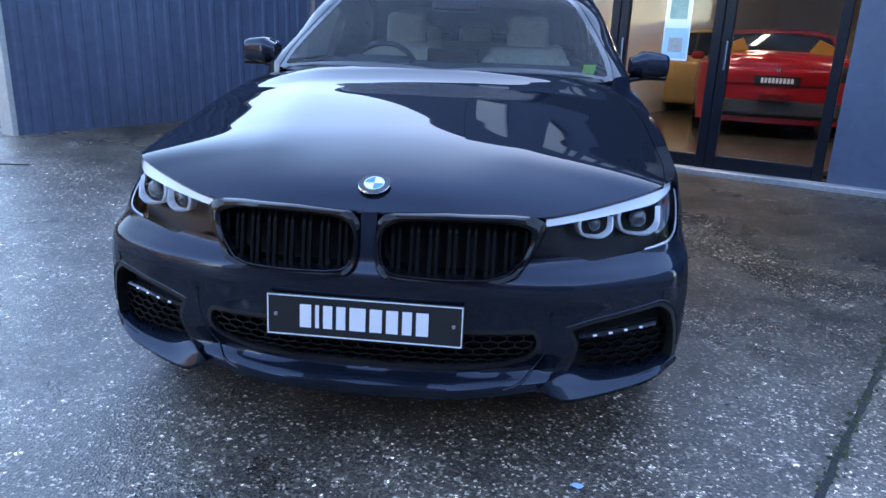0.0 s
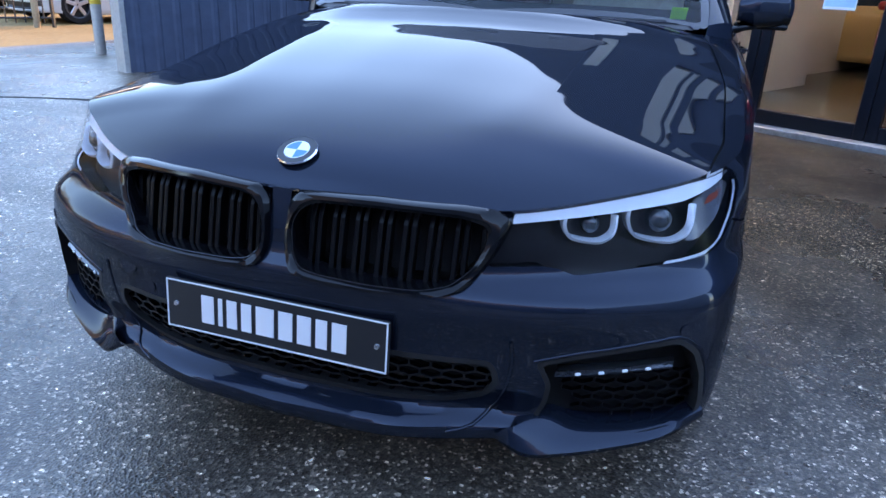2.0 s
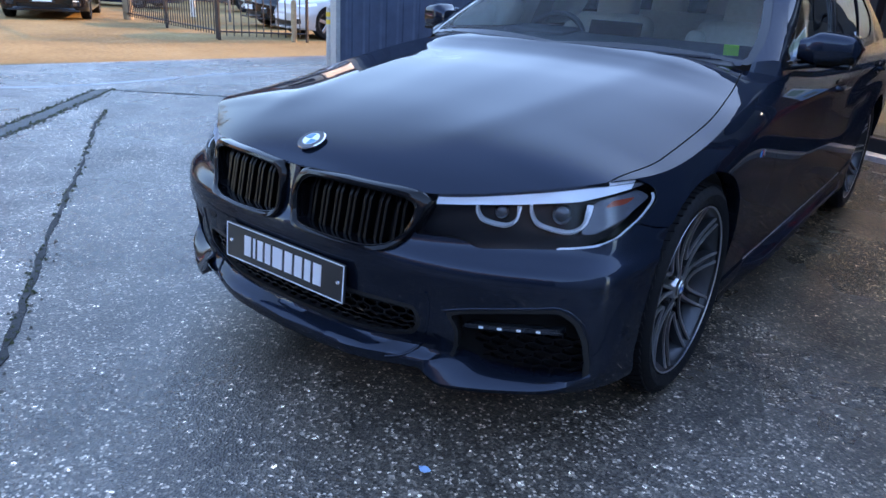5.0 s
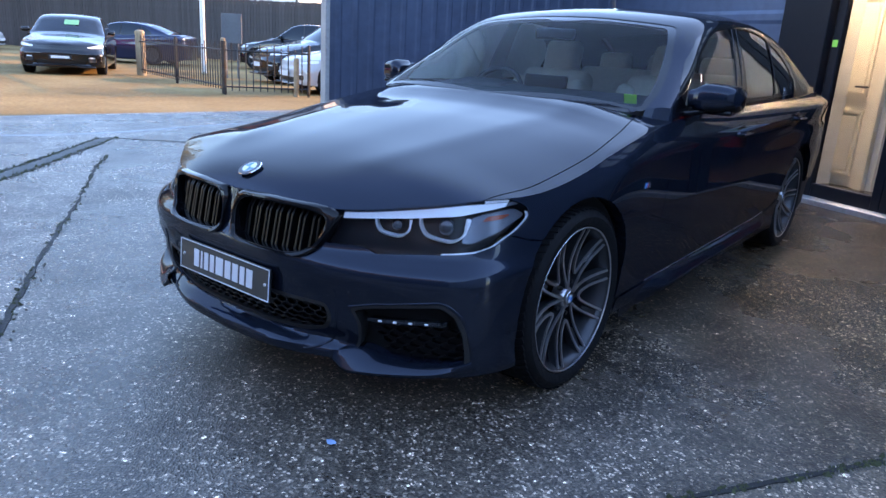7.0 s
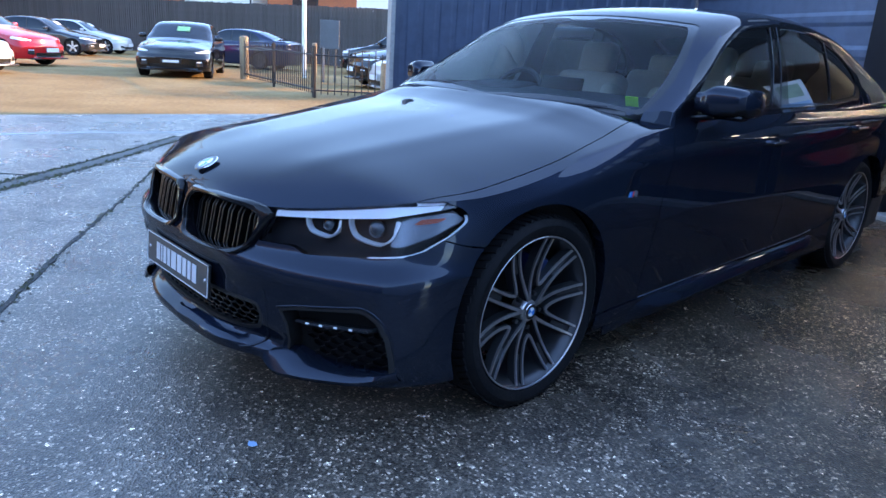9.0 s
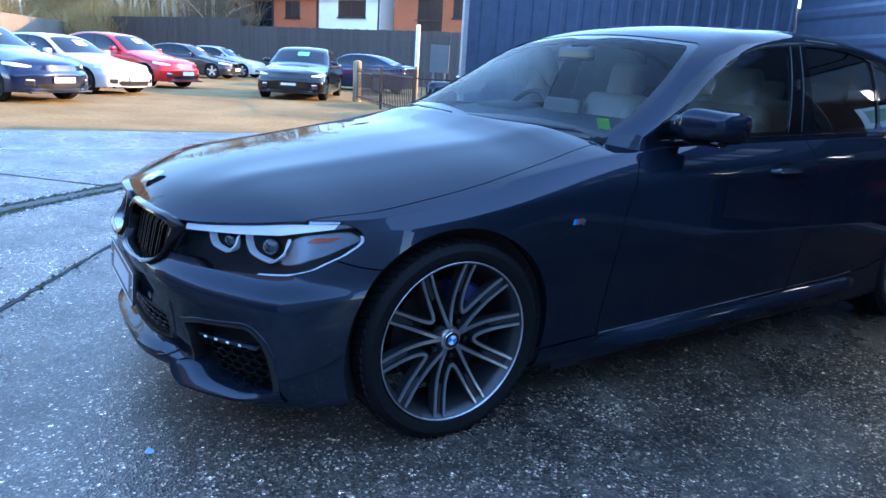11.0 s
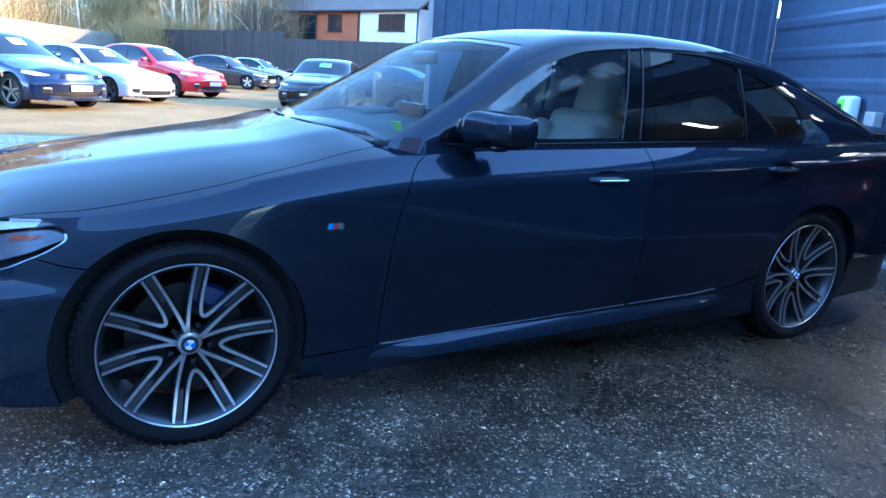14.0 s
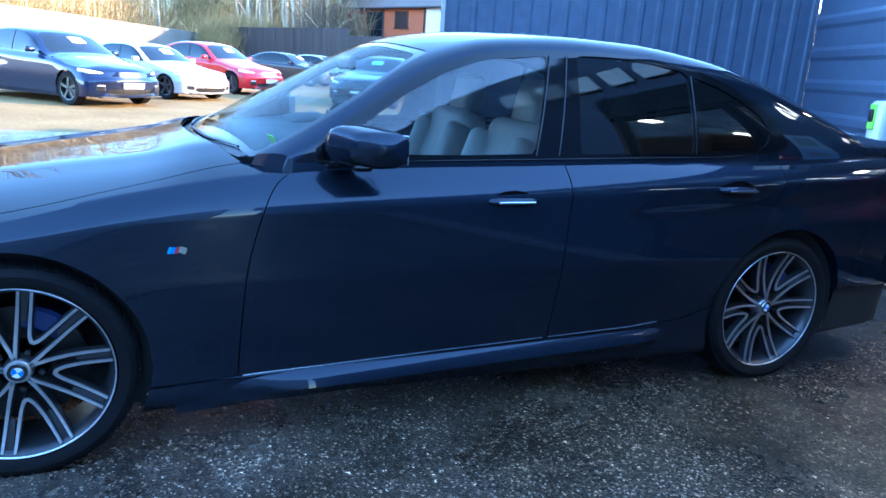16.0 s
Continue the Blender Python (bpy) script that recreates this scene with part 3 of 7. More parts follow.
def build_shopfront():
    t = part("threshold", boxed((8.6, .16, .055), place(front(4.4, .10, .022)), .006, 1), SILL_ALU)
    tagged(t, "pale metal threshold strip along the shop front", "threshold", kind="structure")
    bays = ((.63, 1.40), (1.40, 2.36), (2.36, 3.36))
    for i, (a, b) in enumerate(bays):
        d = empty("door_%d" % (i + 1))
        tagged(d, "black framed glass shop door, shut" if i else "black framed glass shop door beside the column", "door", kind="structure")
        for x in (a + .045, b - .045):
            part("stile", boxed((.085, .07, 2.36), place(front(x, 0, 1.21)), .006, 1), FRAME_NAVY, d)
        for z, h in ((.10, .14), (2.33, .10)):
            part("rail", boxed((b - a - .175, .06, h), place(front((a + b) / 2, 0, z)), .006, 1), FRAME_NAVY, d)
        g = part("pane", boxed((b - a - .17, .008, 2.12), place(front((a + b) / 2, 0, 1.22))), SHOP_GLASS, d)
        g.visible_shadow = False
        bm = bmesh.new()
        rod(bm, front(b - .06 if i == 0 else a + .06, .07, .95), front(b - .06 if i == 0 else a + .06, .07, 1.20), .010)
        part("pull_handle", bm, CHROME, d)


build_ground()
build_walls()
build_shopfront()

# ---- the dark saloon car ----
# The shoulder line and the widest outline of one half, from the nose round to the tail.
EDGE = [(0, -.800, .694), (.25, -.792, .697), (.457, -.728, .694), (.665, -.590, .722), (.792, -.470, .748), (.861, -.26, .757), (.877, 0, .797), (.868, .3, .865),
        (.858, .65, .922), (.845, 1.0, .950), (.832, 1.6, .968), (.826, 2.2, .985), (.82, 2.8, 1.0), (.808, 3.2, 1.012), (.79, 3.5, 1.02), (.735, 3.80, 1.03), (.50, 3.99, 1.04), (0, 4.04, 1.05)]
BELLY = [(0, -.846), (.25, -.840), (.480, -.795), (.695, -.698), (.862, -.545), (.920, -.26), (.924, 0), (.925, .3),
         (.922, .65), (.925, 1.0), (.930, 1.6), (.932, 2.2), (.937, 2.8), (.930, 3.2), (.908, 3.5), (.850, 3.82), (.60, 4.02), (0, 4.075)]
# Level outlines of the front end, bottom to top, each from the nose round to the axle and a little past it.
def level(z, xs, ys, z_out=None):
    """One level outline of the front end, from the middle round to the wing behind the arch."""
    xs, ys = (0, .25) + xs, ys + (-.26, 0, .3)
    return [(x, y, z if z_out is None or k < 3 else z_out) for k, (x, y) in enumerate(zip(xs, ys))]


keel_line = level(0.15, (0.45, 0.68, 0.83, 0.875, 0.86, 0.85), (-0.805, -0.795, -0.75, -0.64, -0.51))
lip_under_line = level(0.214, (0.46, 0.69, 0.852, 0.9, 0.888, 0.884), (-0.86, -0.844, -0.776, -0.672, -0.532), 0.196)
lip_edge_line = level(0.236, (0.455, 0.695, 0.858, 0.908, 0.895, 0.886), (-0.864, -0.848, -0.782, -0.69, -0.545), 0.222)
lip_top_line = level(0.268, (0.45, 0.695, 0.866, 0.904, 0.902, 0.89), (-0.818, -0.804, -0.752, -0.69, -0.552), 0.262)
mouth_line = level(0.34, (0.47, 0.7, 0.872, 0.911, 0.91, 0.896), (-0.836, -0.828, -0.775, -0.688, -0.552))
vent_top_line = level(0.43, (0.48, 0.7, 0.872, 0.914, 0.918, 0.908), (-0.838, -0.831, -0.785, -0.692, -0.552))
bumper_face_line = level(0.505, (0.485, 0.697, 0.866, 0.914, 0.922, 0.916), (-0.848, -0.842, -0.8, -0.702, -0.55))
brow_edge_line = level(0.526, (0.483, 0.693, 0.862, 0.915, 0.922, 0.918), (-0.849, -0.843, -0.798, -0.7, -0.547))
brow_round_line = level(0.541, (0.48, 0.688, 0.857, 0.914, 0.922, 0.92), (-0.846, -0.839, -0.79, -0.691, -0.541))
brow_top_line = level(0.552, (0.475, 0.682, 0.85, 0.911, 0.922, 0.92), (-0.839, -0.831, -0.777, -0.677, -0.53))
lamp_foot_line = level(0.574, (0.466, 0.67, 0.838, 0.906, 0.921, 0.921), (-0.826, -0.818, -0.756, -0.65, -0.515))
lamp_low_line = level(0.62, (0.462, 0.667, 0.826, 0.899, 0.919, 0.922), (-0.818, -0.81, -0.746, -0.632, -0.502))
NOSE_LINES = [keel_line, lip_under_line, lip_edge_line, lip_top_line, mouth_line, vent_top_line, bumper_face_line, brow_edge_line, brow_round_line, brow_top_line, lamp_foot_line, lamp_low_line]
ARCH_Z, ARCH_R, BASE = 0.335, 0.384, 2.975
side_top = monotone((0, .35, .62, .74, .86, 1), (0, .03, .10, .17, .5, 1))
crease_z = monotone((-.9, -.3, 0, .3, 1.58, 2.62, 3.5, 4.0), (.64, .67, .725, .785, .85, .90, .945, .96))
side_low = monotone((.14, .17, .20, .26, .34, .45, .60), (.10, .060, .040, .036, .030, .016, 0))
centre_z = monotone((-.80, -.775, -.735, -.65, -.45, -.2, .1, .25, .35, .45, .52, .6, 1.0), (.694, .724, .750, .781, .829, .872, .920, .941, .957, .983, 1.004, 1.018, 1.03))
roof_z = monotone((.40, .55, .80, 1.05, 1.28, 1.45, 1.7, 2.0, 2.25, 2.6, 2.85, 3.1, 3.35, 3.52, 3.68, 3.86, 3.955),
                  (.93, .985, 1.125, 1.262, 1.375, 1.425, 1.460, 1.474, 1.472, 1.442, 1.396, 1.315, 1.210, 1.130, 1.112, 1.105, 1.05))
roof_drop = monotone((.40, .60, .70, .80, .95, 1.1, 1.35, 1.6, 2.0, 2.6, 3.0, 3.4, 4.0), (.0, .085, .112, .120, .122, .116, .078, .045, .040, .05, .07, .05, .02))


def half_outline(step):
    s = np.linspace(0, len(EDGE) - 1, 3000)
    b = catmull(BELLY, s)
    run = np.r_[0, np.cumsum(np.linalg.norm(np.diff(b, axis=0), axis=1))]
    s = np.interp(np.linspace(0, run[-1], int(run[-1] / step)), run, s)
    return s


def body_side(step=0.016, rows=84):
    s = half_outline(step)
    e, b = catmull(EDGE, s), catmull(BELLY, s)
    g = np.gradient(b, axis=0)
    nrm = np.stack([-g[:, 1], g[:, 0]], 1)
    nrm = -nrm / np.linalg.norm(nrm, axis=1)[:, None]
    front = smooth01((7.0 - s) / 2.4)
    lines = [catmull(k, np.minimum(s, 7)) for k in NOSE_LINES] + [e]
    low = np.interp(s, (0, 1, 2, 2.4, 3, 4, 5, 6.7, 13, 15), (.198, .204, .214, .198, .197, .206, .185, .155, .155, .205))
    p = np.zeros((len(s), rows, 3))
    cut = round(.68 * (rows - 1)) / (rows - 1)
    k = np.arange(rows) / (rows - 1)
    for i in range(len(s)):
        ze, zc = e[i, 2], float(crease_z(b[i, 1]))
        zb = min(zc, ze - .02)
        z = np.where(k <= cut, low[i] + (zb - low[i]) * k / cut, zb + (ze - zb) * (k - cut) / (1 - cut))
        us = np.clip((z - .58) / (ze - .58), 0, 1)
        fc = np.where(z < zc, .06 * np.clip((z - .5) / (zc - .5), 0, 1) ** 1.5, .06 + .94 * np.clip((z - zc) / (ze - zc), 0, 1) ** 1.7)
        sharp = float(smooth01((b[i, 1] - .05) / .45))
        f = side_top(us) * (1 - sharp) + fc * sharp
        # the hollow under the rear shoulder, and the door hollow above the sill
        hollow = .010 * np.exp(-((z - (zc - .10)) / .045) ** 2) * float(smooth01((b[i, 1] - 1.7) / .9))
        xy = b[i] + (e[i, :2] - b[i]) * f[:, None] - nrm[i] * (side_low(z) + hollow)[:, None]
        if front[i] > 0:
            at_z = [q[i, 2] for q in lines]
            new_xy = np.stack([monotone(at_z, [q[i, c] for q in lines])(z) for c in (0, 1)], 1)
            xy = xy * (1 - front[i]) + new_xy * front[i]
        p[i, :, :2], p[i, :, 2] = xy, z
    p[0, :, 0], p[-1, :, 0] = 0, 0
    p[:, :, 0] = np.maximum(p[:, :, 0], 0)
    return Skin.grid(p)


def bonnet_sheet(step=0.016, cols=46):
    s = half_outline(step)
    e = catmull(EDGE, s)
    e = e[e[:, 1] < 0.86]
    q = np.linspace(0, 1, cols)
    p = np.zeros((len(e), cols, 3))
    for i, (xe, y, ze) in enumerate(e):
        x = xe * q
        zc = float(centre_z(y))
        z = zc - (zc - ze) * np.abs(q) ** 2.7
        ridge = .34 + .20 * (y + .7) / 1.35
        fade = float(smooth01((y + .74) / .25))
        z = z + fade * (.0030 * np.exp(-((x - ridge) / .07) ** 2) - .0020 * np.exp(-((x - ridge * .55) / .10) ** 2))
        p[i, :, 0], p[i, :, 1], p[i, :, 2] = x, y, np.maximum(z, ze - .001)
    return Skin(Skin.grid(p).v, [tuple(reversed(f)) for f in Skin.grid(p).f])


def cabin_sheet(step=0.018, n_side=18, n_round=9, n_top=20):
    s = half_outline(step)
    e = catmull(EDGE, s)
    e = e[e[:, 1] > 0.46]
    p = np.zeros((len(e), n_side + n_round + n_top, 3))
    for i, (xe, y, ze) in enumerate(e):
        zc = float(roof_z(y))
        drop = min(float(roof_drop(y)), max(zc - ze, 0) * .92)
        zk = max(zc - drop, ze + .004)
        xk = max(xe - .215 * (zk - ze) - .22 * (zk - ze) ** 2, xe * .3)
        corner, start = Vector((xk, zk)), Vector((xe, ze))
        r = min(.07, (corner - start).length * .35)
        a = corner + (start - corner).normalized() * r
        top = lambda x: zc - (zc - zk) * (x / xk) ** 2 if xk > 0 else zc
        rb = min(.13, xk * .45)
        b = Vector((xk - rb, top(xk - rb)))
        pts = []
        for k in range(n_side):
            t = k / (n_side)
            q = start.lerp(a, t)
            pts.append((q.x + .014 * 4 * t * (1 - t) * min(1, (zk - ze) / .3) ** 2, q.y))
        for k in range(n_round):
            t = k / n_round
            q = a * (1 - t) ** 2 + corner * 2 * t * (1 - t) + b * t * t
            pts.append((q.x, q.y))
        for k in range(n_top):
            x = b.x * (1 - k / (n_top - 1))
            pts.append((x, top(x)))
        p[i, :, 0] = [a_[0] for a_ in pts]
        p[i, :, 1] = y
        p[i, :, 2] = [a_[1] for a_ in pts]
    return Skin.grid(p)


def circle(y0, z0, r):
    return lambda v: np.hypot(v[:, 1] - y0, v[:, 2] - z0) - r


def line_y(keys_z, keys_y, shift=0.0):
    """Under zero in front of the seam y(z)."""
    seam = monotone(keys_z, keys_y)
    return lambda v: v[:, 1] - seam(v[:, 2]) - shift


KIDNEY = rounded([(.019, .600), (.022, .672), (.045, .697), (.20, .704), (.36, .701), (.430, .694), (.458, .676), (.443, .631), (.418, .582), (.388, .549), (.352, .538), (.25, .533), (.11, .530), (.045, .535), (.024, .560)], .012)
KIDNEY_IN = rounded([(.034, .637), (.048, .664), (.079, .678), (.19, .684), (.30, .683), (.37, .678), (.412, .665), (.419, .648), (.410, .619), (.391, .578), (.358, .553), (.30, .545), (.20, .544), (.10, .547), (.057, .553), (.038, .575)], .012)
LAMP = rounded([(.466, .72), (.60, .78), (.90, .82), (.90, .60), (.822, .597), (.77, .590), (.70, .584), (.62, .577), (.577, .574), (.546, .587), (.520, .591), (.443, .589), (.420, .586), (.443, .631), (.458, .676)], .008)
KIDNEY_CUT = rounded([(.019, .600), (.022, .73), (.20, .73), (.40, .73), (.466, .72), (.458, .676), (.443, .631), (.418, .582), (.388, .549), (.352, .538), (.25, .533), (.11, .530), (.045, .535), (.024, .560)], .010)
MOUTH = rounded([(-.452, .402), (.452, .402), (.468, .350), (.436, .303), (.36, .281), (.20, .274), (-.20, .274), (-.36, .281), (-.436, .303), (-.468, .350)], .02)
VENT = rounded([(.530, .402), (.60, .422), (.669, .434), (.794, .452), (.832, .420), (.852, .365), (.860, .300), (.858, .242), (.79, .230), (.70, .216), (.60, .208), (.545, .210), (.520, .235), (.548, .300), (.555, .350)], .012)
DLO = [(.825, .972), (.960, 1.070), (1.14, 1.194), (1.322, 1.297), (1.50, 1.358), (1.72, 1.386), (2.05, 1.397), (2.28, 1.389), (2.51, 1.354), (2.71, 1.290), (2.87, 1.198), (2.965, 1.110), (2.975, 1.065), (2.93, 1.035), (2.6, 1.010), (1.9, .994), (1.3, .980)]
PANE_A = [(.965, 1.004), (1.070, 1.100), (1.228, 1.207), (1.38, 1.288), (1.55, 1.341), (1.796, 1.367), (1.722, 1.012), (1.4, 1.003)]
PANE_B = [(1.925, 1.373), (2.08, 1.378), (2.28, 1.369), (2.40, 1.350), (2.452, 1.338), (2.466, 1.025), (1.920, 1.014)]
PANE_C = [(2.480, 1.328), (2.60, 1.294), (2.72, 1.246), (2.82, 1.188), (2.875, 1.125), (2.868, 1.078), (2.835, 1.054), (2.492, 1.028)]
lamp_back = monotone((.56, .60, .615, .63, .66, .70, .715, .73, .745, .76), (-.60, -.515, -.462, -.43, -.362, -.312, -.316, -.332, -.370, -.40))
bonnet_seam = monotone((-.9, -.42, -.2, .1, .4, .62, .9), (.75, .80, .826, .826, .796, .757, .70))
cowl_seam = monotone((0, .3, .6, .74, .80, .9), (.505, .535, .625, .685, .80, .86))


def loop_points(poly, n):
    """n + 1 evenly spaced places round a closed outline."""
    p = np.array(list(poly) + [poly[0]], float)
    run = np.r_[0, np.cumsum(np.hypot(*np.diff(p, axis=0).T))]
    t = np.linspace(0, run[-1], n + 1)
    return np.stack([np.interp(t, run, p[:, 0]), np.interp(t, run, p[:, 1])], 1)


def bonnet_z(x, y):
    """Height of the bonnet and wing tops."""
    e = BONNET_EDGE
    xe, ze = np.interp(y, e[:, 1], e[:, 0]), np.interp(y, e[:, 1], e[:, 2])
    zc = float(centre_z(y))
    return zc - (zc - ze) * min(1.0, abs(x) / xe) ** 2.7


BONNET_EDGE = catmull(EDGE, np.linspace(0, 10, 600))


def honeycomb(name, poly, depth_fn, parent, cell=0.044, height=0.026, bar=0.0045, slant=True):
    """A lattice of flat six-sided cells that fills the outline; depth_fn gives y at (x, z)."""
    test = inside_poly(poly, [0, 2], grow=0.004)
    xs = [p[0] for p in poly]
    zs = [p[1] for p in poly]
    bm = bmesh.new()
    seen = set()
    nx, nz = int((max(xs) - min(xs)) / cell) + 2, int((max(zs) - min(zs)) / (height * .75)) + 2
    for i in range(nx):
        for j in range(nz):
            cx, cz = min(xs) + (i + .5 * (j % 2)) * cell, min(zs) + j * height * .75
            ring = [(cx + cell * .5 * a, cz + height * .5 * b) for a, b in ((1, .5), (0, 1), (-1, .5), (-1, -.5), (0, -1), (1, -.5))]
            for k in range(6):
                a, b = ring[k], ring[(k + 1) % 6]
                key = tuple(sorted(((round(a[0], 3), round(a[1], 3)), (round(b[0], 3), round(b[1], 3)))))
                mid = np.array([[(a[0] + b[0]) / 2, 0, (a[1] + b[1]) / 2]])
                if key in seen or test(mid)[0] > 0:
                    continue
                seen.add(key)
                pa, pb = Vector((a[0], depth_fn(*a), a[1])), Vector((b[0], depth_fn(*b), b[1]))
                d = (pb - pa).normalized()
                up = Vector((0, 1, 0)).cross(d).normalized() * bar * .5
                back = Vector((0, .016, 0))
                v = [bm.verts.new(q) for q in (pa - up, pb - up, pb + up, pa + up, pa - up + back, pb - up + back, pb + up + back, pa + up + back)]
                for f in ((0, 1, 2, 3), (0, 4, 5, 1), (2, 6, 7, 3), (1, 5, 6, 2), (0, 3, 7, 4)):
                    bm.faces.new([v[q] for q in f])
    bmesh.ops.recalc_face_normals(bm, faces=bm.faces)
    ob = part(name, bm, BLACK_GLOSS, parent)
    tagged(ob, kind="stuff")
    return ob


def wheel(name, parent, centre, turn=0.0, outward=1):
    """A twenty-inch wheel with ten paired spokes, facing +x."""
    hub = empty(name)
    hub.parent = parent
    m = Matrix.Identity(4)
    tyre = [(.277, -.115), (.287, -.122), (.310, -.124), (.327, -.116), (.336, -.100), (.339, -.05)]
    tyre = tyre + [(.339, .05), (.336, .088), (.327, .104), (.310, .113), (.291, .110), (.277, .102)]
    v, f = lathe(tyre, m, 72, True)
    t = mesh_object("tyre", v, f, RUBBER, hub)
    bm = bmesh.new()
    for k in range(72):
        a = 2 * math.pi * k / 72
        rot = Matrix.Rotation(a, 4, "X")
        for sx in (-1, 1):
            box(bm, (.052, .019, .006), rot @ Matrix.Translation((sx * .078 - .006, 0, .3395)) @ Matrix.Rotation(sx * .35, 4, "Z") @ Matrix.Rotation(sx * .14, 4, "Y"))
    tagged(part("tread_block", bm, RUBBER, t), kind="stuff")
    barrel = [(.262, .098), (.268, .104), (.268, .096), (.258, .088), (.245, .06), (.240, -.08), (.262, -.105), (.266, -.11), (.245, -.10)]
    v, f = lathe(barrel, m, 72)
    mesh_object("rim_barrel", v, f, ALLOY_DARK, hub)
    v, f = lathe([(.2630, .1015), (.265, .1035), (.268, .1045), (.269, .1035)], m, 72)
    mesh_object("rim_lip", v, f, ALLOY, hub, label="bright machined outer rim edge")
    # spokes: five arms that each fork into two pairs of bars
    face, under_ = bmesh.new(), bmesh.new()
    def bar(bm, pts, w0, w1, thick, back):
        prev = None
        for i, (r, ang, x) in enumerate(pts):
            t_ = i / (len(pts) - 1)
            w = (w0 + (w1 - w0) * t_) / 2
            c = Vector((x, r * math.sin(ang), r * math.cos(ang)))
            nxt = pts[min(i + 1, len(pts) - 1)]
            prv = pts[max(i - 1, 0)]
            d = Vector((0, nxt[0] * math.sin(nxt[1]) - prv[0] * math.sin(prv[1]), nxt[0] * math.cos(nxt[1]) - prv[0] * math.cos(prv[1]))).normalized()
            sd = Vector((0, -d.z, d.y)) * w
            ring = [bm.verts.new(c + sd), bm.verts.new(c - sd), bm.verts.new(c - sd * back + Vector((-thick, 0, 0))), bm.verts.new(c + sd * back + Vector((-thick, 0, 0)))]
            if prev:
                for k in range(4):
                    bm.faces.new((prev[k], prev[(k + 1) % 4], ring[(k + 1) % 4], ring[k]))
            prev = ring
    for k in range(10):
        arm = radians(72 * (k // 2) + 18)
        sgn = -1 if k % 2 == 0 else 1
        rim_a = arm + sgn * radians(18)
        rr = np.linspace(0, 1, 15)
        for keys_r, keys_a in (((.036, .055, .085, .13, .19, .258), (2.0, 5.5, 8.6, 11.0, 13.0, 14.2)), ((.096, .099, .108, .130, .175, .258), (36, 33.0, 29.5, 26.2, 23.6, 21.8))):
            ra, aa = catmull(keys_r, rr * 5)[:, 0], catmull(keys_a, rr * 5)[:, 0]
            pts = []
            for r, a in zip(ra, aa):
                t_ = max(0.0, (r - .052) / .206)
                pts.append((r, arm + sgn * radians(a), .070 + .026 * t_ ** 1.5 - .012 * math.sin(math.pi * t_)))
            bar(face, pts, .0112, .0078, .006, 1.0)
            bar(under_, [(r, a, x - .0065) for r, a, x in pts], .0150, .0115, .030, 1.1)
        web = [(r, arm + sgn * radians(a), .052 + .026 * ((r - .052) / .206) ** 1.5) for r, a in zip(np.linspace(.06, .255, 9), np.linspace(17, 18, 9))]
        bar(under_, web[4:], .012, .022, .006, 1.0)
    bmesh.ops.recalc_face_normals(face, faces=face.faces)
    bmesh.ops.recalc_face_normals(under_, faces=under_.faces)
    part("spoke_face", face, ALLOY, hub, "machined silver spoke faces")
    part("spoke_back", under_, ALLOY_DARK, hub, "dark grey painted spoke flanks")
    v, f = lathe([(0.0, .072), (.028, .072), (.035, .070), (.039, .064), (.041, .05), (.041, .02)], m, 40)
    mesh_object("hub_face", v, f, ALLOY, hub)
    for k in range(5):
        a = radians(72 * k + 54)
        bm = bmesh.new()
        rod(bm, (.050, .062 * math.sin(a), .062 * math.cos(a)), (.066, .062 * math.sin(a), .062 * math.cos(a)), .008, sides=8)
        part("wheel_bolt", bm, BLACK_PLASTIC, hub)
    roundel("centre_cap", hub, Matrix.Translation((.0765, 0, 0)) @ Matrix.Rotation(radians(90), 4, "Y") @ Matrix.Rotation(radians(90), 4, "Z"), .028)
    v, f = lathe([(.08, .0), (.185, .0), (.185, -.03), (.08, -.03)], m, 48, True)
    mesh_object("brake_disc", v, f, DISC, hub)
    bm = bmesh.new()
    prev = None
    for k in range(9):
        rot = Matrix.Rotation(radians(-outward * (28 + 6 * k)), 4, "X")
        ring = [bm.verts.new(rot @ Vector(q)) for q in ((-.035, 0, .122), (.030, 0, .125), (.037, 0, .135), (.037, 0, .188), (.028, 0, .198), (-.035, 0, .196))]
        for q in range(6):
            if prev:
                bm.faces.new((prev[q], prev[(q + 1) % 6], ring[(q + 1) % 6], ring[q]))
        if k in (0, 8):
            bm.faces.new(ring)
        prev = ring
    bmesh.ops.recalc_face_normals(bm, faces=bm.faces)
    part("brake_caliper", bm, CALIPER, hub, "blue painted brake caliper")
    for o in hub.children:
        if not o.name.startswith(("tyre", "brake", "centre_cap")):
            o.data.transform(Matrix.Diagonal((1, 1.015, 1.015, 1)))
    hub.matrix_local = Matrix.Translation(centre) @ (Matrix.Rotation(math.pi, 4, "Z") if outward < 0 else Matrix.Identity(4)) @ Matrix.Rotation(turn, 4, "X")
    return hub


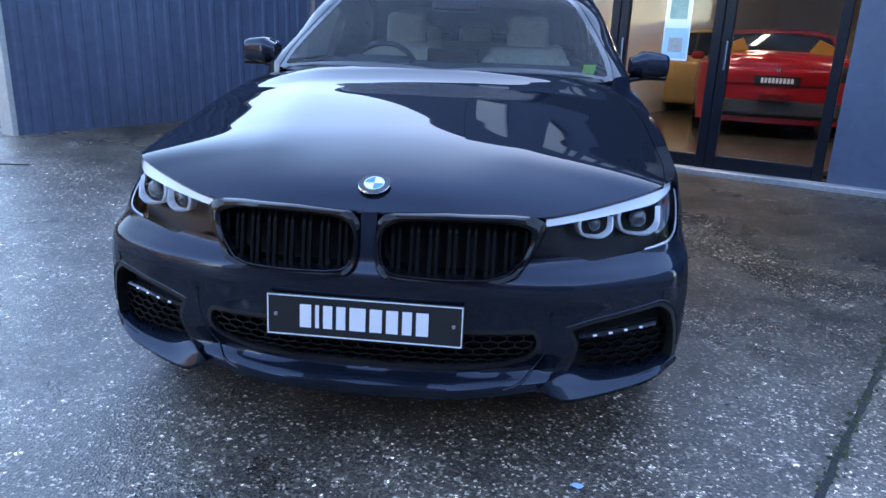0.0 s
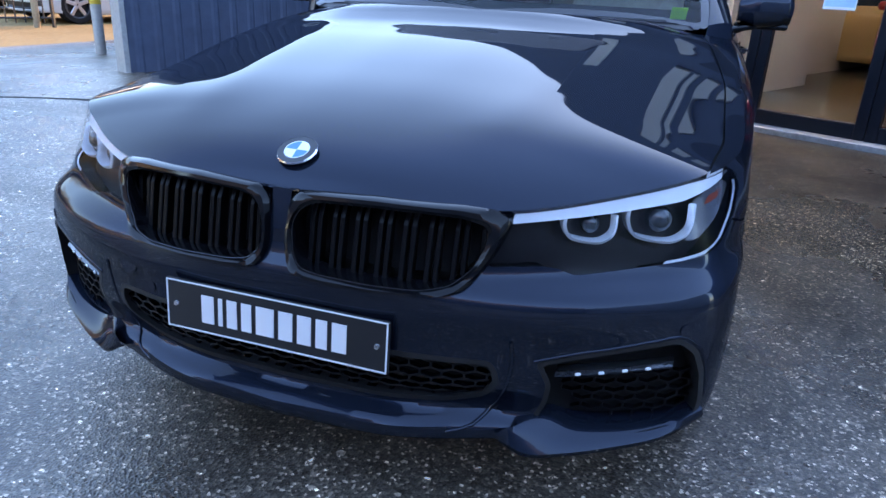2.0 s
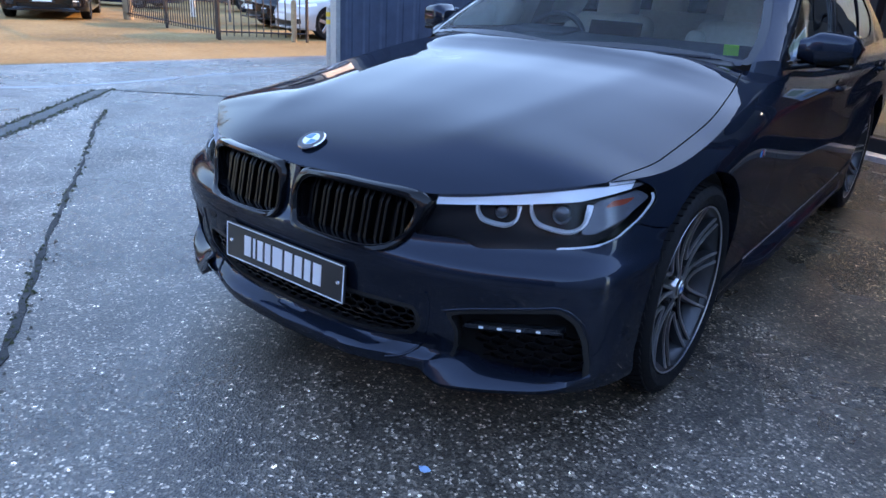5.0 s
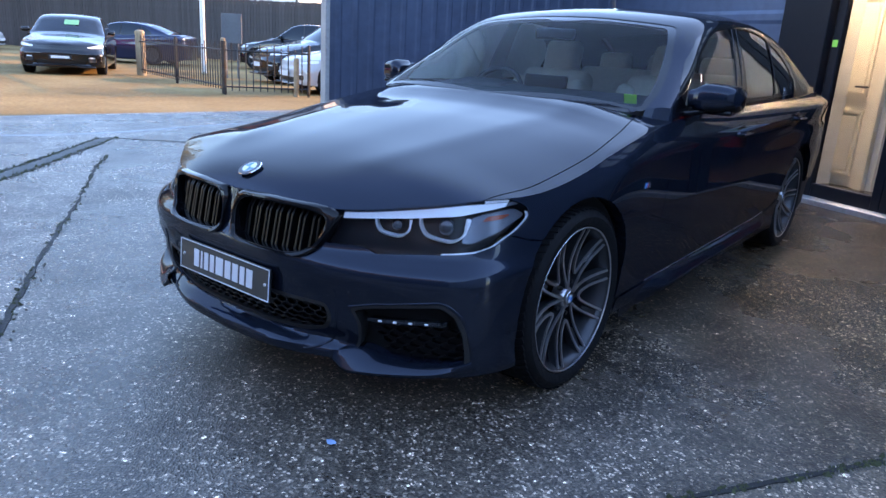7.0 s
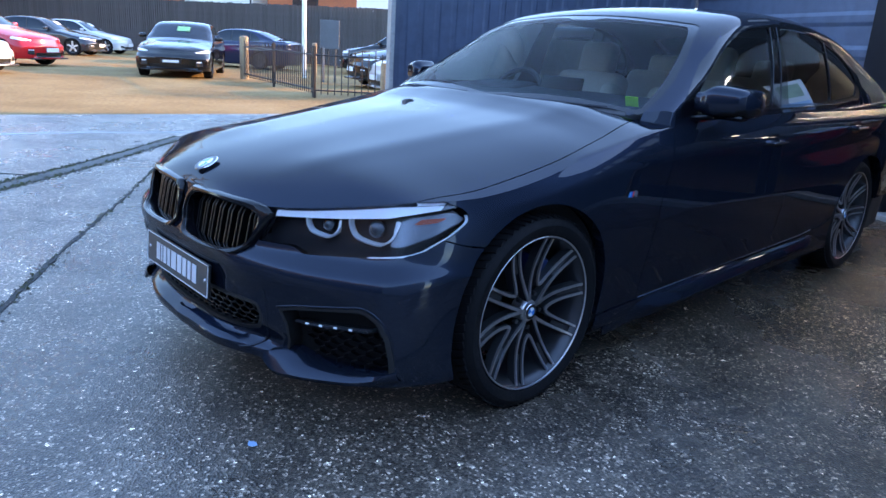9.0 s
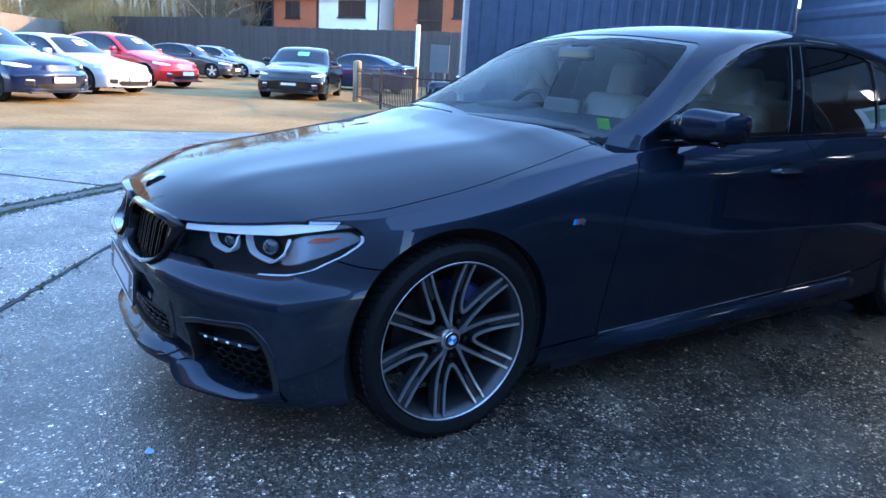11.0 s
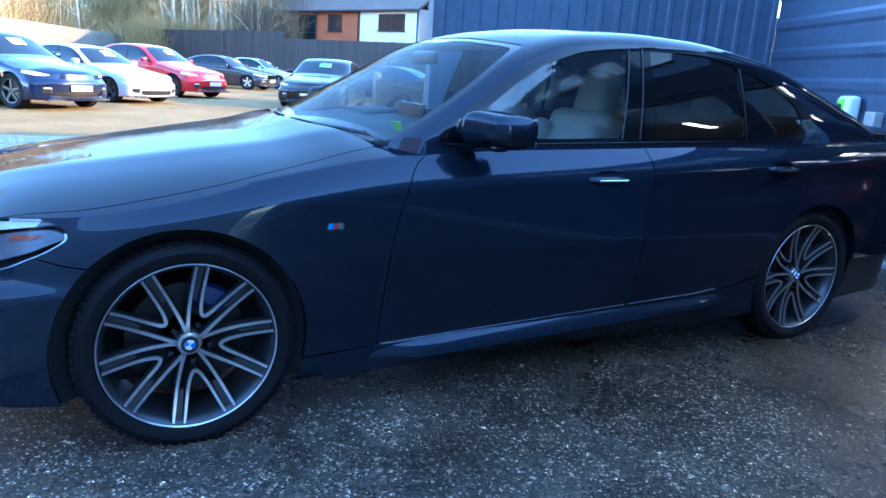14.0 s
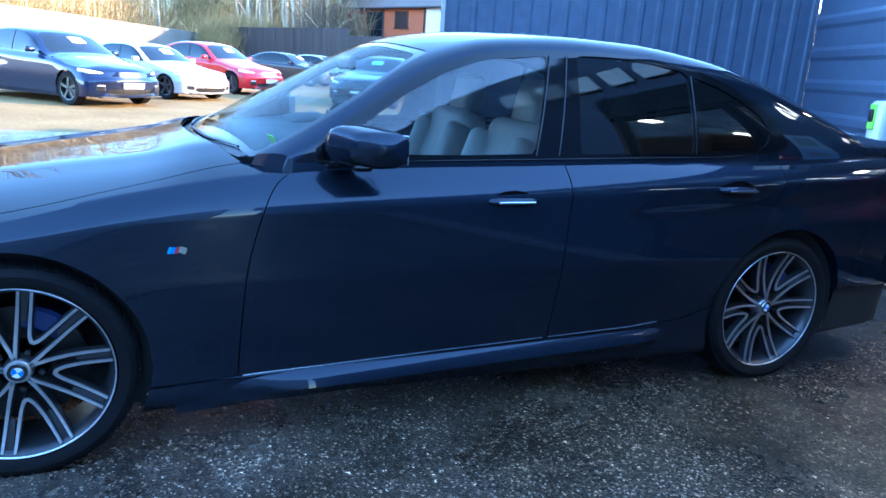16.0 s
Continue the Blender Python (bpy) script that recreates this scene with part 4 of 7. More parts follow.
def roundel(name, parent, m, r):
    """A round badge: dark ring with a bright edge, quarters in blue and white, facing +z of m."""
    def disc(r0, r1, z0, a0=0, a1=360, seg=32):
        bm = bmesh.new()
        k = max(3, int(seg * (a1 - a0) / 360))
        ring0 = [bm.verts.new(m @ Vector((r0 * math.cos(radians(a0 + (a1 - a0) * i / k)), r0 * math.sin(radians(a0 + (a1 - a0) * i / k)), z0))) for i in range(k + 1)]
        ring1 = [bm.verts.new(m @ Vector((r1 * math.cos(radians(a0 + (a1 - a0) * i / k)), r1 * math.sin(radians(a0 + (a1 - a0) * i / k)), z0 * (1 if r1 < r else .2)))) for i in range(k + 1)]
        for i in range(k):
            bm.faces.new((ring0[i], ring1[i], ring1[i + 1], ring0[i + 1]))
        bmesh.ops.remove_doubles(bm, verts=bm.verts, dist=1e-6)
        return bm
    t = r * .09
    back = part(name, disc(.001, r * .95, t), PLATE_BLACK, parent, "round dark badge with blue and white quarters")
    part("badge_edge", disc(r * .945, r, t * 1.06), CHROME, back)
    part("badge_ring", disc(r * .58, r * .63, t * 1.05), CHROME, back)
    for i, a in enumerate((0, 90, 180, 270)):
        part("badge_quarter", disc(.0005, r * .58, t * 1.04, a, a + 90), WHITE_ENAMEL if i % 2 == 0 else ROUNDEL_BLUE, back)
    return back


def seat(name, x, y, mat, parent):
    s = empty(name)
    s.parent = parent
    part("cushion", boxed((.50, .52, .16), pose(x, y, .52, -8), .05, 4), mat, s, smooth=True)
    part("backrest", boxed((.48, .15, .62), pose(x, y + .40, .80, -20), .06, 4), mat, s, smooth=True)
    for sx in (-1, 1):
        part("bolster", boxed((.10, .20, .52), pose(x + sx * .21, y + .35, .78, -20), .045, 4), mat, s, smooth=True)
    part("headrest", boxed((.25, .10, .22), pose(x, y + .53, 1.165, -12), .045, 4), mat, s, smooth=True)
    for sx in (-1, 1):
        bm = bmesh.new()
        rod(bm, (x + sx * .06, y + .50, 1.02), (x + sx * .06, y + .52, 1.12), .007)
        part("headrest_post", bm, CHROME, s)
    return s


FOG_GLASS = material("fog_glass", (0.07, 0.075, 0.085), 0.16, 0.6, 0.6, vary=0.5, scale=70)


def build_saloon():
    car = tagged(empty("saloon_car"), "dark graphite four-door saloon car parked on wet concrete", "car")
    side, hood, cabin = body_side(), bonnet_sheet(), cabin_sheet()
    # black inner shell behind all gaps
    shell = side.drop(circle(0, ARCH_Z, ARCH_R)).drop(circle(BASE, ARCH_Z, ARCH_R))
    for poly in (KIDNEY_CUT, MOUTH, VENT, LAMP):
        q = inside_poly(poly, [0, 2])
        shell = shell.drop(lambda v, q=q: np.maximum(q(v), v[:, 1] + .15))
    shell.offset(-.014).both().link("inner_shell", SHELL, car)
    hood.drop(lambda v: cowl_seam(v[:, 0]) - v[:, 1]).drop(lambda v: v[:, 1] + .70).offset(-.014).both().link("bonnet_liner", SHELL, car)

    # wheel arches
    side = side.drop(circle(0, ARCH_Z, ARCH_R)).drop(circle(BASE, ARCH_Z, ARCH_R))
    front_zone = lambda q: (lambda v: np.maximum(q(v), v[:, 1] + .15))
    kid, lamp0, mouth, vent = (front_zone(inside_poly(p, [0, 2])) for p in (KIDNEY_CUT, LAMP, MOUTH, VENT))
    lamp = lambda v: np.maximum(lamp0(v), v[:, 1] - lamp_back(v[:, 2]))
    kidney_skin, side = side.cut(kid)
    lamp_skin, side = side.cut(lamp)
    mouth_skin, side = side.cut(mouth)
    vent_skin, side = side.cut(vent)

    # seams between the panels
    g = .0022
    arch_seam = line_y((.1, .40, .56, .585, .60, .9), (-.34, -.36, -.32, -.22, -.20, -.20))
    bump_f = lambda v: np.maximum(np.maximum(v[:, 1] + .10, v[:, 2] - np.interp(v[:, 1], (-.9, -.45, -.40, -.33, -.25, 0), (1.0, .70, .641, .620, .607, .600))), -1)
    bumper = side.keep(lambda v: bump_f(v) + g)
    rest = side.drop(lambda v: bump_f(v) - g)
    # upper nose piece above the lamps belongs to the bumper
    nose, rest = rest.cut(lambda v: v[:, 1] + .45)
    seam_a = line_y((.1, .25, .60, .82, .90, .94, .97, 1.1), (.64, .645, .67, .725, .765, .82, .93, 1.1))
    seam_b = line_y((.1, 1.1), (1.80, 1.855))
    seam_c = line_y((.1, .27, .33, .42, .60, .80, .92, 1.1), (2.30, 2.34, 2.46, 2.555, 2.70, 2.83, 2.88, 2.95))
    sill_top = lambda v: v[:, 2] - np.interp(v[:, 1], (.2, .43, 1.5, 2.2, 2.46, 2.7), (.244, .250, .292, .316, .342, .41))
    rear_seam = line_y((.1, .70, .78, 1.1), (3.38, 3.44, 3.62, 3.64))
    wing = rest.keep(lambda v: seam_a(v) + g).drop(lambda v: sill_top(v) - g)
    rest2 = rest.drop(lambda v: seam_a(v) - g)
    sill = rest.keep(lambda v: np.maximum(sill_top(v) + g, np.maximum(.10 - v[:, 1], v[:, 1] - 2.80)))
    upper = rest2.drop(lambda v: sill_top(v) - g)
    door_f = upper.keep(lambda v: seam_b(v) + g)
    behind = upper.drop(lambda v: seam_b(v) - g)
    door_r = behind.keep(lambda v: seam_c(v) + g)
    quarter = behind.drop(lambda v: seam_c(v) - g)
    tail_lamp, quarter = quarter.cut(inside_poly(rounded([(3.56, .842), (3.67, .80), (4.2, .78), (4.2, .955), (3.70, .945), (3.60, .90)], .03), [1, 2]))
    bumper_r = quarter.drop(lambda v: np.minimum(rear_seam(v) - g, .72 - v[:, 2] + 10 * (v[:, 1] < 3.5)))
    quarter = quarter.keep(lambda v: np.minimum(rear_seam(v) + g, .72 - v[:, 2] + 10 * (v[:, 1] < 3.5)))

    # bonnet and wing tops
    hood = hood.keep(lambda v: v[:, 1] - cowl_seam(v[:, 0]))
    lid = hood.keep(lambda v: v[:, 0] - bonnet_seam(v[:, 1]) + g)
    wing_top = hood.drop(lambda v: v[:, 0] - bonnet_seam(v[:, 1]) - g)
    lid = lid.lip(lambda p: p + (0, .014, -.014), lambda p: p[1] < -.42 and abs(p[0] - np.interp(p[1], BONNET_EDGE[:, 1], BONNET_EDGE[:, 0])) < .004 or (p[1] < -.77 and p[2] < centre_z(p[1]) + .0005 and abs(p[1] - np.interp(p[0], BONNET_EDGE[:250, 0], BONNET_EDGE[:250, 1])) < .004))
    lid.both().link("bonnet", PAINT, car, "long sculpted dark graphite bonnet", solid=.003)

    into = lambda p: p * (0, 1, 1) + np.stack([p[:, 0] - .045, 0 * p[:, 0], 0 * p[:, 0]], 1)
    near_f = lambda p: abs(math.hypot(p[1], p[2] - ARCH_Z) - ARCH_R) < .004
    near_r = lambda p: abs(math.hypot(p[1] - BASE, p[2] - ARCH_Z) - ARCH_R) < .004
    wing = wing.joined(wing_top).lip(into, near_f)
    bumper = bumper.lip(into, near_f)
    quarter = quarter.lip(into, near_r)
    bumper_r = bumper_r.lip(into, near_r)
    bumper.largest().both().link("front_bumper", PAINT, car, solid=.003)
    nose.both().link("nose_panel", PAINT, car, solid=.003)
    bumper_r.both().link("rear_bumper", PAINT, car, solid=.003)
    for sgn in (1, -1):
        w = lambda k: k if sgn > 0 else k.mirrored()
        w(wing).link("front_wing", PAINT, car, solid=.003, weld=.0004)
        d1 = w(door_f).link("front_door", PAINT, car, solid=.003)
        d2 = w(door_r.largest()).link("rear_door", PAINT, car, solid=.003)
        w(quarter).link("rear_quarter", PAINT, car, solid=.003)
        w(sill.offset(.006)).link("side_sill", PAINT, car, solid=.003)
        w(tail_lamp.offset(.004)).link("tail_lamp", RED_LENS, car, "red wraparound tail lamp")
        for d, y, z, x in ((d1, 1.60, .852, .921), (d2, 2.62, .893, .936)):
            door_handle(d, sgn, x, y, z)

    # cabin: glass cut out of the shell
    ring = inside_poly(DLO, [1, 2])
    flank = lambda v: np.maximum(ring(v), .35 - v[:, 0])
    trim, cabin = cabin.cut(flank)
    screen = inside_poly(rounded([(-.760, .70), (0, .545), (.760, .70), (.757, .84), (.738, .95), (.693, 1.10), (.638, 1.24), (.590, 1.365), (.35, 1.335), (0, 1.318), (-.35, 1.335), (-.590, 1.365), (-.638, 1.24), (-.693, 1.10), (-.738, .95), (-.757, .84)], .02), [0, 1])
    front_glass, cabin = cabin.cut(lambda v: np.maximum(screen(v), v[:, 1] - 1.6))
    back = inside_poly(rounded([(-.60, 2.86), (.60, 2.86), (.68, 3.46), (-.68, 3.46)], .05), [0, 1])
    rear_glass, cabin = cabin.cut(lambda v: np.maximum(back(v), 2.4 - v[:, 1]))
    cabin = cabin.drop(lambda v: np.maximum(v[:, 1] - .69 - (v[:, 0] - .73) * 1.1, .73 - v[:, 0]))
    cabin = cabin.lip(lambda p: np.array([(q[0], q[1] - .02, bonnet_z(q[0], q[1] - .02) - .006) for q in p]), lambda p: p[0] > .728 and abs(p[1] - .69 - (p[0] - .73) * 1.1) < .003)
    cabin = cabin.drop(lambda v: np.maximum(v[:, 1] - cowl_seam(v[:, 0]) - .003, v[:, 0] - .732))
    front_glass = front_glass.drop(lambda v: v[:, 1] - cowl_seam(np.abs(v[:, 0])) - .003)
    cowl_piece, cabin = cabin.cut(lambda v: np.maximum(v[:, 1] - cowl_seam(v[:, 0]) - .035, v[:, 0] - .715))
    cabin.both().link("roof", PAINT, car, "dark graphite roof, pillars and boot lid", solid=.003)
    cowl_piece.offset(-.004).both().link("cowl_panel", BLACK_PLASTIC, car)
    clear_, band_ = front_glass.offset(-.003).cut(inside_poly(rounded([(-.735, .72), (0, .590), (.735, .72), (.722, .85), (.700, .95), (.655, 1.10), (.602, 1.24), (.560, 1.325), (.35, 1.300), (.10, 1.286), (.08, 1.255), (-.08, 1.255), (-.10, 1.286), (-.35, 1.300), (-.560, 1.325), (-.602, 1.24), (-.655, 1.10), (-.700, .95), (-.722, .85)], .02), [0, 1]))
    pane_f = clear_.both().link("windscreen", GLASS_FRONT, car)
    band_.both().link("screen_band", SCREEN_BAND, pane_f, "black painted edge band of the windscreen")
    rear_glass.offset(-.003).both().link("rear_screen", GLASS_DARK, car)
    panes = []
    for poly in (PANE_A, PANE_B, PANE_C):
        q = inside_poly(rounded(poly, .018), [1, 2])
        p, trim = trim.cut(q)
        panes.append(p)
    for sgn in (1, -1):
        w = lambda k: k if sgn > 0 else k.mirrored()
        frame_ = w(trim.offset(.001)).link("window_trim", PILLAR_GLOSS, car, "black window surround and pillars", solid=.004)
        for p, mat in zip(panes, (GLASS_SIDE, GLASS_DARK, GLASS_DARK)):
            pane = w(p.offset(-.004)).link("side_window", mat, car)
            pane.visible_shadow = False
        wing_mirror(car, sgn)

    # bright edges: belt line, window divisions, highlights put in along the lower doors
    edge_y = catmull(EDGE, np.linspace(7, 15, 400))
    def flank_x(y, z):
        xe, ze = np.interp(y, edge_y[:, 1], edge_y[:, 0]), np.interp(y, edge_y[:, 1], edge_y[:, 2])
        return xe - .215 * (z - ze) - .22 * (z - ze) ** 2 + .001
    for sgn in (1, -1):
        belt = [(y, np.interp(y, (.86, 1.3, 1.9, 2.6, 2.93, 2.97), (.974, .981, .995, 1.011, 1.036, 1.07))) for y in np.linspace(.90, 2.965, 34)]
        part("belt_strip", tube(bmesh.new(), [(sgn * flank_x(y, z), y, z) for y, z in belt], .0042, 8), BLACK_GLOSS, car, "gloss black belt strip under the windows", smooth=True)
        for (y0, z0), (y1, z1) in (((1.806, 1.370), (1.728, 1.006)), ((1.880, 1.376), (1.826, 1.008)), ((2.465, 1.332), (2.478, 1.022))):
            part("window_edge", tube(bmesh.new(), [(sgn * (flank_x(y0 + (y1 - y0) * k / 12, z0 + (z1 - z0) * k / 12) + .006 * math.sin(math.pi * k / 12)), y0 + (y1 - y0) * k / 12, z0 + (z1 - z0) * k / 12) for k in range(13)], .0026, 6), ALLOY_DARK, car, smooth=True)
        # alloy strips stand in for the panel highlight under the doors
        for y0, y1 in ((.66, 1.79), (1.815, 2.33)):
            pts = []
            for y in np.linspace(y0, y1, 24):
                z = np.interp(y, (.2, .43, 1.5, 2.2, 2.46, 2.7), (.244, .250, .292, .316, .342, .41)) + .004
                d = (NOSE_SIDE.v[:, 1] - y) ** 2 + (NOSE_SIDE.v[:, 2] - z) ** 2 + 9 * (NOSE_SIDE.v[:, 0] < .5)
                pts.append((sgn * (NOSE_SIDE.v[int(np.argmin(d)), 0] + .0012), y, z))
            part("door_edge", tube(bmesh.new(), pts, .0018, 6), ALLOY, car, "alloy strip put in for the lower door edge highlight", smooth=True)

    # lamps
    lampunit = lamp_skin
    for sgn in (1, -1):
        w = lambda k: k if sgn > 0 else k.mirrored()
        unit = w(lampunit.offset(-.055)).link("headlamp", LAMP_BLACK, car, "angular headlamp with white light guides")
        lens = w(lampunit).link("lamp_lens", LENS, unit)
        lens.visible_shadow = False
        lid_ = lampunit.keep(lambda v: np.interp(v[:, 0], (.44, .564, .652, .76, .82, .88), (.667, .679, .688, .703, .722, .745)) - v[:, 2])
        w(lid_.keep(lambda v: v[:, 0] - .835).offset(-.010)).link("light_brow", LAMP_WHITE, unit, "pale frosted upper light strip", solid=.004)
        w(lid_.drop(lambda v: v[:, 0] - .835).offset(-.012)).link("brow_end", LAMP_GREY, unit, "clear ribbed end of the light strip", solid=.004)
        edge_ = lampunit.keep(lambda v: np.maximum(.74 - v[:, 0], np.minimum(-inside_poly(LAMP, [0, 2], grow=-.005)(v), lamp_back(v[:, 2]) - .009 - v[:, 1])))
        edge_ = edge_.keep(lambda v: v[:, 2] - .71)
        w(edge_.offset(-.008)).link("light_edge", LAMP_BAND, unit, solid=.003)
        amber = lampunit.keep(inside_poly(rounded([(.812, .688), (.842, .692), (.850, .706), (.820, .704)], .004), [0, 2]))
        prism = lampunit.keep(inside_poly(rounded([(.785, .625), (.815, .628), (.850, .655), (.868, .700), (.850, .722), (.800, .706), (.782, .690)], .008), [0, 2]))
        w(prism.offset(-.024)).link("lamp_prism", LAMP_GREY, unit, "grey ribbed side prism")
        w(amber.offset(-.020)).link("side_reflector", AMBER, unit, "amber reflector")
        for cx, cy, cz, r, hh in ((.585, -.640, .652, .051, .027), (.712, -.556, .656, .068, .037)):
            lamp_eye(unit, sgn, cx, cy, cz, r, hh)

    # grille
    for sgn in (1, -1):
        w = lambda k: k if sgn > 0 else k.mirrored()
        inner = inside_poly(KIDNEY_IN, [0, 2])
        bowl = kidney_skin.keep(lambda v: inner(v))
        out_l, in_l = loop_points(KIDNEY, 120), loop_points(KIDNEY_IN, 120)
        mid_l = out_l * .45 + in_l * .55
        low_l = out_l * .12 + in_l * .88
        rows_k = []
        for pts, dy in ((out_l, .020), (out_l, -.008), (out_l * .8 + in_l * .2, -.017), (mid_l, -.018), (low_l, -.012), (in_l, -.004), (in_l, .045)):
            rows_k.append([(x, skin_y(x, z) + dy, z) for x, z in pts])
        gr = w(Skin.grid(np.array(rows_k).transpose(1, 0, 2))).link("kidney_grille", BLACK_GLOSS, car, "gloss black grille with paired upright bars", weld=.0004)
        part("grille_edge", tube(bmesh.new(), [(sgn * x, skin_y(x, z) - .009, z) for x, z in low_l], .0014, 5), ALLOY_DARK, gr, "thin bright inner edge")
        w(Skin(bowl.v + (0, .09, 0), bowl.f)).link("grille_backing", SHELL, gr)
        test = inside_poly(KIDNEY_IN, [0, 2], grow=.004)
        for k in range(8):
            for off in (-.0085, .0085):
                bx = .070 + .0490 * k + off
                zs = [z for z in np.linspace(.50, .71, 90) if test(np.array([[bx, 0, z]]))[0] < 0]
                if len(zs) < 4:
                    continue
                z0, z1 = zs[0], zs[-1]
                bm = bmesh.new()
                prev = None
                for i in range(9):
                    z = z0 + (z1 - z0) * i / 8
                    yy = skin_y(bx, z0 + .01) * (1 - i / 8) + skin_y(bx, z1 - .02) * i / 8 + .024 + .016 * max(0, i - 6) / 2
                    ring_ = [bm.verts.new((sgn * (bx + dx), yy + dy, z)) for dx, dy in ((-.0050, .0015), (-.0035, 0), (.0035, 0), (.0050, .0015), (0, .034))]
                    if prev:
                        for q in range(5):
                            bm.faces.new((prev[q], prev[(q + 1) % 5], ring_[(q + 1) % 5], ring_[q]))
                    prev = ring_
                bm.faces.new(prev)
                bmesh.ops.recalc_face_normals(bm, faces=bm.faces)
                part("grille_bar", bm, TRIM_BLACK, gr)

    # lower intakes
    Skin(mouth_skin.v + (0, .10, 0), mouth_skin.f).both().link("intake_backing", SHELL, car)
    edge = mouth_skin.drop(inside_poly(MOUTH, [0, 2], grow=-.012))
    edge.lip(lambda p: p + (0, .07, 0)).both().link("intake_surround", BLACK_PLASTIC, car)
    honeycomb("lower_grille", MOUTH, lambda x, z: nose_y(abs(x), z) + .014, car)
    for sgn in (1, -1):
        w = lambda k: k if sgn > 0 else k.mirrored()
        deep = Skin(vent_skin.v + (-.03, .06, 0), vent_skin.f)
        pocket = vent_skin.drop(inside_poly(VENT, [0, 2], grow=-.010)).lip(lambda p: p + (-.03, .06, 0))
        vt = w(pocket).link("side_intake", BLACK_PLASTIC, car, "black side air intake with honeycomb insert", solid=.002)
        w(deep).link("intake_backing", SHELL, vt)
        grid_poly = rounded([(.575, .350), (.835, .362), (.848, .275), (.76, .255), (.60, .262)], .01)
        hc = honeycomb("side_honeycomb", grid_poly, lambda x, z: nose_y(x, z) + .046, vt, .042, .028)
        hc.data.materials[0] = TRIM_BLACK
        if sgn < 0:
            hc.data.transform(Matrix.Diagonal((-1, 1, 1, 1)))
            hc.data.flip_normals()
        bm = bmesh.new()
        prev = None
        for i in range(12):
            x = .566 + .222 * i / 11
            z = .362 + .016 * (i / 11)
            y = nose_y(x, z) + .030
            h = .0050 + .001 * i / 11
            ring_ = [bm.verts.new((sgn * x, y + dy, z + dz)) for dx, dy, dz in ((0, -.006, -h), (0, -.010, 0), (0, -.002, h), (0, .03, h), (0, .03, -h))]
            if prev:
                for q in range(5):
                    bm.faces.new((prev[q], prev[(q + 1) % 5], ring_[(q + 1) % 5], ring_[q]))
            else:
                bm.faces.new(ring_)
            prev = ring_
        bm.faces.new(prev)
        bmesh.ops.recalc_face_normals(bm, faces=bm.faces)
        fg = part("fog_lamp", bm, FOG_GLASS, vt, "slim clear fog lamp bar")
        for i in range(4):
            x = .610 + .044 * i
            part("led", boxed((.013, .006, .007), pose(sgn * x, nose_y(x, .37) + .021, .3655 + .009 * (i / 3), 0, 0, sgn * 30), .002, 1), LAMP_WHITE, fg)

    # sill blades along the doors
    yy_ = np.linspace(.45, 2.50, 44)
    zt = np.interp(yy_, (.43, 1.5, 2.2, 2.6), (.243, .283, .306, .330))
    fade_ = smooth01((yy_ - .45) / .5) * smooth01((2.52 - yy_) / .25)
    sill_rows = np.stack([np.stack([.886 + dx * fade_ - .012 * (1 - fade_), yy_, zt + dz], 1) for dx, dz in ((.002, .006), (.020, -.008), (.034, -.028), (.040, -.052), (.014, -.085), (-.05, -.10))], 1)
    for sgn in (1, -1):
        sb = Skin.grid(sill_rows) if sgn > 0 else Skin.grid(sill_rows).mirrored()
        sb.link("sill_blade", PAINT, car, "body-coloured sill extension under the doors", solid=.004)
    # blades under the side intakes
    outer = [(.470, -.797, .238), (.530, -.790, .206), (.60, -.760, .205), (.69, -.710, .211), (.79, -.648, .225), (.869, -.566, .252)]
    inner_ = [(.498, -.780, .254), (.546, -.724, .266), (.61, -.690, .246), (.70, -.645, .241), (.79, -.592, .249), (.858, -.556, .266)]
    tt = np.linspace(0, 5, 26)
    oa, ia = catmull(outer, tt), catmull(inner_, tt)
    rows_ = np.stack([ia + (0, .03, .004), ia, ia * .7 + oa * .3 + (0, -.004, .006), ia * .3 + oa * .7 + (0, -.005, .006), oa, oa + (0, .006, -.012), oa * .6 + ia * .4 + (0, .02, -.030)], 1)
    for sgn in (1, -1):
        bl = Skin.grid(rows_) if sgn > 0 else Skin.grid(rows_).mirrored()
        bl.link("bumper_blade", PAINT, car, "body-coloured winglet under the side intake")

    # raised edges in the bumper
    for sgn in (1, -1):
        for pts, r in (([(.484, .450), (.487, .41), (.484, .37), (.473, .325), (.453, .280), (.422, .246), (.37, .228)], .0045), ([(.528, .405), (.60, .425), (.669, .437), (.74, .449), (.794, .455), (.834, .422), (.853, .37), (.861, .30)], .004)):
            line = catmull(pts, np.linspace(0, len(pts) - 1, 26))
            part("bumper_crease", tube(bmesh.new(), [(sgn * x, nose_y(x, z) + .001, z) for x, z in line], r, 8), PAINT, car, smooth=True)
    # boot lip
    bm = bmesh.new()
    tube(bm, [(x, 3.945 - .28 * abs(x / .70) ** 2.6, 1.092 - .028 * (x / .7) ** 2) for x in np.linspace(-.68, .68, 31)], .016, 10)
    part("boot_spoiler", bm, BLACK_GLOSS, car, "slim dark boot lip spoiler", smooth=True)
    # badges, plate, parking sensors
    n = Vector((0, -.46, .888)).normalized()
    m = Matrix.Translation((0, -.739, .7562)) @ n.to_track_quat("Z", "Y").to_matrix().to_4x4()
    roundel("bonnet_badge", car, m, .043)
    plate(car)
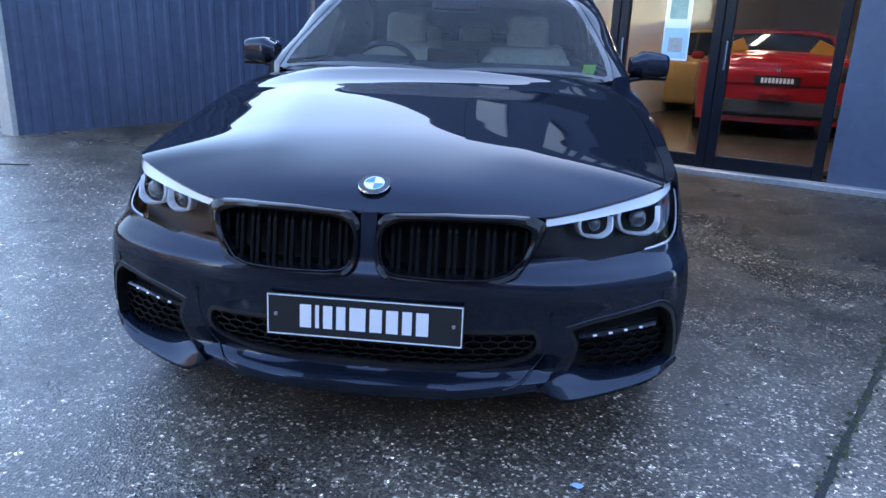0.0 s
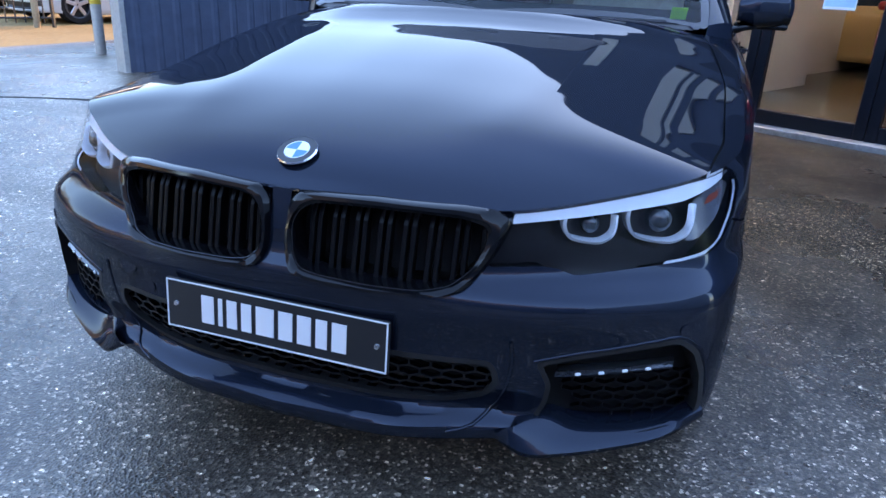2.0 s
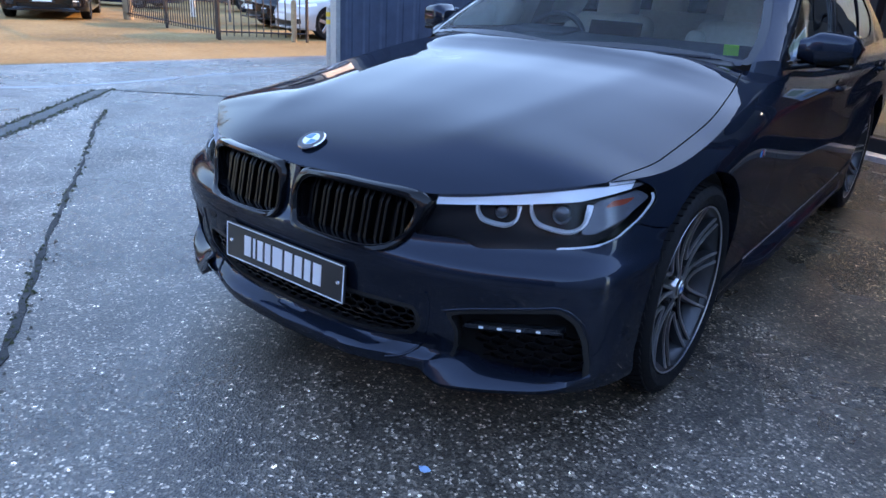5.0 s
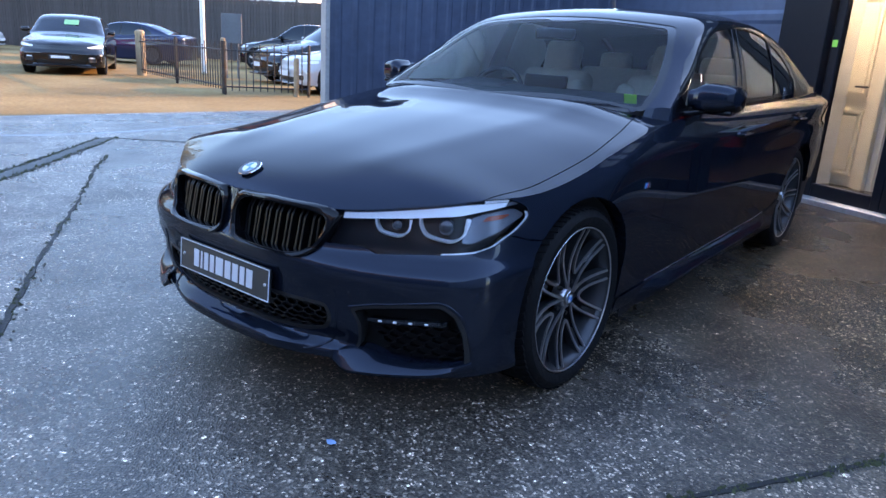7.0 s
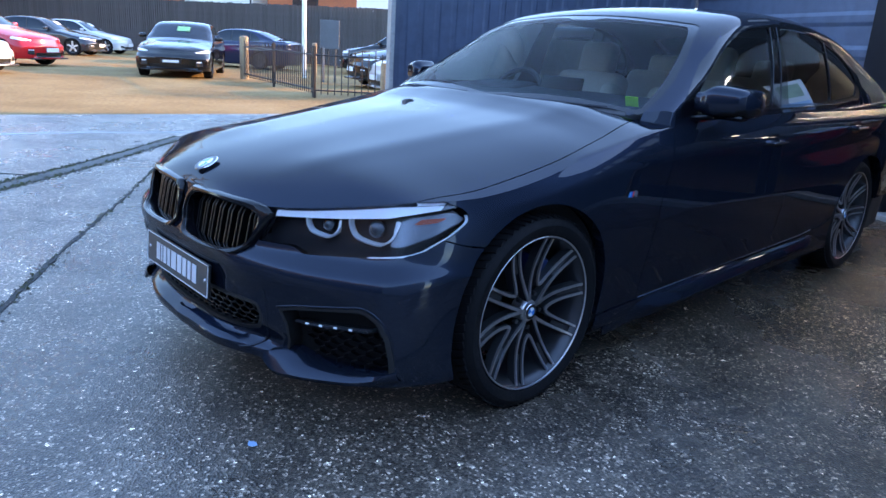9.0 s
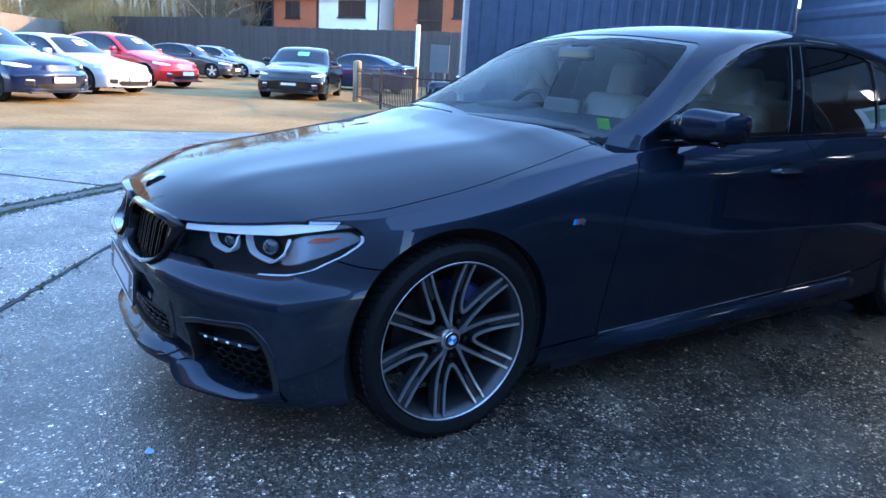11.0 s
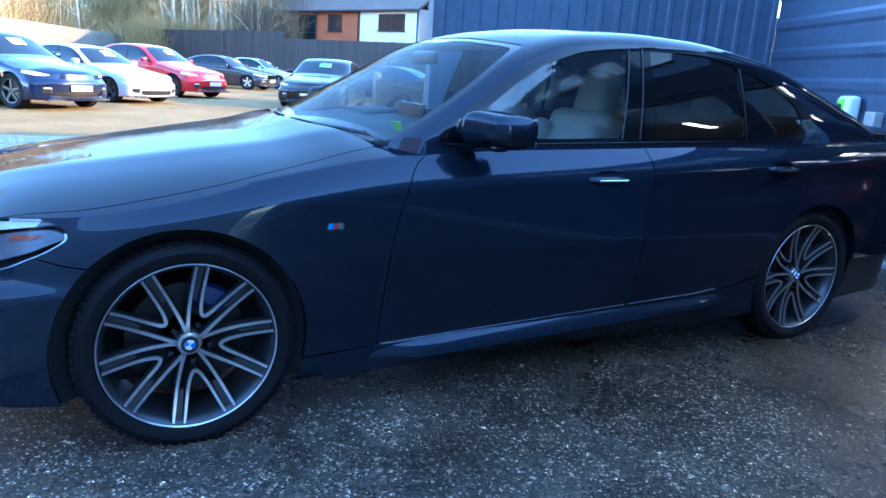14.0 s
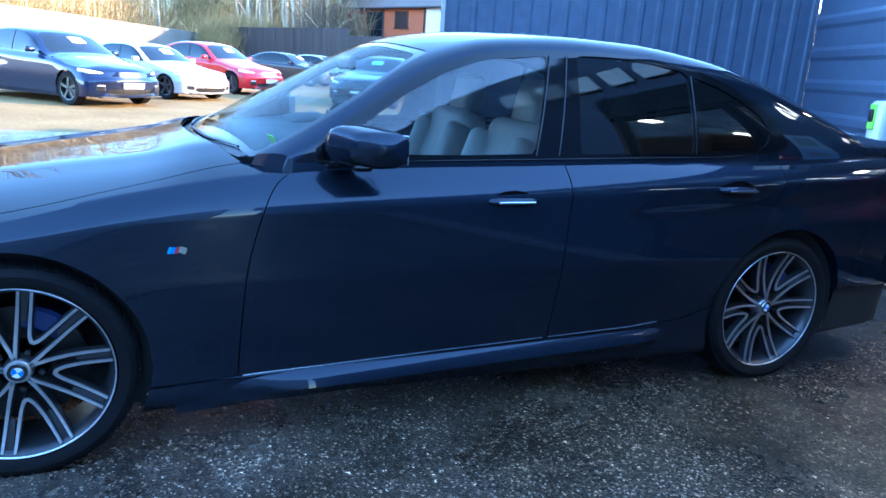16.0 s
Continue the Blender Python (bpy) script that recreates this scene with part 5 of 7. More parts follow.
    for x, z in ((.335, .425), (.80, .47)):
        for sgn in (1, -1):
            bm = bmesh.new()
            y = nose_y(x, z)
            nn = Vector((sgn * (.25 if x < .5 else .80), -1, 0)).normalized()
            rod(bm, Vector((sgn * x, y, z)) - nn * .006, Vector((sgn * x, y, z)) + nn * .0015, .0125, sides=20)
            part("parking_sensor", bm, PAINT, car)
    bm = bmesh.new()
    rod(bm, Vector((-.395, nose_y(.395, .470) + .006, .470)), Vector((-.396, nose_y(.395, .470) - .0008, .470)), .026, .0255, sides=28)
    part("tow_cover", bm, PAINT, car)
    for sgn in (1, -1):
        badge = None
        for dy, w_, mat in ((0, .009, BADGE_SKY), (.010, .009, ROUNDEL_BLUE), (.020, .009, BADGE_RED), (.037, .022, CHROME)):
            bm = bmesh.new()
            box(bm, (.003, w_, .021), Matrix.Translation((sgn * .9225, .446 + dy, .712)) @ Matrix.Rotation(radians(-20), 4, "X"))
            if badge is None:
                badge = part("wing_badge", bm, mat, car, "small side badge of three colour bars and chrome")
            else:
                part("badge_bar", bm, mat, badge)

    # cabin fittings
    for x in (.37, -.37):
        seat("front_seat", x, 1.42, LEATHER, car)
    part("rear_bench", boxed((1.25, .5, .18), pose(0, 2.25, .52, -6), .05, 3), LEATHER, car, smooth=True)
    part("rear_backrest", boxed((1.25, .16, .62), pose(0, 2.60, .82, -22), .06, 3), LEATHER, car, smooth=True)
    for x in (.37, 0, -.37):
        part("rear_headrest", boxed((.24, .09, .15), pose(x, 2.72, 1.15, -12), .04, 3), LEATHER, car, smooth=True)
    part("dashboard", boxed((1.36, .50, .20), pose(0, .98, .90, 6), .06, 3), DARK_TRIM, car, smooth=True)
    part("instrument_hood", boxed((.36, .20, .08), pose(-.37, 1.10, .99, 6), .03, 3), DARK_TRIM, car, smooth=True)
    part("centre_screen", boxed((.26, .02, .12), pose(0, 1.14, 1.02, -12), .006, 2), BLACK_GLOSS, car)
    part("cabin_floor", boxed((1.50, 3.0, .06), pose(0, 1.9, .33)), DARK_TRIM, car)
    part("centre_console", boxed((.24, .90, .30), pose(0, 1.45, .55), .04, 2), DARK_TRIM, car)
    part("parcel_shelf", boxed((1.20, .50, .03), pose(0, 2.98, 1.00), .01, 1), DARK_TRIM, car)
    cab = cabin_sheet(.06, 6, 4, 8)
    cab = cab.drop(flank).drop(lambda v: np.maximum(screen(v), v[:, 1] - 1.6)).drop(lambda v: np.maximum(back(v), 2.4 - v[:, 1]))
    cab = cab.keep(lambda v: v[:, 1] - 3.4).drop(lambda v: v[:, 1] - 1.0)
    Skin(cab.offset(-.03).v, [tuple(reversed(f)) for f in cab.f]).both().link("headlining", DARK_TRIM, car)
    v, f = [], []
    for k in range(40):
        a = 2 * math.pi * k / 40
        for q in range(8):
            b = 2 * math.pi * q / 8
            rr = .180 + .014 * math.cos(b)
            v.append((-.37 + rr * math.cos(a), .014 * math.sin(b), rr * math.sin(a)))
    f = [(k * 8 + q, (k + 1) % 40 * 8 + q, (k + 1) % 40 * 8 + (q + 1) % 8, k * 8 + (q + 1) % 8) for k in range(40) for q in range(8)]
    sw = mesh_object("steering_wheel", [Vector((-.37, 1.20, .93)) + Matrix.Rotation(radians(-24), 3, "X") @ (Vector(p) - Vector((-.37, 0, 0))) for p in v], f, DARK_TRIM, car)
    part("wheel_boss", boxed((.20, .06, .13), pose(-.37, 1.18, .93, -24), .03, 2), DARK_TRIM, sw)
    part("interior_mirror", boxed((.24, .035, .06), pose(0, 1.20, 1.29), .015, 2), BLACK_GLOSS, car)
    part("windscreen_sticker", boxed((.055, .002, .045), pose(.655, .79, 1.018, 28, 0, 12)), STICKER, car, "bright green sticker inside the windscreen")
    # wipers
    for x0, x1 in ((.05, .62), (-.60, -.08)):
        sweep = []
        for i in range(12):
            x = x0 + (x1 - x0) * i / 11
            y = float(cowl_seam(abs(x))) + .045
            sweep.append((x, y, float(roof_z(y)) - min(float(roof_drop(y)), .1) * (abs(x) / .75) ** 2 + .008))
        part("wiper", tube(bmesh.new(), sweep, .006), BLACK_PLASTIC, car)
    bm = bmesh.new()
    box(bm, (.05, .14, .045), pose(0, 2.62, 1.448, -8), .02, 3)
    part("roof_aerial", bm, PAINT, car, smooth=True)
    # underside and wheel housings
    part("underbody", boxed((1.50, 4.3, .10), pose(0, 1.6, .24)), SHELL, car)
    for y0 in (0, BASE):
        for sgn in (1, -1):
            v, f = lathe([(ARCH_R - .002, -.16), (ARCH_R - .002, .16), (.02, -.16)], Matrix.Translation((sgn * .71, y0, ARCH_Z)) @ (Matrix.Identity(4) if sgn > 0 else Matrix.Rotation(math.pi, 4, "Z")), 48)
            sk = Skin(v, f).drop(lambda p: p[:, 2] - .19)
            sk.link("wheel_housing", SHELL, car)
    for y0 in (0, BASE):
        for sgn in (1, -1):
            wheel("wheel", car, (sgn * (.797 if y0 == 0 else .787), y0 + (.010 if y0 == 0 else 0), .335), radians(27 if y0 == 0 else 20) * sgn, sgn)
    return car


def skin_y(x, z):
    """The front skin between the lamps, smooth up to the bonnet edge."""
    zs = [float(np.interp(x, q[:, 0], q[:, 2])) for q in NOSE_ROWS]
    ys = [float(np.interp(x, q[:, 0], q[:, 1])) for q in NOSE_ROWS]
    return float(monotone(zs, ys)(z))


NOSE_ROWS = [catmull(k, np.linspace(0, 4, 120)) for k in NOSE_LINES] + [catmull(EDGE, np.linspace(0, 4, 120))]


def nose_y(x, z):
    """Where the front skin lies at (x, z)."""
    key = (round(x, 3), round(z, 3))
    if key not in NOSE:
        d = (NOSE_V[:, 0] - x) ** 2 + (NOSE_V[:, 2] - z) ** 2
        near = np.argpartition(d, 6)[:6]
        w = 1 / (d[near] + 1e-8)
        NOSE[key] = float((NOSE_V[near, 1] * w).sum() / w.sum())
    return NOSE[key]


def lamp_eye(unit, sgn, cx, cy, cz, hw, hh):
    """One projector behind an angular light band that is open at the top."""
    out = Vector((.42, -.90, 0)).normalized()
    side_ = Vector((.90, .42, 0)).normalized()
    def pt(u, v, d):
        p = Vector((cx, cy, cz)) + side_ * (hw * u) + Vector((0, 0, hh * v)) + out * d
        return Vector((sgn * p.x, max(p.y, nose_y(p.x, p.z) + .020 - d * .5), p.z))
    path = catmull([(-.98, .95), (-.99, .30), (-.80, -.45), (-.45, -.80), (.35, -1.0), (.78, -.72), (1.0, -.15), (1.0, .95)], np.linspace(0, 7, 36))
    bm = bmesh.new()
    prev = None
    for i, (u, v) in enumerate(path):
        du, dv = path[min(i + 1, 35)] - path[max(i - 1, 0)]
        n_ = Vector((-dv * hh, du * hw)).normalized() * .0030
        a, b = (u - n_.x / hw, v - n_.y / hh), (u + n_.x / hw, v + n_.y / hh)
        ring = [bm.verts.new(pt(*a, -.012)), bm.verts.new(pt(*a, .012)), bm.verts.new(pt(*b, .016)), bm.verts.new(pt(*b, -.012))]
        if prev:
            for k in range(4):
                bm.faces.new((prev[k], prev[(k + 1) % 4], ring[(k + 1) % 4], ring[k]))
        prev = ring
    bmesh.ops.recalc_face_normals(bm, faces=bm.faces)
    eye = part("light_band", bm, LAMP_BAND, unit, "white angular light band")
    bm = bmesh.new()
    bmesh.ops.create_uvsphere(bm, u_segments=24, v_segments=14, radius=hh * .78, matrix=Matrix.Translation((sgn * cx, cy + .022, cz + .004)))
    part("projector", bm, PROJECTOR, eye, "round glass projector lens", smooth=True)


PROJECTOR = material("projector_lens", (0.03, 0.04, 0.05), 0.05, 0.2, 1.0)


def door_handle(door, sgn, x, y, z):
    bm = bmesh.new()
    prev = None
    for i in range(13):
        t = i / 12
        yy = y - .10 + .20 * t
        bow = math.sin(math.pi * t) ** .5
        h = .010 + .006 * bow
        ring = [bm.verts.new((sgn * (x + .026 * bow + dx), yy, z + dz)) for dx, dz in ((.004, -h * .5), (.007, 0), (.004, h * .6), (-.010, h), (-.012, -h))]
        if prev:
            for q in range(5):
                bm.faces.new((prev[q], prev[(q + 1) % 5], ring[(q + 1) % 5], ring[q]))
        else:
            bm.faces.new(ring)
        prev = ring
    bm.faces.new(prev)
    bmesh.ops.recalc_face_normals(bm, faces=bm.faces)
    h = part("door_handle", bm, PAINT, door, "pull handle with a bright insert", smooth=True)
    part("handle_strip", boxed((.005, .145, .009), Matrix.Translation((sgn * (x + .0345), y, z + .002)), .002, 1), CHROME, h)
    bm = bmesh.new()
    n = 28
    rim = [bm.verts.new((sgn * (x - .0035), y + .082 * math.cos(2 * math.pi * k / n), z + .004 + .036 * math.sin(2 * math.pi * k / n))) for k in range(n)]
    mid = bm.verts.new((sgn * (x - .006), y, z + .004))
    for k in range(n):
        bm.faces.new((rim[k], rim[(k + 1) % n], mid))
    bmesh.ops.recalc_face_normals(bm, faces=bm.faces)
    part("handle_cup", bm, BLACK_GLOSS, h)


def wing_mirror(car, sgn):
    """A door mirror: a swept housing on a thin foot."""
    bm = bmesh.new()
    n, rings = 24, []
    for i in range(15):
        t = i / 14
        x = .858 + .200 * t
        grow = .62 + .38 * float(smooth01(t / .35)) if t < .80 else math.sqrt(max(0.0, 1 - ((t - .80) / .20) ** 3)) * .97 + .03
        yc, zc = .990 + .100 * t, 1.036 + .012 * t
        hy, hz = .104 * grow, .070 * grow * (.92 + .08 * t)
        ring = []
        for k in range(n):
            a = 2 * math.pi * k / n
            ca, sa = math.cos(a), math.sin(a)
            e = .48
            yy = yc + hy * math.copysign(abs(ca) ** e, ca) * (1.0 if ca < 0 else .75)
            zz = zc + hz * math.copysign(abs(sa) ** (e + .15), sa) * (1.0 - .42 * max(0.0, (t - .3) / .7) ** 1.4 if sa > 0 else .92)
            ring.append(bm.verts.new((sgn * x, yy, zz)))
        rings.append(ring)
    for a, b in zip(rings, rings[1:]):
        for k in range(n):
            bm.faces.new((a[k], a[(k + 1) % n], b[(k + 1) % n], b[k]))
    bm.faces.new(rings[0]), bm.faces.new(rings[-1])
    bmesh.ops.recalc_face_normals(bm, faces=bm.faces)
    low_ = bmesh.new()
    rows_m = [[low_.verts.new((v_.co.x, r_[0].co.y * .03 + v_.co.y * .97 + .03 * (.985 - r_[0].co.y), v_.co.z - .0015)) for v_ in r_[13:24]] for r_ in rings[1:-1]]
    for a, b in zip(rows_m, rows_m[1:]):
        for k in range(10):
            low_.faces.new((a[k], a[k + 1], b[k + 1], b[k]))
    bmesh.ops.recalc_face_normals(low_, faces=low_.faces)
    mir = part("wing_mirror", bm, PAINT, car, "dark graphite wing mirror on a black foot", smooth=True)
    part("mirror_underside", low_, BLACK_GLOSS, mir, "gloss black lower half", smooth=True)
    part("mirror_glass", boxed((.150, .004, .092), pose(sgn * .960, 1.128, 1.040, 0, 0, sgn * 22), .0015, 1), CHROME, mir)
    part("mirror_foot", boxed((.13, .085, .022), pose(sgn * .862, .985, .972, 0, sgn * -12, sgn * 8), .008, 2), BLACK_GLOSS, mir)
    part("mirror_base", boxed((.185, .060, .022), pose(sgn * .945, 1.01, .984), .009, 2), BLACK_GLOSS, mir)


def plate(car):
    m = Matrix.Translation((0, -.855, .420)) @ Matrix.Rotation(radians(-4), 4, "X")
    p = part("number_plate", boxed((.520, .010, .111), m, .002, 1), PLATE_BLACK, car, "black show plate with white block characters")
    bm = bmesh.new()
    for dx, dz, w, h in ((0, .0530, .516, .003), (0, -.0530, .516, .003), (.2565, 0, .003, .108), (-.2565, 0, .003, .108)):
        box(bm, (w, .002, h), m @ Matrix.Translation((dx, -.0062, dz)))
    part("plate_border", bm, PLATE_WHITE, p)
    # nine plain bars, as wide as the characters they stand for
    x = -.170
    for w in (.030, .010, .024, .024, .042, .032, .031, .025, .032):
        part("plate_bar", boxed((w, .002, .062), m @ Matrix.Translation((x + w / 2, -.0062, 0))), PLATE_WHITE, p)
        x += w + .0112
    for sx in (-1, 1):
        bm = bmesh.new()
        rod(bm, m @ Vector((sx * .235, -.004, 0)), m @ Vector((sx * .235, -.0085, 0)), .007, .005, sides=12)
        part("plate_screw", bm, CHROME, p)


NOSE_SIDE = body_side(.016, 84)
NOSE_V = NOSE_SIDE.v[NOSE_SIDE.v[:, 1] < .1]
NOSE = {}
saloon = build_saloon()

# ---- the far yard ----
def fence_run(name, a, b, height, board, mat, label):
    a, b = Vector((*a, 0)), Vector((*b, 0))
    n = int((b - a).length / board)
    f = empty(name)
    tagged(f, label, "fence", kind="structure")
    d = (b - a).normalized()
    ang = math.atan2(d.y, d.x)
    proto = boxed((board * .90, .03, height), Matrix.Identity(4))
    me = bpy.data.meshes.new("board")
    proto.to_mesh(me)
    proto.free()
    me.materials.append(mat)
    rnd = random.Random(4)
    for k in range(n):
        o = new("board", me)
        o.parent = f
        p = a.lerp(b, (k + .5) / n)
        o.matrix_local = Matrix.Translation((p.x, p.y, height / 2 + rnd.uniform(-.02, .02))) @ Matrix.Rotation(ang + rnd.uniform(-.12, .12), 4, "Z")
    rail = part("backing_rail", boxed(((b - a).length, .05, height - .3), Matrix.Translation(((a.x + b.x) / 2, (a.y + b.y) / 2, height / 2)) @ Matrix.Rotation(ang, 4, "Z") @ Matrix.Translation((0, .05, 0))), mat, f)
    return f


fence_run("fence_left", (-62, 4.4), (-42, 11.6), 3.2, .16, FENCE_WOOD, "tall dark boarded fence behind the parked cars")
fence_run("fence_right", (-42, 11.6), (-20, 21.2), 2.75, .16, FENCE_WOOD, "dark boarded fence behind the parked cars")


def wall_between(name, a, b, h, mat, label):
    a, b = Vector((*a, 0)), Vector((*b, 0))
    d = b - a
    w = part(name, boxed((d.length, .25, h), Matrix.Translation((a + b) / 2 + Vector((0, 0, h / 2))) @ Matrix.Rotation(math.atan2(d.y, d.x), 4, "Z"), .02, 1), mat)
    return tagged(w, label, "wall", kind="structure")


wall_between("wall_boundary", (-62, 4.2), (-18, -10.5), 2.6, PALE, "long pale concrete boundary wall")


def house(name, a, depth, eave, ridge, turn, parts_, label, pipes=()):
    """A two-storey house: walls, gabled roof, windows; its front runs from a along +y turned."""
    m = Matrix.Translation((*a, 0)) @ Matrix.Rotation(radians(turn), 4, "Z")
    h = tagged(empty(name), label, "house")
    y = 0
    for w, mat, windows in parts_:
        part("wall", boxed((depth, w, eave), m @ Matrix.Translation((-depth / 2, y + w / 2, eave / 2))), mat, h)
        for oy, ww, hh in windows:
            at = lambda dx, dy=0, dz=0: m @ Matrix.Translation((dx, y + w * oy + dy, eave - .35 - hh / 2 + dz))
            win = part("window", boxed((.08, ww + .12, hh + .12), at(.01), .02, 1), DARK_STEEL, h)
            for side in (-1, 1):
                part("pane", boxed((.05, ww / 2 - .05, hh), at(.035, side * ww / 4)), WINDOW_DARK, win)
            part("sill", boxed((.12, ww + .24, .07), at(.05, 0, -hh / 2 - .09)), DARK_STEEL, win)
            if hh > 1.6:
                part("balcony_rail", boxed((.05, ww + .3, .06), at(.16, 0, -.15)), DARK_STEEL, win)
        y += w
    for py in pipes:
        bm = bmesh.new()
        rod(bm, m @ Vector((.08, py, 0)), m @ Vector((.08, py, eave)), .055, sides=8)
        part("downpipe", bm, DARK_STEEL, h)
    bm = bmesh.new()
    o = .35
    pts = [(o, -.2, eave), (-depth / 2, -.2, ridge), (-depth - o, -.2, eave), (-depth - o, -.2, eave - .16), (-depth / 2, -.2, ridge - .2), (o, -.2, eave - .16)]
    r0 = [bm.verts.new(m @ Vector(p)) for p in pts]
    r1 = [bm.verts.new(m @ Vector((p[0], y + .2, p[2]))) for p in pts]
    for k in range(6):
        bm.faces.new((r0[k], r0[(k + 1) % 6], r1[(k + 1) % 6], r1[k]))
    bm.faces.new(r0), bm.faces.new(r1)
    bmesh.ops.recalc_face_normals(bm, faces=bm.faces)
    part("roof", bm, ROOF_TILE, h)
    part("gutter", boxed((.10, y + .4, .12), m @ Matrix.Translation((o + .03, y / 2, eave - .10)), .03, 1), DARK_STEEL, h)
    bm = bmesh.new()
    rod(bm, m @ Vector((.08, y - .1, 0)), m @ Vector((.08, y - .1, eave)), .05, sides=8)
    part("downpipe", bm, DARK_STEEL, h)
    return h


house("brick_house", (-52.3, 13.9), 7, 5.1, 7.6, -68.5, [(9.3, BRICK, ((.39, 1.9, 2.1), (.72, 1.35, 1.0))), (5.5, RENDER_WHITE, ((.55, 2.3, .92),))], "orange brick and white rendered house with brown tiled roof", (4.7, 9.2))
house("brick_house", (-37.4, 19.7), 7, 5.2, 7.6, -68.5, [(6.3, BRICK, ((.44, 1.7, 2.1), (.80, 1.0, 1.0))), (3.0, RENDER_WHITE, ((.5, 1.5, 1.0),))], "orange brick and white rendered house behind the fence")
house("brick_house", (-39.5, 34.0), 8, 5.2, 7.6, 20, [(6.3, BRICK, ((.30, 1.25, 1.3), (.72, .95, 1.3))), (3.0, RENDER_WHITE, ((.5, 1.5, 1.3),))], "orange brick house further along behind the fence")


def bare_tree(name, seed, height, mat_twig, label):
    """A bare winter tree: tapered trunk, limbs and a haze of fine twigs."""
    rnd = random.Random(seed)
    t = tagged(empty(name), label, "tree")
    trunk, twigs = bmesh.new(), bmesh.new()
    pts = [Vector((0, 0, -.1))]
    for k in range(7):
        pts.append(pts[-1] + Vector((rnd.uniform(-.12, .12), rnd.uniform(-.12, .12), height / 8)))
    for k, (a, b) in enumerate(zip(pts, pts[1:])):
        rod(trunk, a, b, .17 * (1 - k / 8.5), .17 * (1 - (k + 1) / 8.5), 7)
    def grow(p, d, length, r, depth):
        q = p + d * length
        rod(trunk if depth == 0 else twigs, p, q, r, r * .6, 5 if depth == 0 else 3, False)
        if depth >= 3:
            return
        for _ in range(3 if depth else 4):
            nd = (d + Vector((rnd.gauss(0, .45), rnd.gauss(0, .45), rnd.gauss(.18, .3)))).normalized()
            grow(p.lerp(q, rnd.uniform(.45, 1)), nd, length * rnd.uniform(.5, .75), r * .5, depth + 1)
    for k in range(1, 8):
        for _ in range(2 if k < 6 else 3):
            a = rnd.uniform(0, 6.28)
            d = Vector((math.cos(a), math.sin(a), rnd.uniform(.5, 1.2))).normalized()
            grow(pts[k], d, height * rnd.uniform(.13, .24) * (1.1 - k / 14), .06, 0)
    part("trunk", trunk, BARK, t, smooth=True)
    part("crown", twigs, mat_twig, t)
    return t


def scrub(name, seed, width, height, mat, label):
    rnd = random.Random(seed)
    v, f = [], []
    for _ in range(900):
        x, y = rnd.gauss(0, width * .35), rnd.gauss(0, width * .2)
        p = Vector((x, y, rnd.uniform(0, height * .25)))
        d = Vector((x / width + rnd.gauss(0, .35), rnd.gauss(0, .35), 1)).normalized()
        for _ in range(3):
            q = p + d * height * rnd.uniform(.15, .36) * (1 - .5 * abs(x) / width)
            s = Vector((rnd.gauss(0, 1), rnd.gauss(0, 1), 0)).normalized() * .018
            n = len(v)
            v += [p + s, p - s, q - s * .4, q + s * .4]
            f.append((n, n + 1, n + 2, n + 3))
            p, d = q, (d + Vector((rnd.gauss(0, .4), rnd.gauss(0, .4), .1))).normalized()
    ob = mesh_object(name, v, f, mat, smooth=False)
    return tagged(ob, label, "shrub", kind="stuff")


rnd_t = random.Random(11)
protos = [bare_tree("birch_tree", k, 10 + k * .8, TWIG, "bare birch tree with pale trunk in low sun") for k in range(5)]
protos[0].matrix_world = Matrix.Translation((-60, 0.5, 0))
protos[1].matrix_world = Matrix.Translation((-66, 8, 0))
protos[2].matrix_world = Matrix.Translation((-58, -4, 0))
protos[3].matrix_world = Matrix.Translation((-54, -6, 0))
protos[4].matrix_world = Matrix.Translation((-68, 12, 0))
for t in protos:
    tagged(t, group="birch trees behind the boundary")
for k in range(62):
    u = rnd_t.random()
    back_ = rnd_t.uniform(1.5, 16)
    p = Vector((-24, -10.2, 0)).lerp(Vector((-66, 3.4, 0)), u) + Vector((-.31, -.95, 0)) * back_ if k < 40 else Vector((-66, 4.5, 0)).lerp(Vector((-47, 10.8, 0)), u) + Vector((-.35, .94, 0)) * back_
    copy_thing(protos[k % 5], Matrix.Translation(p) @ Matrix.Rotation(rnd_t.uniform(0, 6.28), 4, "Z") @ Matrix.Scale(rnd_t.uniform(.8, 1.2), 4))
for k in range(20):
    p = Vector((-30, -9.6, 0)).lerp(Vector((-50, 11.5, 0)), k / 19) if k > 12 else Vector((-32, -9.0, 0)).lerp(Vector((-66, 2.5, 0)), k / 12)
    s = scrub("golden_scrub", 30 + k, 4.5, 4.6, TWIG, "tangle of golden bare shrubs behind the boundary")
    s.matrix_world = Matrix.Translation(p + (Vector((-.9, -2.2, 0)) if k <= 12 else Vector((-16 + .9 * (k - 12), 0, 0)))) @ Matrix.Rotation(rnd_t.uniform(-.4, .4) + .4, 4, "Z")



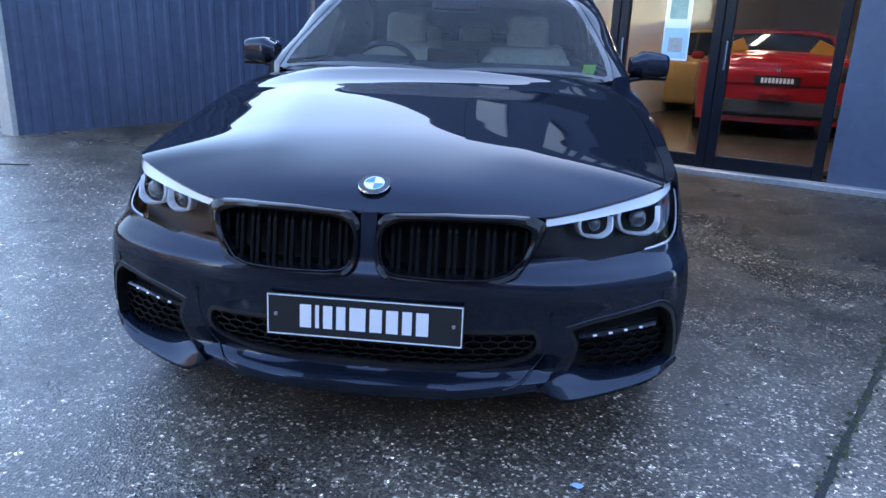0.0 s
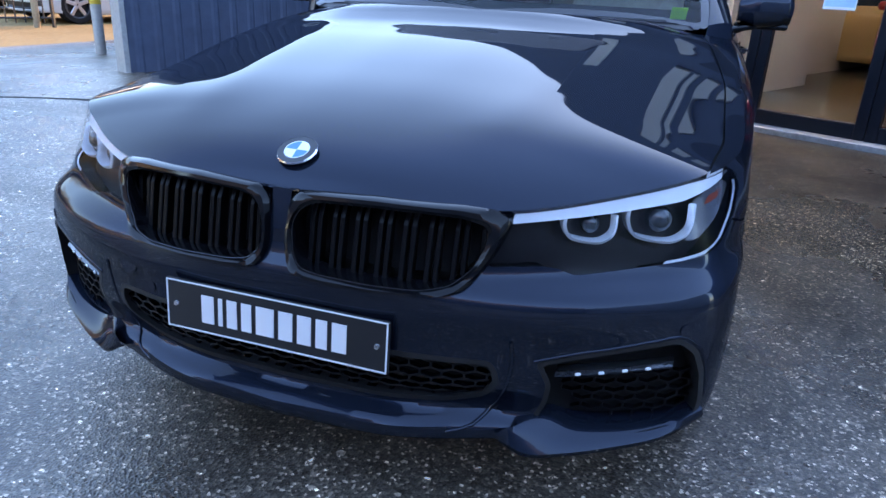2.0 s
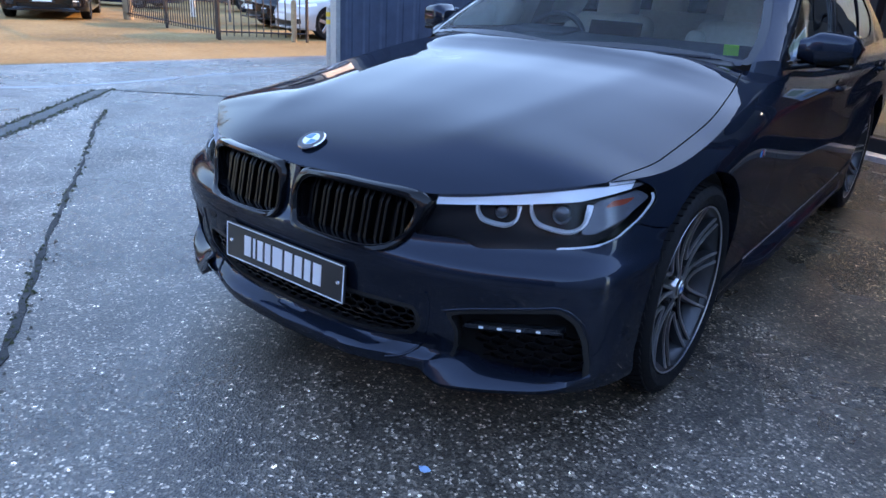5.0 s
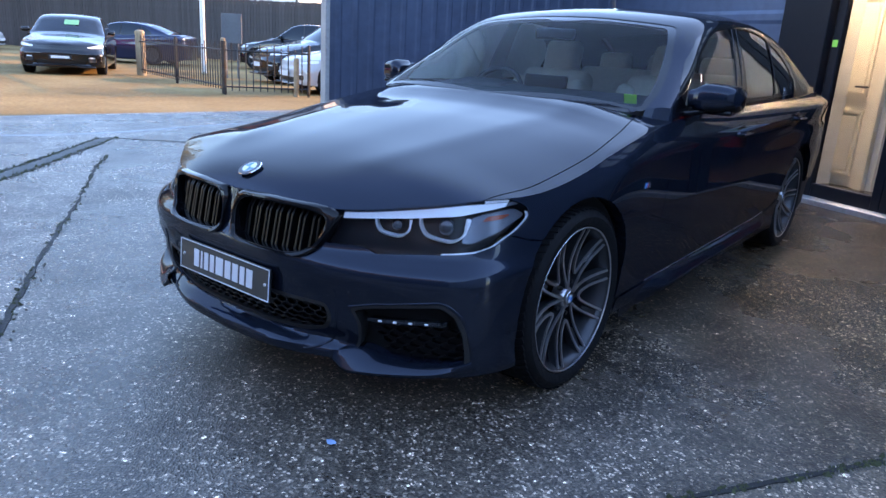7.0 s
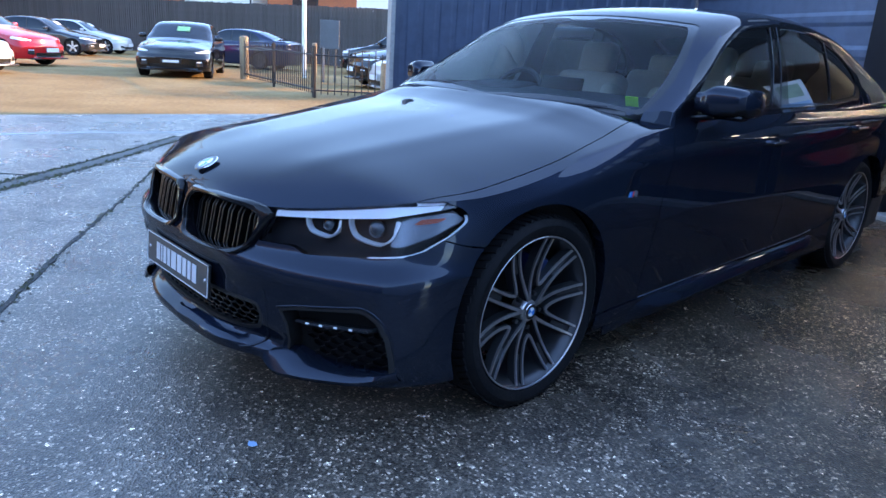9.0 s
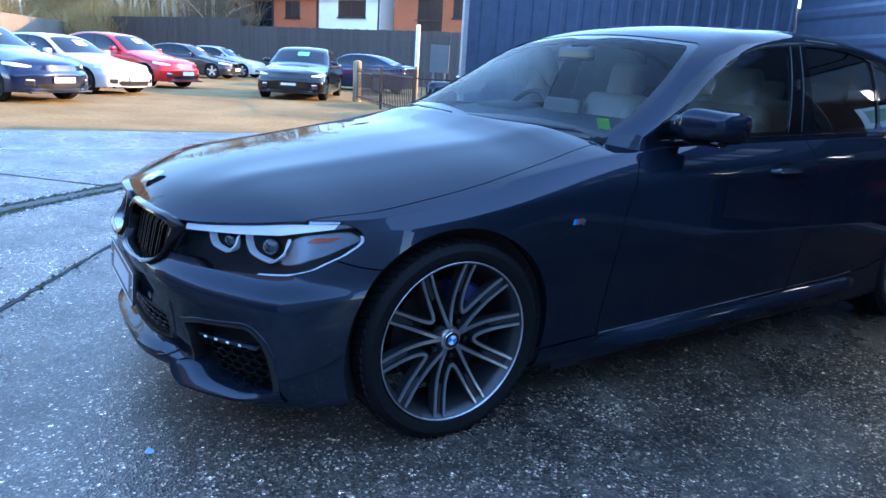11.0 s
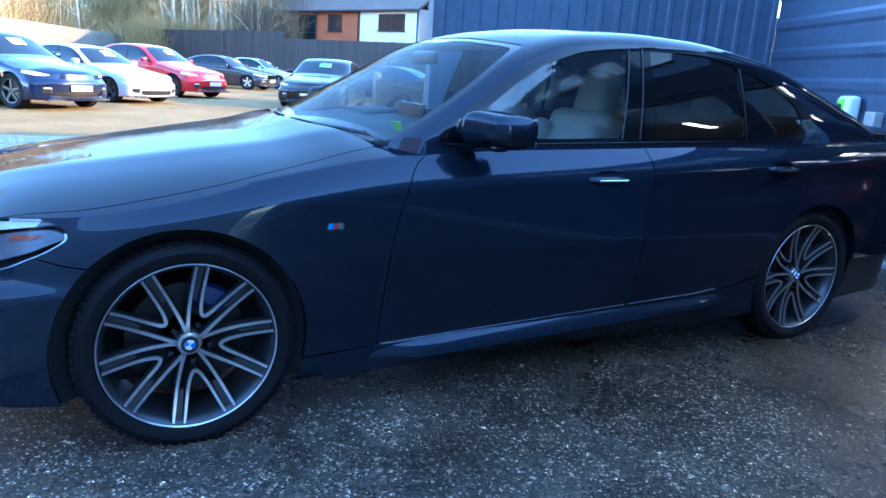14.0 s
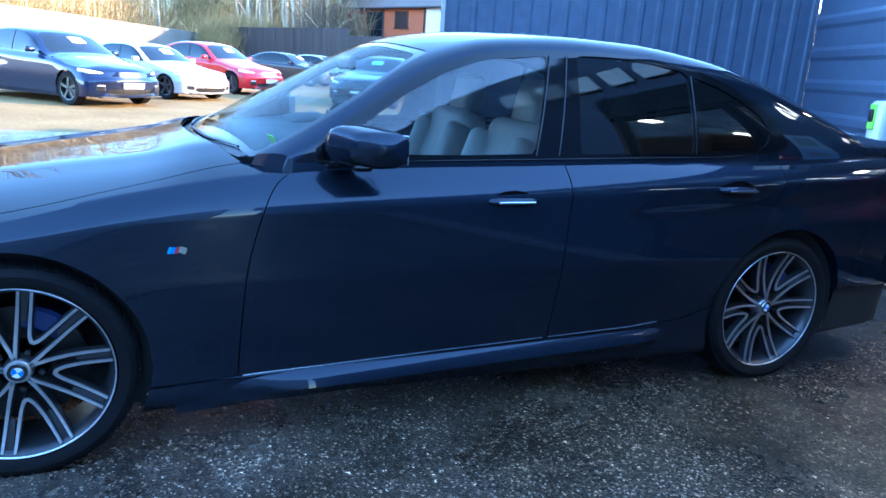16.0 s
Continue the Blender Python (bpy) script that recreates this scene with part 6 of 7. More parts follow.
def thicket(name, seed, a, b, height, count, mat, label):
    """A belt of bare woodland: thousands of leaning stems and twigs."""
    rnd = random.Random(seed)
    a, b = Vector((*a, 0)), Vector((*b, 0))
    n_ = Vector((-(b - a).y, (b - a).x, 0)).normalized()
    v, f = [], []
    for _ in range(count):
        p = a.lerp(b, rnd.random()) + n_ * rnd.uniform(-3, 3)
        h = height * rnd.uniform(.45, 1.1)
        p.z = rnd.uniform(0, .55) * h
        d = Vector((rnd.gauss(0, .28), rnd.gauss(0, .28), 1)).normalized()
        w = rnd.uniform(.015, .045)
        for k in range(4):
            q = p + d * h * rnd.uniform(.08, .20)
            s = d.cross(Vector((rnd.gauss(0, 1), rnd.gauss(0, 1), rnd.gauss(0, 1)))).normalized() * w
            i = len(v)
            v += [p + s, p - s, q - s * .6, q + s * .6]
            f.append((i, i + 1, i + 2, i + 3))
            p, d, w = q, (d + Vector((rnd.gauss(0, .5), rnd.gauss(0, .5), .05))).normalized(), w * .65
    return tagged(mesh_object(name, v, f, mat, smooth=False), label, "woodland", kind="stuff")


TWIG_DARK = material("brown_twigs", (0.17, 0.125, 0.08), 0.9, vary=0.3, scale=2)
thicket("bare_woodland", 9, (-34, -22), (-80, -4), 15, 9000, TWIG_DARK, "deeper brown woodland behind the golden belt")
thicket("bare_woodland", 10, (-84, 2), (-66, 20), 15, 6000, TWIG_DARK, "deeper brown woodland behind the fence")
thicket("bare_woodland", 5, (-30, -16), (-74, -1), 12, 9500, TWIG, "belt of bare golden woodland in low sun")
thicket("bare_woodland", 6, (-78, 2), (-62, 16), 12, 5000, TWIG, "belt of bare golden woodland behind the fence")
thicket("bare_woodland", 8, (-53.5, 11.5), (-50.5, 16.0), 8.0, 2600, TWIG_DARK, "dark bare trees that screen the end of the brick house")
thicket("bare_woodland", 7, (-58, 13), (-52, 21), 9, 2200, TWIG_DARK, "darker bare trees beside the brick houses")

# pale birch stems along the edge of the wood
stems = bmesh.new()
rnd_s = random.Random(21)
for k in range(190):
    u = rnd_s.random()
    p = (Vector((-26, -11.5, 0)).lerp(Vector((-66, 2.4, 0)), u) + Vector((-.31, -.95, 0)) * rnd_s.uniform(.8, 7)) if k < 120 else (Vector((-66, 4.8, 0)).lerp(Vector((-50, 9.6, 0)), u) + Vector((-.35, .94, 0)) * rnd_s.uniform(1.0, 7))
    lean = Vector((rnd_s.gauss(0, .35), rnd_s.gauss(0, .35), 0))
    h = rnd_s.uniform(8, 13)
    r = rnd_s.uniform(.05, .11)
    rod(stems, p, p + lean + Vector((0, 0, h * .5)), r, r * .7, 5, False)
    rod(stems, p + lean + Vector((0, 0, h * .5)), p + lean * 2.3 + Vector((0, 0, h)), r * .7, r * .2, 5, False)
tagged(part("birch_stems", stems, BARK), "many slim pale birch stems behind the boundary", "woodland", kind="stuff")

# street furniture
def railing(a, b, posts_at, label):
    a, b = Vector((*a, 0)), Vector((*b, 0))
    r = tagged(empty("railing"), label, "railing", group="low railings beside the drive")
    for z in (.16, .88):
        bm = bmesh.new()
        rod(bm, a + Vector((0, 0, z)), b + Vector((0, 0, z)), .016, sides=8)
        part("rail", bm, DARK_STEEL, r)
    n = int((b - a).length / .14)
    for k in range(n + 1):
        p = a.lerp(b, k / n)
        bm = bmesh.new()
        top = 1.02 if k % 2 else .95
        rod(bm, p + Vector((0, 0, .08)), p + Vector((0, 0, top)), .013, sides=6)
        bmesh.ops.create_uvsphere(bm, u_segments=6, v_segments=4, radius=.016, matrix=Matrix.Translation(p + Vector((0, 0, top))))
        part("baluster", bm, DARK_STEEL, r)
    for t_ in posts_at:
        p = a.lerp(b, t_)
        part("post", boxed((.05, .05, 1.06), Matrix.Translation(p + Vector((0, 0, .53))), .005, 1), DARK_STEEL, r)
    return r


railing((-16.4, 7.6), (-10.9, 6.45), (.5, 1), "black metal railing with a row of thin balusters")
railing((-10.7, 6.35), (-9.75, 7.75), (0, 1), "short black metal railing panel")


def post_thing(name, x, y, h, r, mat, label, cat, bands=()):
    t = tagged(empty(name), label, cat)
    bm = bmesh.new()
    z = ground_z(x, y)
    rod(bm, (x, y, z - .02), (x, y, z + h), r, r, 16)
    bmesh.ops.create_uvsphere(bm, u_segments=16, v_segments=8, radius=r, matrix=Matrix.Translation((x, y, z + h)) @ Matrix.Diagonal((1, 1, .45, 1)))
    part("shaft", bm, mat, t, smooth=False)
    for b0, b1 in bands:
        bm = bmesh.new()
        rod(bm, (x, y, z + b0), (x, y, z + b1), r + .004, sides=16)
        part("band", bm, YELLOW, t, "yellow reflective band")
    return t


post_thing("bollard", -9.9, 7.54, .78, .055, TIMBER, "pale timber bollard beside the drive", "bollard")
post_thing("bollard", -6.1, 5.0, .80, .06, GALV, "grey bollard with yellow bands near the cladding wall", "bollard", ((.58, .64), (.68, .74)))
b = post_thing("gate_post", -16.45, 7.65, 1.12, .12, TIMBER, "thick weathered timber post at the railing end", "post")
post_thing("gate_post", -10.95, 6.5, 1.10, .05, TIMBER, "weathered timber post at the railing corner", "post")
post_thing("marker_pole", -17.6, 10.26, 2.35, .07, RENDER_WHITE, "tall white pole behind the railing", "pole")


# ---- parked cars ----
FAR_SIDE, FAR_CABIN, FAR_HOOD = body_side(.055, 20), cabin_sheet(.055, 7, 4, 7), bonnet_sheet(.055, 14)


def far_wheel(car, x, y, r, sgn, rim_mat):
    w = empty("wheel")
    w.parent = car
    v, f = lathe([(r * .70, -.10), (r * .93, -.11), (r, -.09), (r, .08), (r * .94, .10), (r * .70, .09)], Matrix.Identity(4), 28, True)
    mesh_object("tyre", v, f, RUBBER, w)
    bm = bmesh.new()
    for k in range(5):
        a = 2 * math.pi * k / 5
        box(bm, (.03, .07, r * .64), Matrix.Rotation(a, 4, "X") @ Matrix.Translation((.07, 0, r * .36)) @ Matrix.Rotation(.0, 4, "Y"), .008, 1)
    part("spoke", bm, rim_mat, w)
    v, f = lathe([(r * .64, .088), (r * .71, .095), (r * .70, .06), (r * .66, -.02), (r * .1, -.03)], Matrix.Identity(4), 28)
    mesh_object("rim", v, f, rim_mat if rim_mat is not ALLOY else ALLOY_DARK, w)
    w.matrix_local = Matrix.Translation((x, y, r)) @ (Matrix.Rotation(math.pi, 4, "Z") if sgn < 0 else Matrix.Identity(4))


def far_car(name, paint, x, y, heading, sx, sy, sz, label, rim=ALLOY, grille=False, card=False, plate_mat=PLATE_WHITE, shadow_glass=GLASS_DARK):
    """A parked car seen from afar; (x, y) lies under the middle of its front axle, heading is where its nose points."""
    car = tagged(empty(name), label, "car")
    stretch = np.array([sx, sy, sz])
    def fit_(sk):
        return Skin(sk.v * stretch, sk.f)
    arch = lambda sk: sk.drop(circle(0, ARCH_Z, .36)).drop(circle(BASE, ARCH_Z, .36))
    lamp_poly = rounded([(.54, .668), (.68, .70), (.90, .75), (.92, .70), (.80, .650), (.60, .648)], .015)
    lamp_f = inside_poly(lamp_poly, [0, 2])
    lamps, side = arch(FAR_SIDE).cut(lambda v: np.maximum(lamp_f(v), np.maximum(v[:, 1] + .15, v[:, 1] + .30)))
    mouth_f = inside_poly(rounded([(-.55, .36), (.55, .36), (.50, .24), (-.50, .24)], .02), [0, 2])
    mouth, side = side.cut(lambda v: np.maximum(mouth_f(v), v[:, 1] + .4))
    hood = FAR_HOOD.keep(lambda v: v[:, 1] - .80)
    ring_f = inside_poly(DLO, [1, 2])
    trim, cab = FAR_CABIN.cut(lambda v: np.maximum(ring_f(v), .35 - v[:, 0]))
    scr_f = inside_poly([(-.74, .70), (0, .545), (.74, .70), (.60, 1.30), (.565, 1.36), (0, 1.305), (-.565, 1.36), (-.60, 1.30)], [0, 1])
    scr, cab = cab.cut(lambda v: np.maximum(scr_f(v), v[:, 1] - 1.6))
    bk_f = inside_poly([(-.60, 2.86), (.60, 2.86), (.68, 3.46), (-.68, 3.46)], [0, 1])
    bk, cab = cab.cut(lambda v: np.maximum(bk_f(v), 2.4 - v[:, 1]))
    fit_(side.joined(hood).joined(cab)).both().link("body", paint, car, weld=.002)
    fit_(scr).both().link("windscreen", WINDOW_DARK, car)
    fit_(bk).both().link("rear_screen", WINDOW_DARK, car)
    for sgn in (1, -1):
        w = (lambda k: k) if sgn > 0 else (lambda k: k.mirrored())
        for lo, hi in ((0, 1.84), (1.88, 2.58), (2.61, 4)):
            w(fit_(trim.keep(lambda v: np.maximum(lo - v[:, 1], v[:, 1] - hi)))).link("side_window", WINDOW_DARK, car)
        w(fit_(trim.offset(-.006))).link("window_pillar", BLACK_PLASTIC, car)
        w(fit_(lamps.offset(.004))).link("headlamp", LAMP_WHITE, car)
        part("door_mirror", boxed((.20, .12, .12), pose(sgn * .98 * sx, 1.0 * sy, 1.03 * sz), .04, 2), paint, car, smooth=True)
        for yy in (0, BASE):
            far_wheel(car, sgn * .80 * sx, yy * sy, .338 * max(1, sz * .98), sgn, rim)
    fit_(Skin(mouth.v + (0, .02, 0), mouth.f)).both().link("lower_intake", BLACK_PLASTIC, car)
    part("underbody", boxed((1.5 * sx, 4.3 * sy, .16), pose(0, 1.6 * sy, .27 * sz)), SHELL, car)
    part("number_plate", boxed((.52, .012, .112), pose(0, -.868 * sy, .43 * sz), .002, 1), plate_mat, car)
    for sgn in (1, -1):
        part("side_intake", boxed((.20, .05, .11), pose(sgn * .66 * sx, -.695 * sy, .36 * sz, 0, 0, sgn * 33), .02, 2), BLACK_PLASTIC, car)
        part("running_lamp", boxed((.15, .02, .022), pose(sgn * .66 * sx, -.722 * sy, .425 * sz, 0, 0, sgn * 33), .006, 1), LAMP_WHITE, car)
    part("front_splitter", boxed((1.46 * sx, .10, .035), pose(0, -.755 * sy, .205 * sz), .012, 2), BLACK_PLASTIC, car)
    if plate_mat is PLATE_BLACK:
        part("plate_characters", boxed((.40, .006, .062), pose(0, -.874 * sy, .43 * sz)), PLATE_WHITE, car)
    if grille:
        for sgn in (1, -1):
            part("kidney_grille", boxed((.33, .03, .15), pose(sgn * .21, -.83 * sy, .61 * sz, -14, 0, sgn * 6), .012, 2), BLACK_GLOSS, car)
    if card:
        part("price_card", boxed((.34, .006, .24), pose(.08, 1.02 * sy, 1.246 * sz + .012, -60), .002, 1), RENDER_WHITE if card == "white" else STICKER_PALE, car, "price card behind the windscreen")
    hx, hy = heading
    ang = math.atan2(hy, hx) + math.pi / 2
    car.matrix_world = Matrix.Translation((x, y, 0)) @ Matrix.Rotation(ang, 4, "Z")
    return car


STICKER_PALE = material("green_card", (0.22, 0.50, 0.24), 0.7)
BLUE_PAINT = material("blue_paint", (0.008, 0.015, 0.050), 0.28, 0.3, 1.0, spec=0.1)
WHITE_PAINT = material("white_paint", (0.46, 0.46, 0.46), 0.3, 0.0, 1.0)
SCARLET = material("scarlet_paint", (0.44, 0.006, 0.012), 0.35, 0.1, 1.0, spec=0.2)
GREY_PAINT = material("grey_paint", (0.03, 0.033, 0.04), 0.3, 0.4, 1.0, spec=0.1)
BLACK_PAINT = material("black_paint", (0.006, 0.006, 0.008), 0.25, 0.0, 1.0, spec=0.1)
GOLD_PAINT = material("gold_paint", (0.55, 0.38, 0.17), 0.3, 0.4, 1.0)
far_car("parked_suv", BLUE_PAINT, -14.15, -.65, (.75, .66), 1.05, 1.0, 1.05, "blue electric sport utility car with a white card in the screen", ALLOY_DARK, card="white")
far_car("parked_hatchback", WHITE_PAINT, -17.2, 1.20, (.75, .66), .98, .95, .94, "white electric saloon car with dark wheels", ALLOY_DARK, card="white")
far_car("parked_suv", SCARLET, -21.0, 3.20, (.75, .66), 1.05, 1.0, 1.06, "bright red electric sport utility car", ALLOY_DARK, card="white")
far_car("parked_saloon", GREY_PAINT, -29.9, 7.2, (.62, .78), .98, .94, .97, "dark grey saloon car near the fence", ALLOY, grille=True, card="white")
far_car("parked_saloon", WHITE_PAINT, -33.0, 9.4, (.62, .78), .98, .94, .97, "white saloon car near the fence", ALLOY, card="white")
far_car("sports_saloon", BLACK_PAINT, -17.0, 5.95, (.86, -.51), 1.03, 1.0, 1.0, "black sports saloon car with a pale green card in the screen", ALLOY_DARK, card="green", plate_mat=PLATE_BLACK)
far_car("parked_saloon", BLUE_PAINT, -25.0, 10.0, (-.80, -.60), 1.03, 1.0, .97, "deep blue electric saloon car behind the railing", ALLOY_DARK)
far_car("parked_hatchback", WHITE_PAINT, -10.9, 8.9, (-.30, -.95), .97, .86, 1.0, "white hatchback car beside the cladding wall", ALLOY)
far_car("parked_suv", BLACK_PAINT, -13.6, 10.2, (-.30, -.95), 1.02, .94, 1.14, "black sport utility car behind the railing", ALLOY)
far_car("parked_suv", WHITE_PAINT, -15.0, 13.2, (.30, -.95), 1.02, .94, 1.14, "silver white sport utility car behind the railing", ALLOY)
far_car("parked_suv", BLACK_PAINT, -20.5, 14.6, (-.80, -.60), 1.02, .94, 1.16, "black sport utility car by the fence", ALLOY)
SIGN_GREY = material("sign_back", (0.10, 0.11, 0.12), 0.6, vary=0.2, scale=10)
sign = tagged(empty("notice_board"), "grey notice board on two legs behind the railing", "sign")
part("board", boxed((.06, .55, .80), Matrix.Translation((-15.6, 9.9, 1.35)) @ Matrix.Rotation(radians(-25), 4, "Z"), .01, 1), SIGN_GREY, sign)
for dy in (-.2, .2):
    part("leg", boxed((.05, .05, 1.0), Matrix.Translation((-15.6, 9.9 + dy, .5))), SIGN_GREY, sign)

# ---- inside and on the shop ----
def build_supercar():
    """A red sports car whose tail faces the shop doors."""
    x, y = 3.45, 6.75
    car = far_car("sports_car", RED_PAINT, 0, 0, (0, -1), 1.06, .92, .93, "glossy red mid-engined sports car, its tail to the glass doors", ALLOY_DARK, plate_mat=PLATE_BLACK)
    tail = 4.075 * .92
    for sgn in (1, -1):
        bm = bmesh.new()
        rod(bm, (sgn * .72, tail - .32, .88), (sgn * .74, tail - .10, .88), .085, .080, 24)
        l_ = part("tail_lamp", bm, RED_LENS, car, "round red tail lamp")
        bm = bmesh.new()
        rod(bm, (sgn * .74, tail - .11, .88), (sgn * .745, tail - .088, .88), .040, .036, 20)
        part("lamp_core", bm, CHROME, l_)
        part("tail_vent", boxed((.26, .10, .13), pose(sgn * .70, tail - .10, .78, 0, 0, sgn * -18), .03, 2), BLACK_PLASTIC, car)
        # yellow slabs put in for sunlit reflections in the shop glass
        part("deck_reflection", boxed((.26, .02, .20), pose(sgn * .52, tail - .52, 1.09, -38, sgn * 24, sgn * -10), .003, 1), YELLOW, car, "yellow slab put in for a reflection above the deck")
    part("rear_panel", boxed((1.20, .08, .20), pose(0, tail - .02, .76, -6), .03, 3), RED_PAINT, car, smooth=True)
    p = part("rear_plate", boxed((.52, .012, .112), pose(0, tail + .032, .715), .002, 1), PLATE_BLACK, car)
    for k in range(9):
        part("plate_bar", boxed((.030, .003, .060), pose(-.17 + .0425 * k, tail + .040, .715)), PLATE_WHITE, p)
    part("diffuser", boxed((1.50, .20, .20), pose(0, tail - .06, .36, 14), .03, 2), BLACK_PLASTIC, car)
    for k in (-1, 0, 1):
        bm = bmesh.new()
        rod(bm, (k * .13, tail - .15, .50), (k * .13, tail + .115, .505), .060, .058, 24, False)
        rod(bm, (k * .13, tail - .15, .50), (k * .13, tail + .115, .505), .050, .049, 24, False)
        part("exhaust_tip", bm, CHROME, car)
    part("tail_emblem", boxed((.035, .008, .060), pose(0, tail + .030, .845, -10), .004, 1), CHROME, car)
    ang = math.atan2(.97, .25) + math.pi / 2
    m = Matrix.Rotation(ang, 4, "Z")
    off = m @ Vector((0, tail, 0))
    car.matrix_world = Matrix.Translation((x - off.x, y - off.y, .065)) @ m
    return car


build_supercar()
far_car("showroom_car", GOLD_PAINT, 1.9, 11.6, (-.9, .4), 1.02, .95, .95, "gold painted car further inside the showroom", ALLOY).location.z = .065

# inner door and partition
inner = tagged(empty("inner_door"), "cream panelled interior door with lever handle, shut", "door", kind="structure")
dm = place(front(.16, -.80, 0))
part("leaf", boxed((.84, .045, 2.05), dm @ Matrix.Translation((0, 0, 1.09)), .004, 1), CREAM, inner)
for dz, h in ((.50, .62), (1.42, .92)):
    for dx in (-.20, .20):
        part("panel", boxed((.21, .02, h - .06), dm @ Matrix.Translation((dx, -.027, dz)), .012, 1), CREAM, inner)
        bm = bmesh.new()
        for ox, oz, sx, sz in ((0, h / 2, .30, .022), (0, -h / 2, .30, .022), (.14, 0, .022, h), (-.14, 0, .022, h)):
            box(bm, (sx, .034, sz), dm @ Matrix.Translation((dx + ox, -.030, dz + oz)))
        part("moulding", bm, CREAM, inner)
bm = bmesh.new()
rod(bm, dm @ Vector((.34, -.02, 1.05)), dm @ Vector((.34, -.075, 1.05)), .012)
rod(bm, dm @ Vector((.34, -.07, 1.05)), dm @ Vector((.24, -.07, 1.05)), .010)
part("door_handle", bm, DARK_STEEL, inner)
for dx, nm in ((-.47, "frame"), (.47, "frame")):
    part(nm, boxed((.09, .12, 2.15), dm @ Matrix.Translation((dx, 0, 1.13)), .006, 1), CREAM, inner)
w = part("wall_partition", boxed((1.7, .10, 3.0), place(front(-1.20, -.80, 1.55)), .004, 1), CREAM)
tagged(w, "cream partition wall beside the inner door", "wall", kind="structure")
w = part("wall_partition_side", boxed((.08, 2.4, 3.0), place(front(.70, -2.0, 1.55)), .004, 1), PLASTER)
tagged(w, "pale partition wall return", "wall", kind="structure")

# fascia sign: nine pale blocks where the letters stand
sg = tagged(empty("shop_sign"), "large white raised sign letters shown as plain blocks", "sign")
part("sign_mark", boxed((.36, .05, .44), place(front(.16, .07, 3.22)), .006, 1), RENDER_WHITE, sg)
a = 1.15
for wd in (.40, .12, .34, .34, .56, .42, .40, .34, .42):
    part("sign_block", boxed((wd * .62, .05, .36), place(front(a + wd / 2, .07, 3.22)), .006, 1), RENDER_WHITE, sg)
    a += wd * .75 + .06

# car charger and switch box on the shutter wall
ch = tagged(empty("car_charger"), "white wall-mounted car charger with green trim", "charger")
cm = place(front(-.85, .08, 1.10))
part("housing", boxed((.20, .12, .34), cm, .04, 4), WHITE_ENAMEL, ch, smooth=True)
part("green_panel", boxed((.10, .02, .20), cm @ Matrix.Translation((-.02, -.062, .04)), .008, 2), STICKER, ch, "green front panel")
part("socket", boxed((.07, .03, .10), cm @ Matrix.Translation((-.02, -.072, .05)), .02, 3), BLACK_PLASTIC, ch, smooth=True)
bx = part("switch_box", boxed((.14, .08, .20), place(front(-.50, .06, 1.05)), .01, 2), GALV)
tagged(bx, "small grey electrical switch box on the wall", "switch box")

# poster on the glass, green sticker on the door frame
POSTER_BLUE = material("printed_blue", (0.36, 0.55, 0.80), 0.5, vary=0.1, scale=30)
POSTER_GREEN = material("printed_green", (0.30, 0.40, 0.30), 0.5, vary=0.35, scale=40)
po = tagged(empty("window_poster"), "white and blue paper notice on the shop glass", "poster")
pm = place(front(1.95, .012, 1.32))
part("sheet", boxed((.24, .003, .62), pm), WHITE_ENAMEL, po)
part("blue_band", boxed((.225, .002, .27), pm @ Matrix.Translation((0, -.003, -.155))), POSTER_BLUE, po)
part("pale_square", boxed((.13, .002, .13), pm @ Matrix.Translation((0, -.005, -.17))), GALV, po)
part("picture", boxed((.16, .002, .20), pm @ Matrix.Translation((0, -.003, .16))), POSTER_GREEN, po)
st = part("frame_sticker", boxed((.05, .003, .06), place(front(.675, .042, 1.42))), STICKER)
tagged(st, "small lime green sticker on the door frame", "sticker")

# drain channel, slab joints and litter in the yard
JOINT = material("dirty_joint", (0.022, 0.021, 0.019), 0.8, vary=0.4, scale=30, bump=0.5, bump_scale=80)
MOSS = material("mossy_grate", (0.085, 0.085, 0.075), 0.7, vary=0.5, scale=20, bump=0.5, bump_scale=60)
LINE = material("worn_white_line", (0.34, 0.35, 0.36), 0.5, vary=0.4, scale=8)
ribbon("slab_joint", [(.2, -1.95), (-1.02, -1.22), (-1.65, -.86), (-2.9, -.10), (-4.09, .60), (-4.6, .95)], .024, JOINT, "dark cracked joint between concrete slabs", seed=2, wob=.5)
ribbon("slab_joint", [(.6, -1.75), (1.22, -.82), (1.78, .07), (1.95, .36), (3.6, 2.9)], .020, JOINT, "dark joint between concrete slabs", seed=3)
ribbon("drain_channel", [(-2.6, -1.75), (-3.27, -1.17), (-4.18, -.11), (-5.69, 1.48)], .15, MOSS, "mossy drain channel across the yard", seed=5, wob=.12)
for off in (-.085, .085):
    ribbon("drain_edge", [(-2.6 + off * .75, -1.75 + off * .66), (-3.27 + off * .75, -1.17 + off * .66), (-4.18 + off * .75, -.11 + off * .66), (-5.69 + off * .75, 1.48 + off * .66)], .035, JOINT, "dark open edge of the drain channel", seed=15, wob=.35)
ribbon("slab_joint", [(-5.7, 1.5), (-4.4, 1.9), (-3.2, 2.2)], .03, JOINT, "dark joint between concrete slabs", seed=6)
ribbon("slab_joint", [(-3.9, -.35), (-5.6, -2.0)], .03, JOINT, "dark joint between concrete slabs", seed=7)


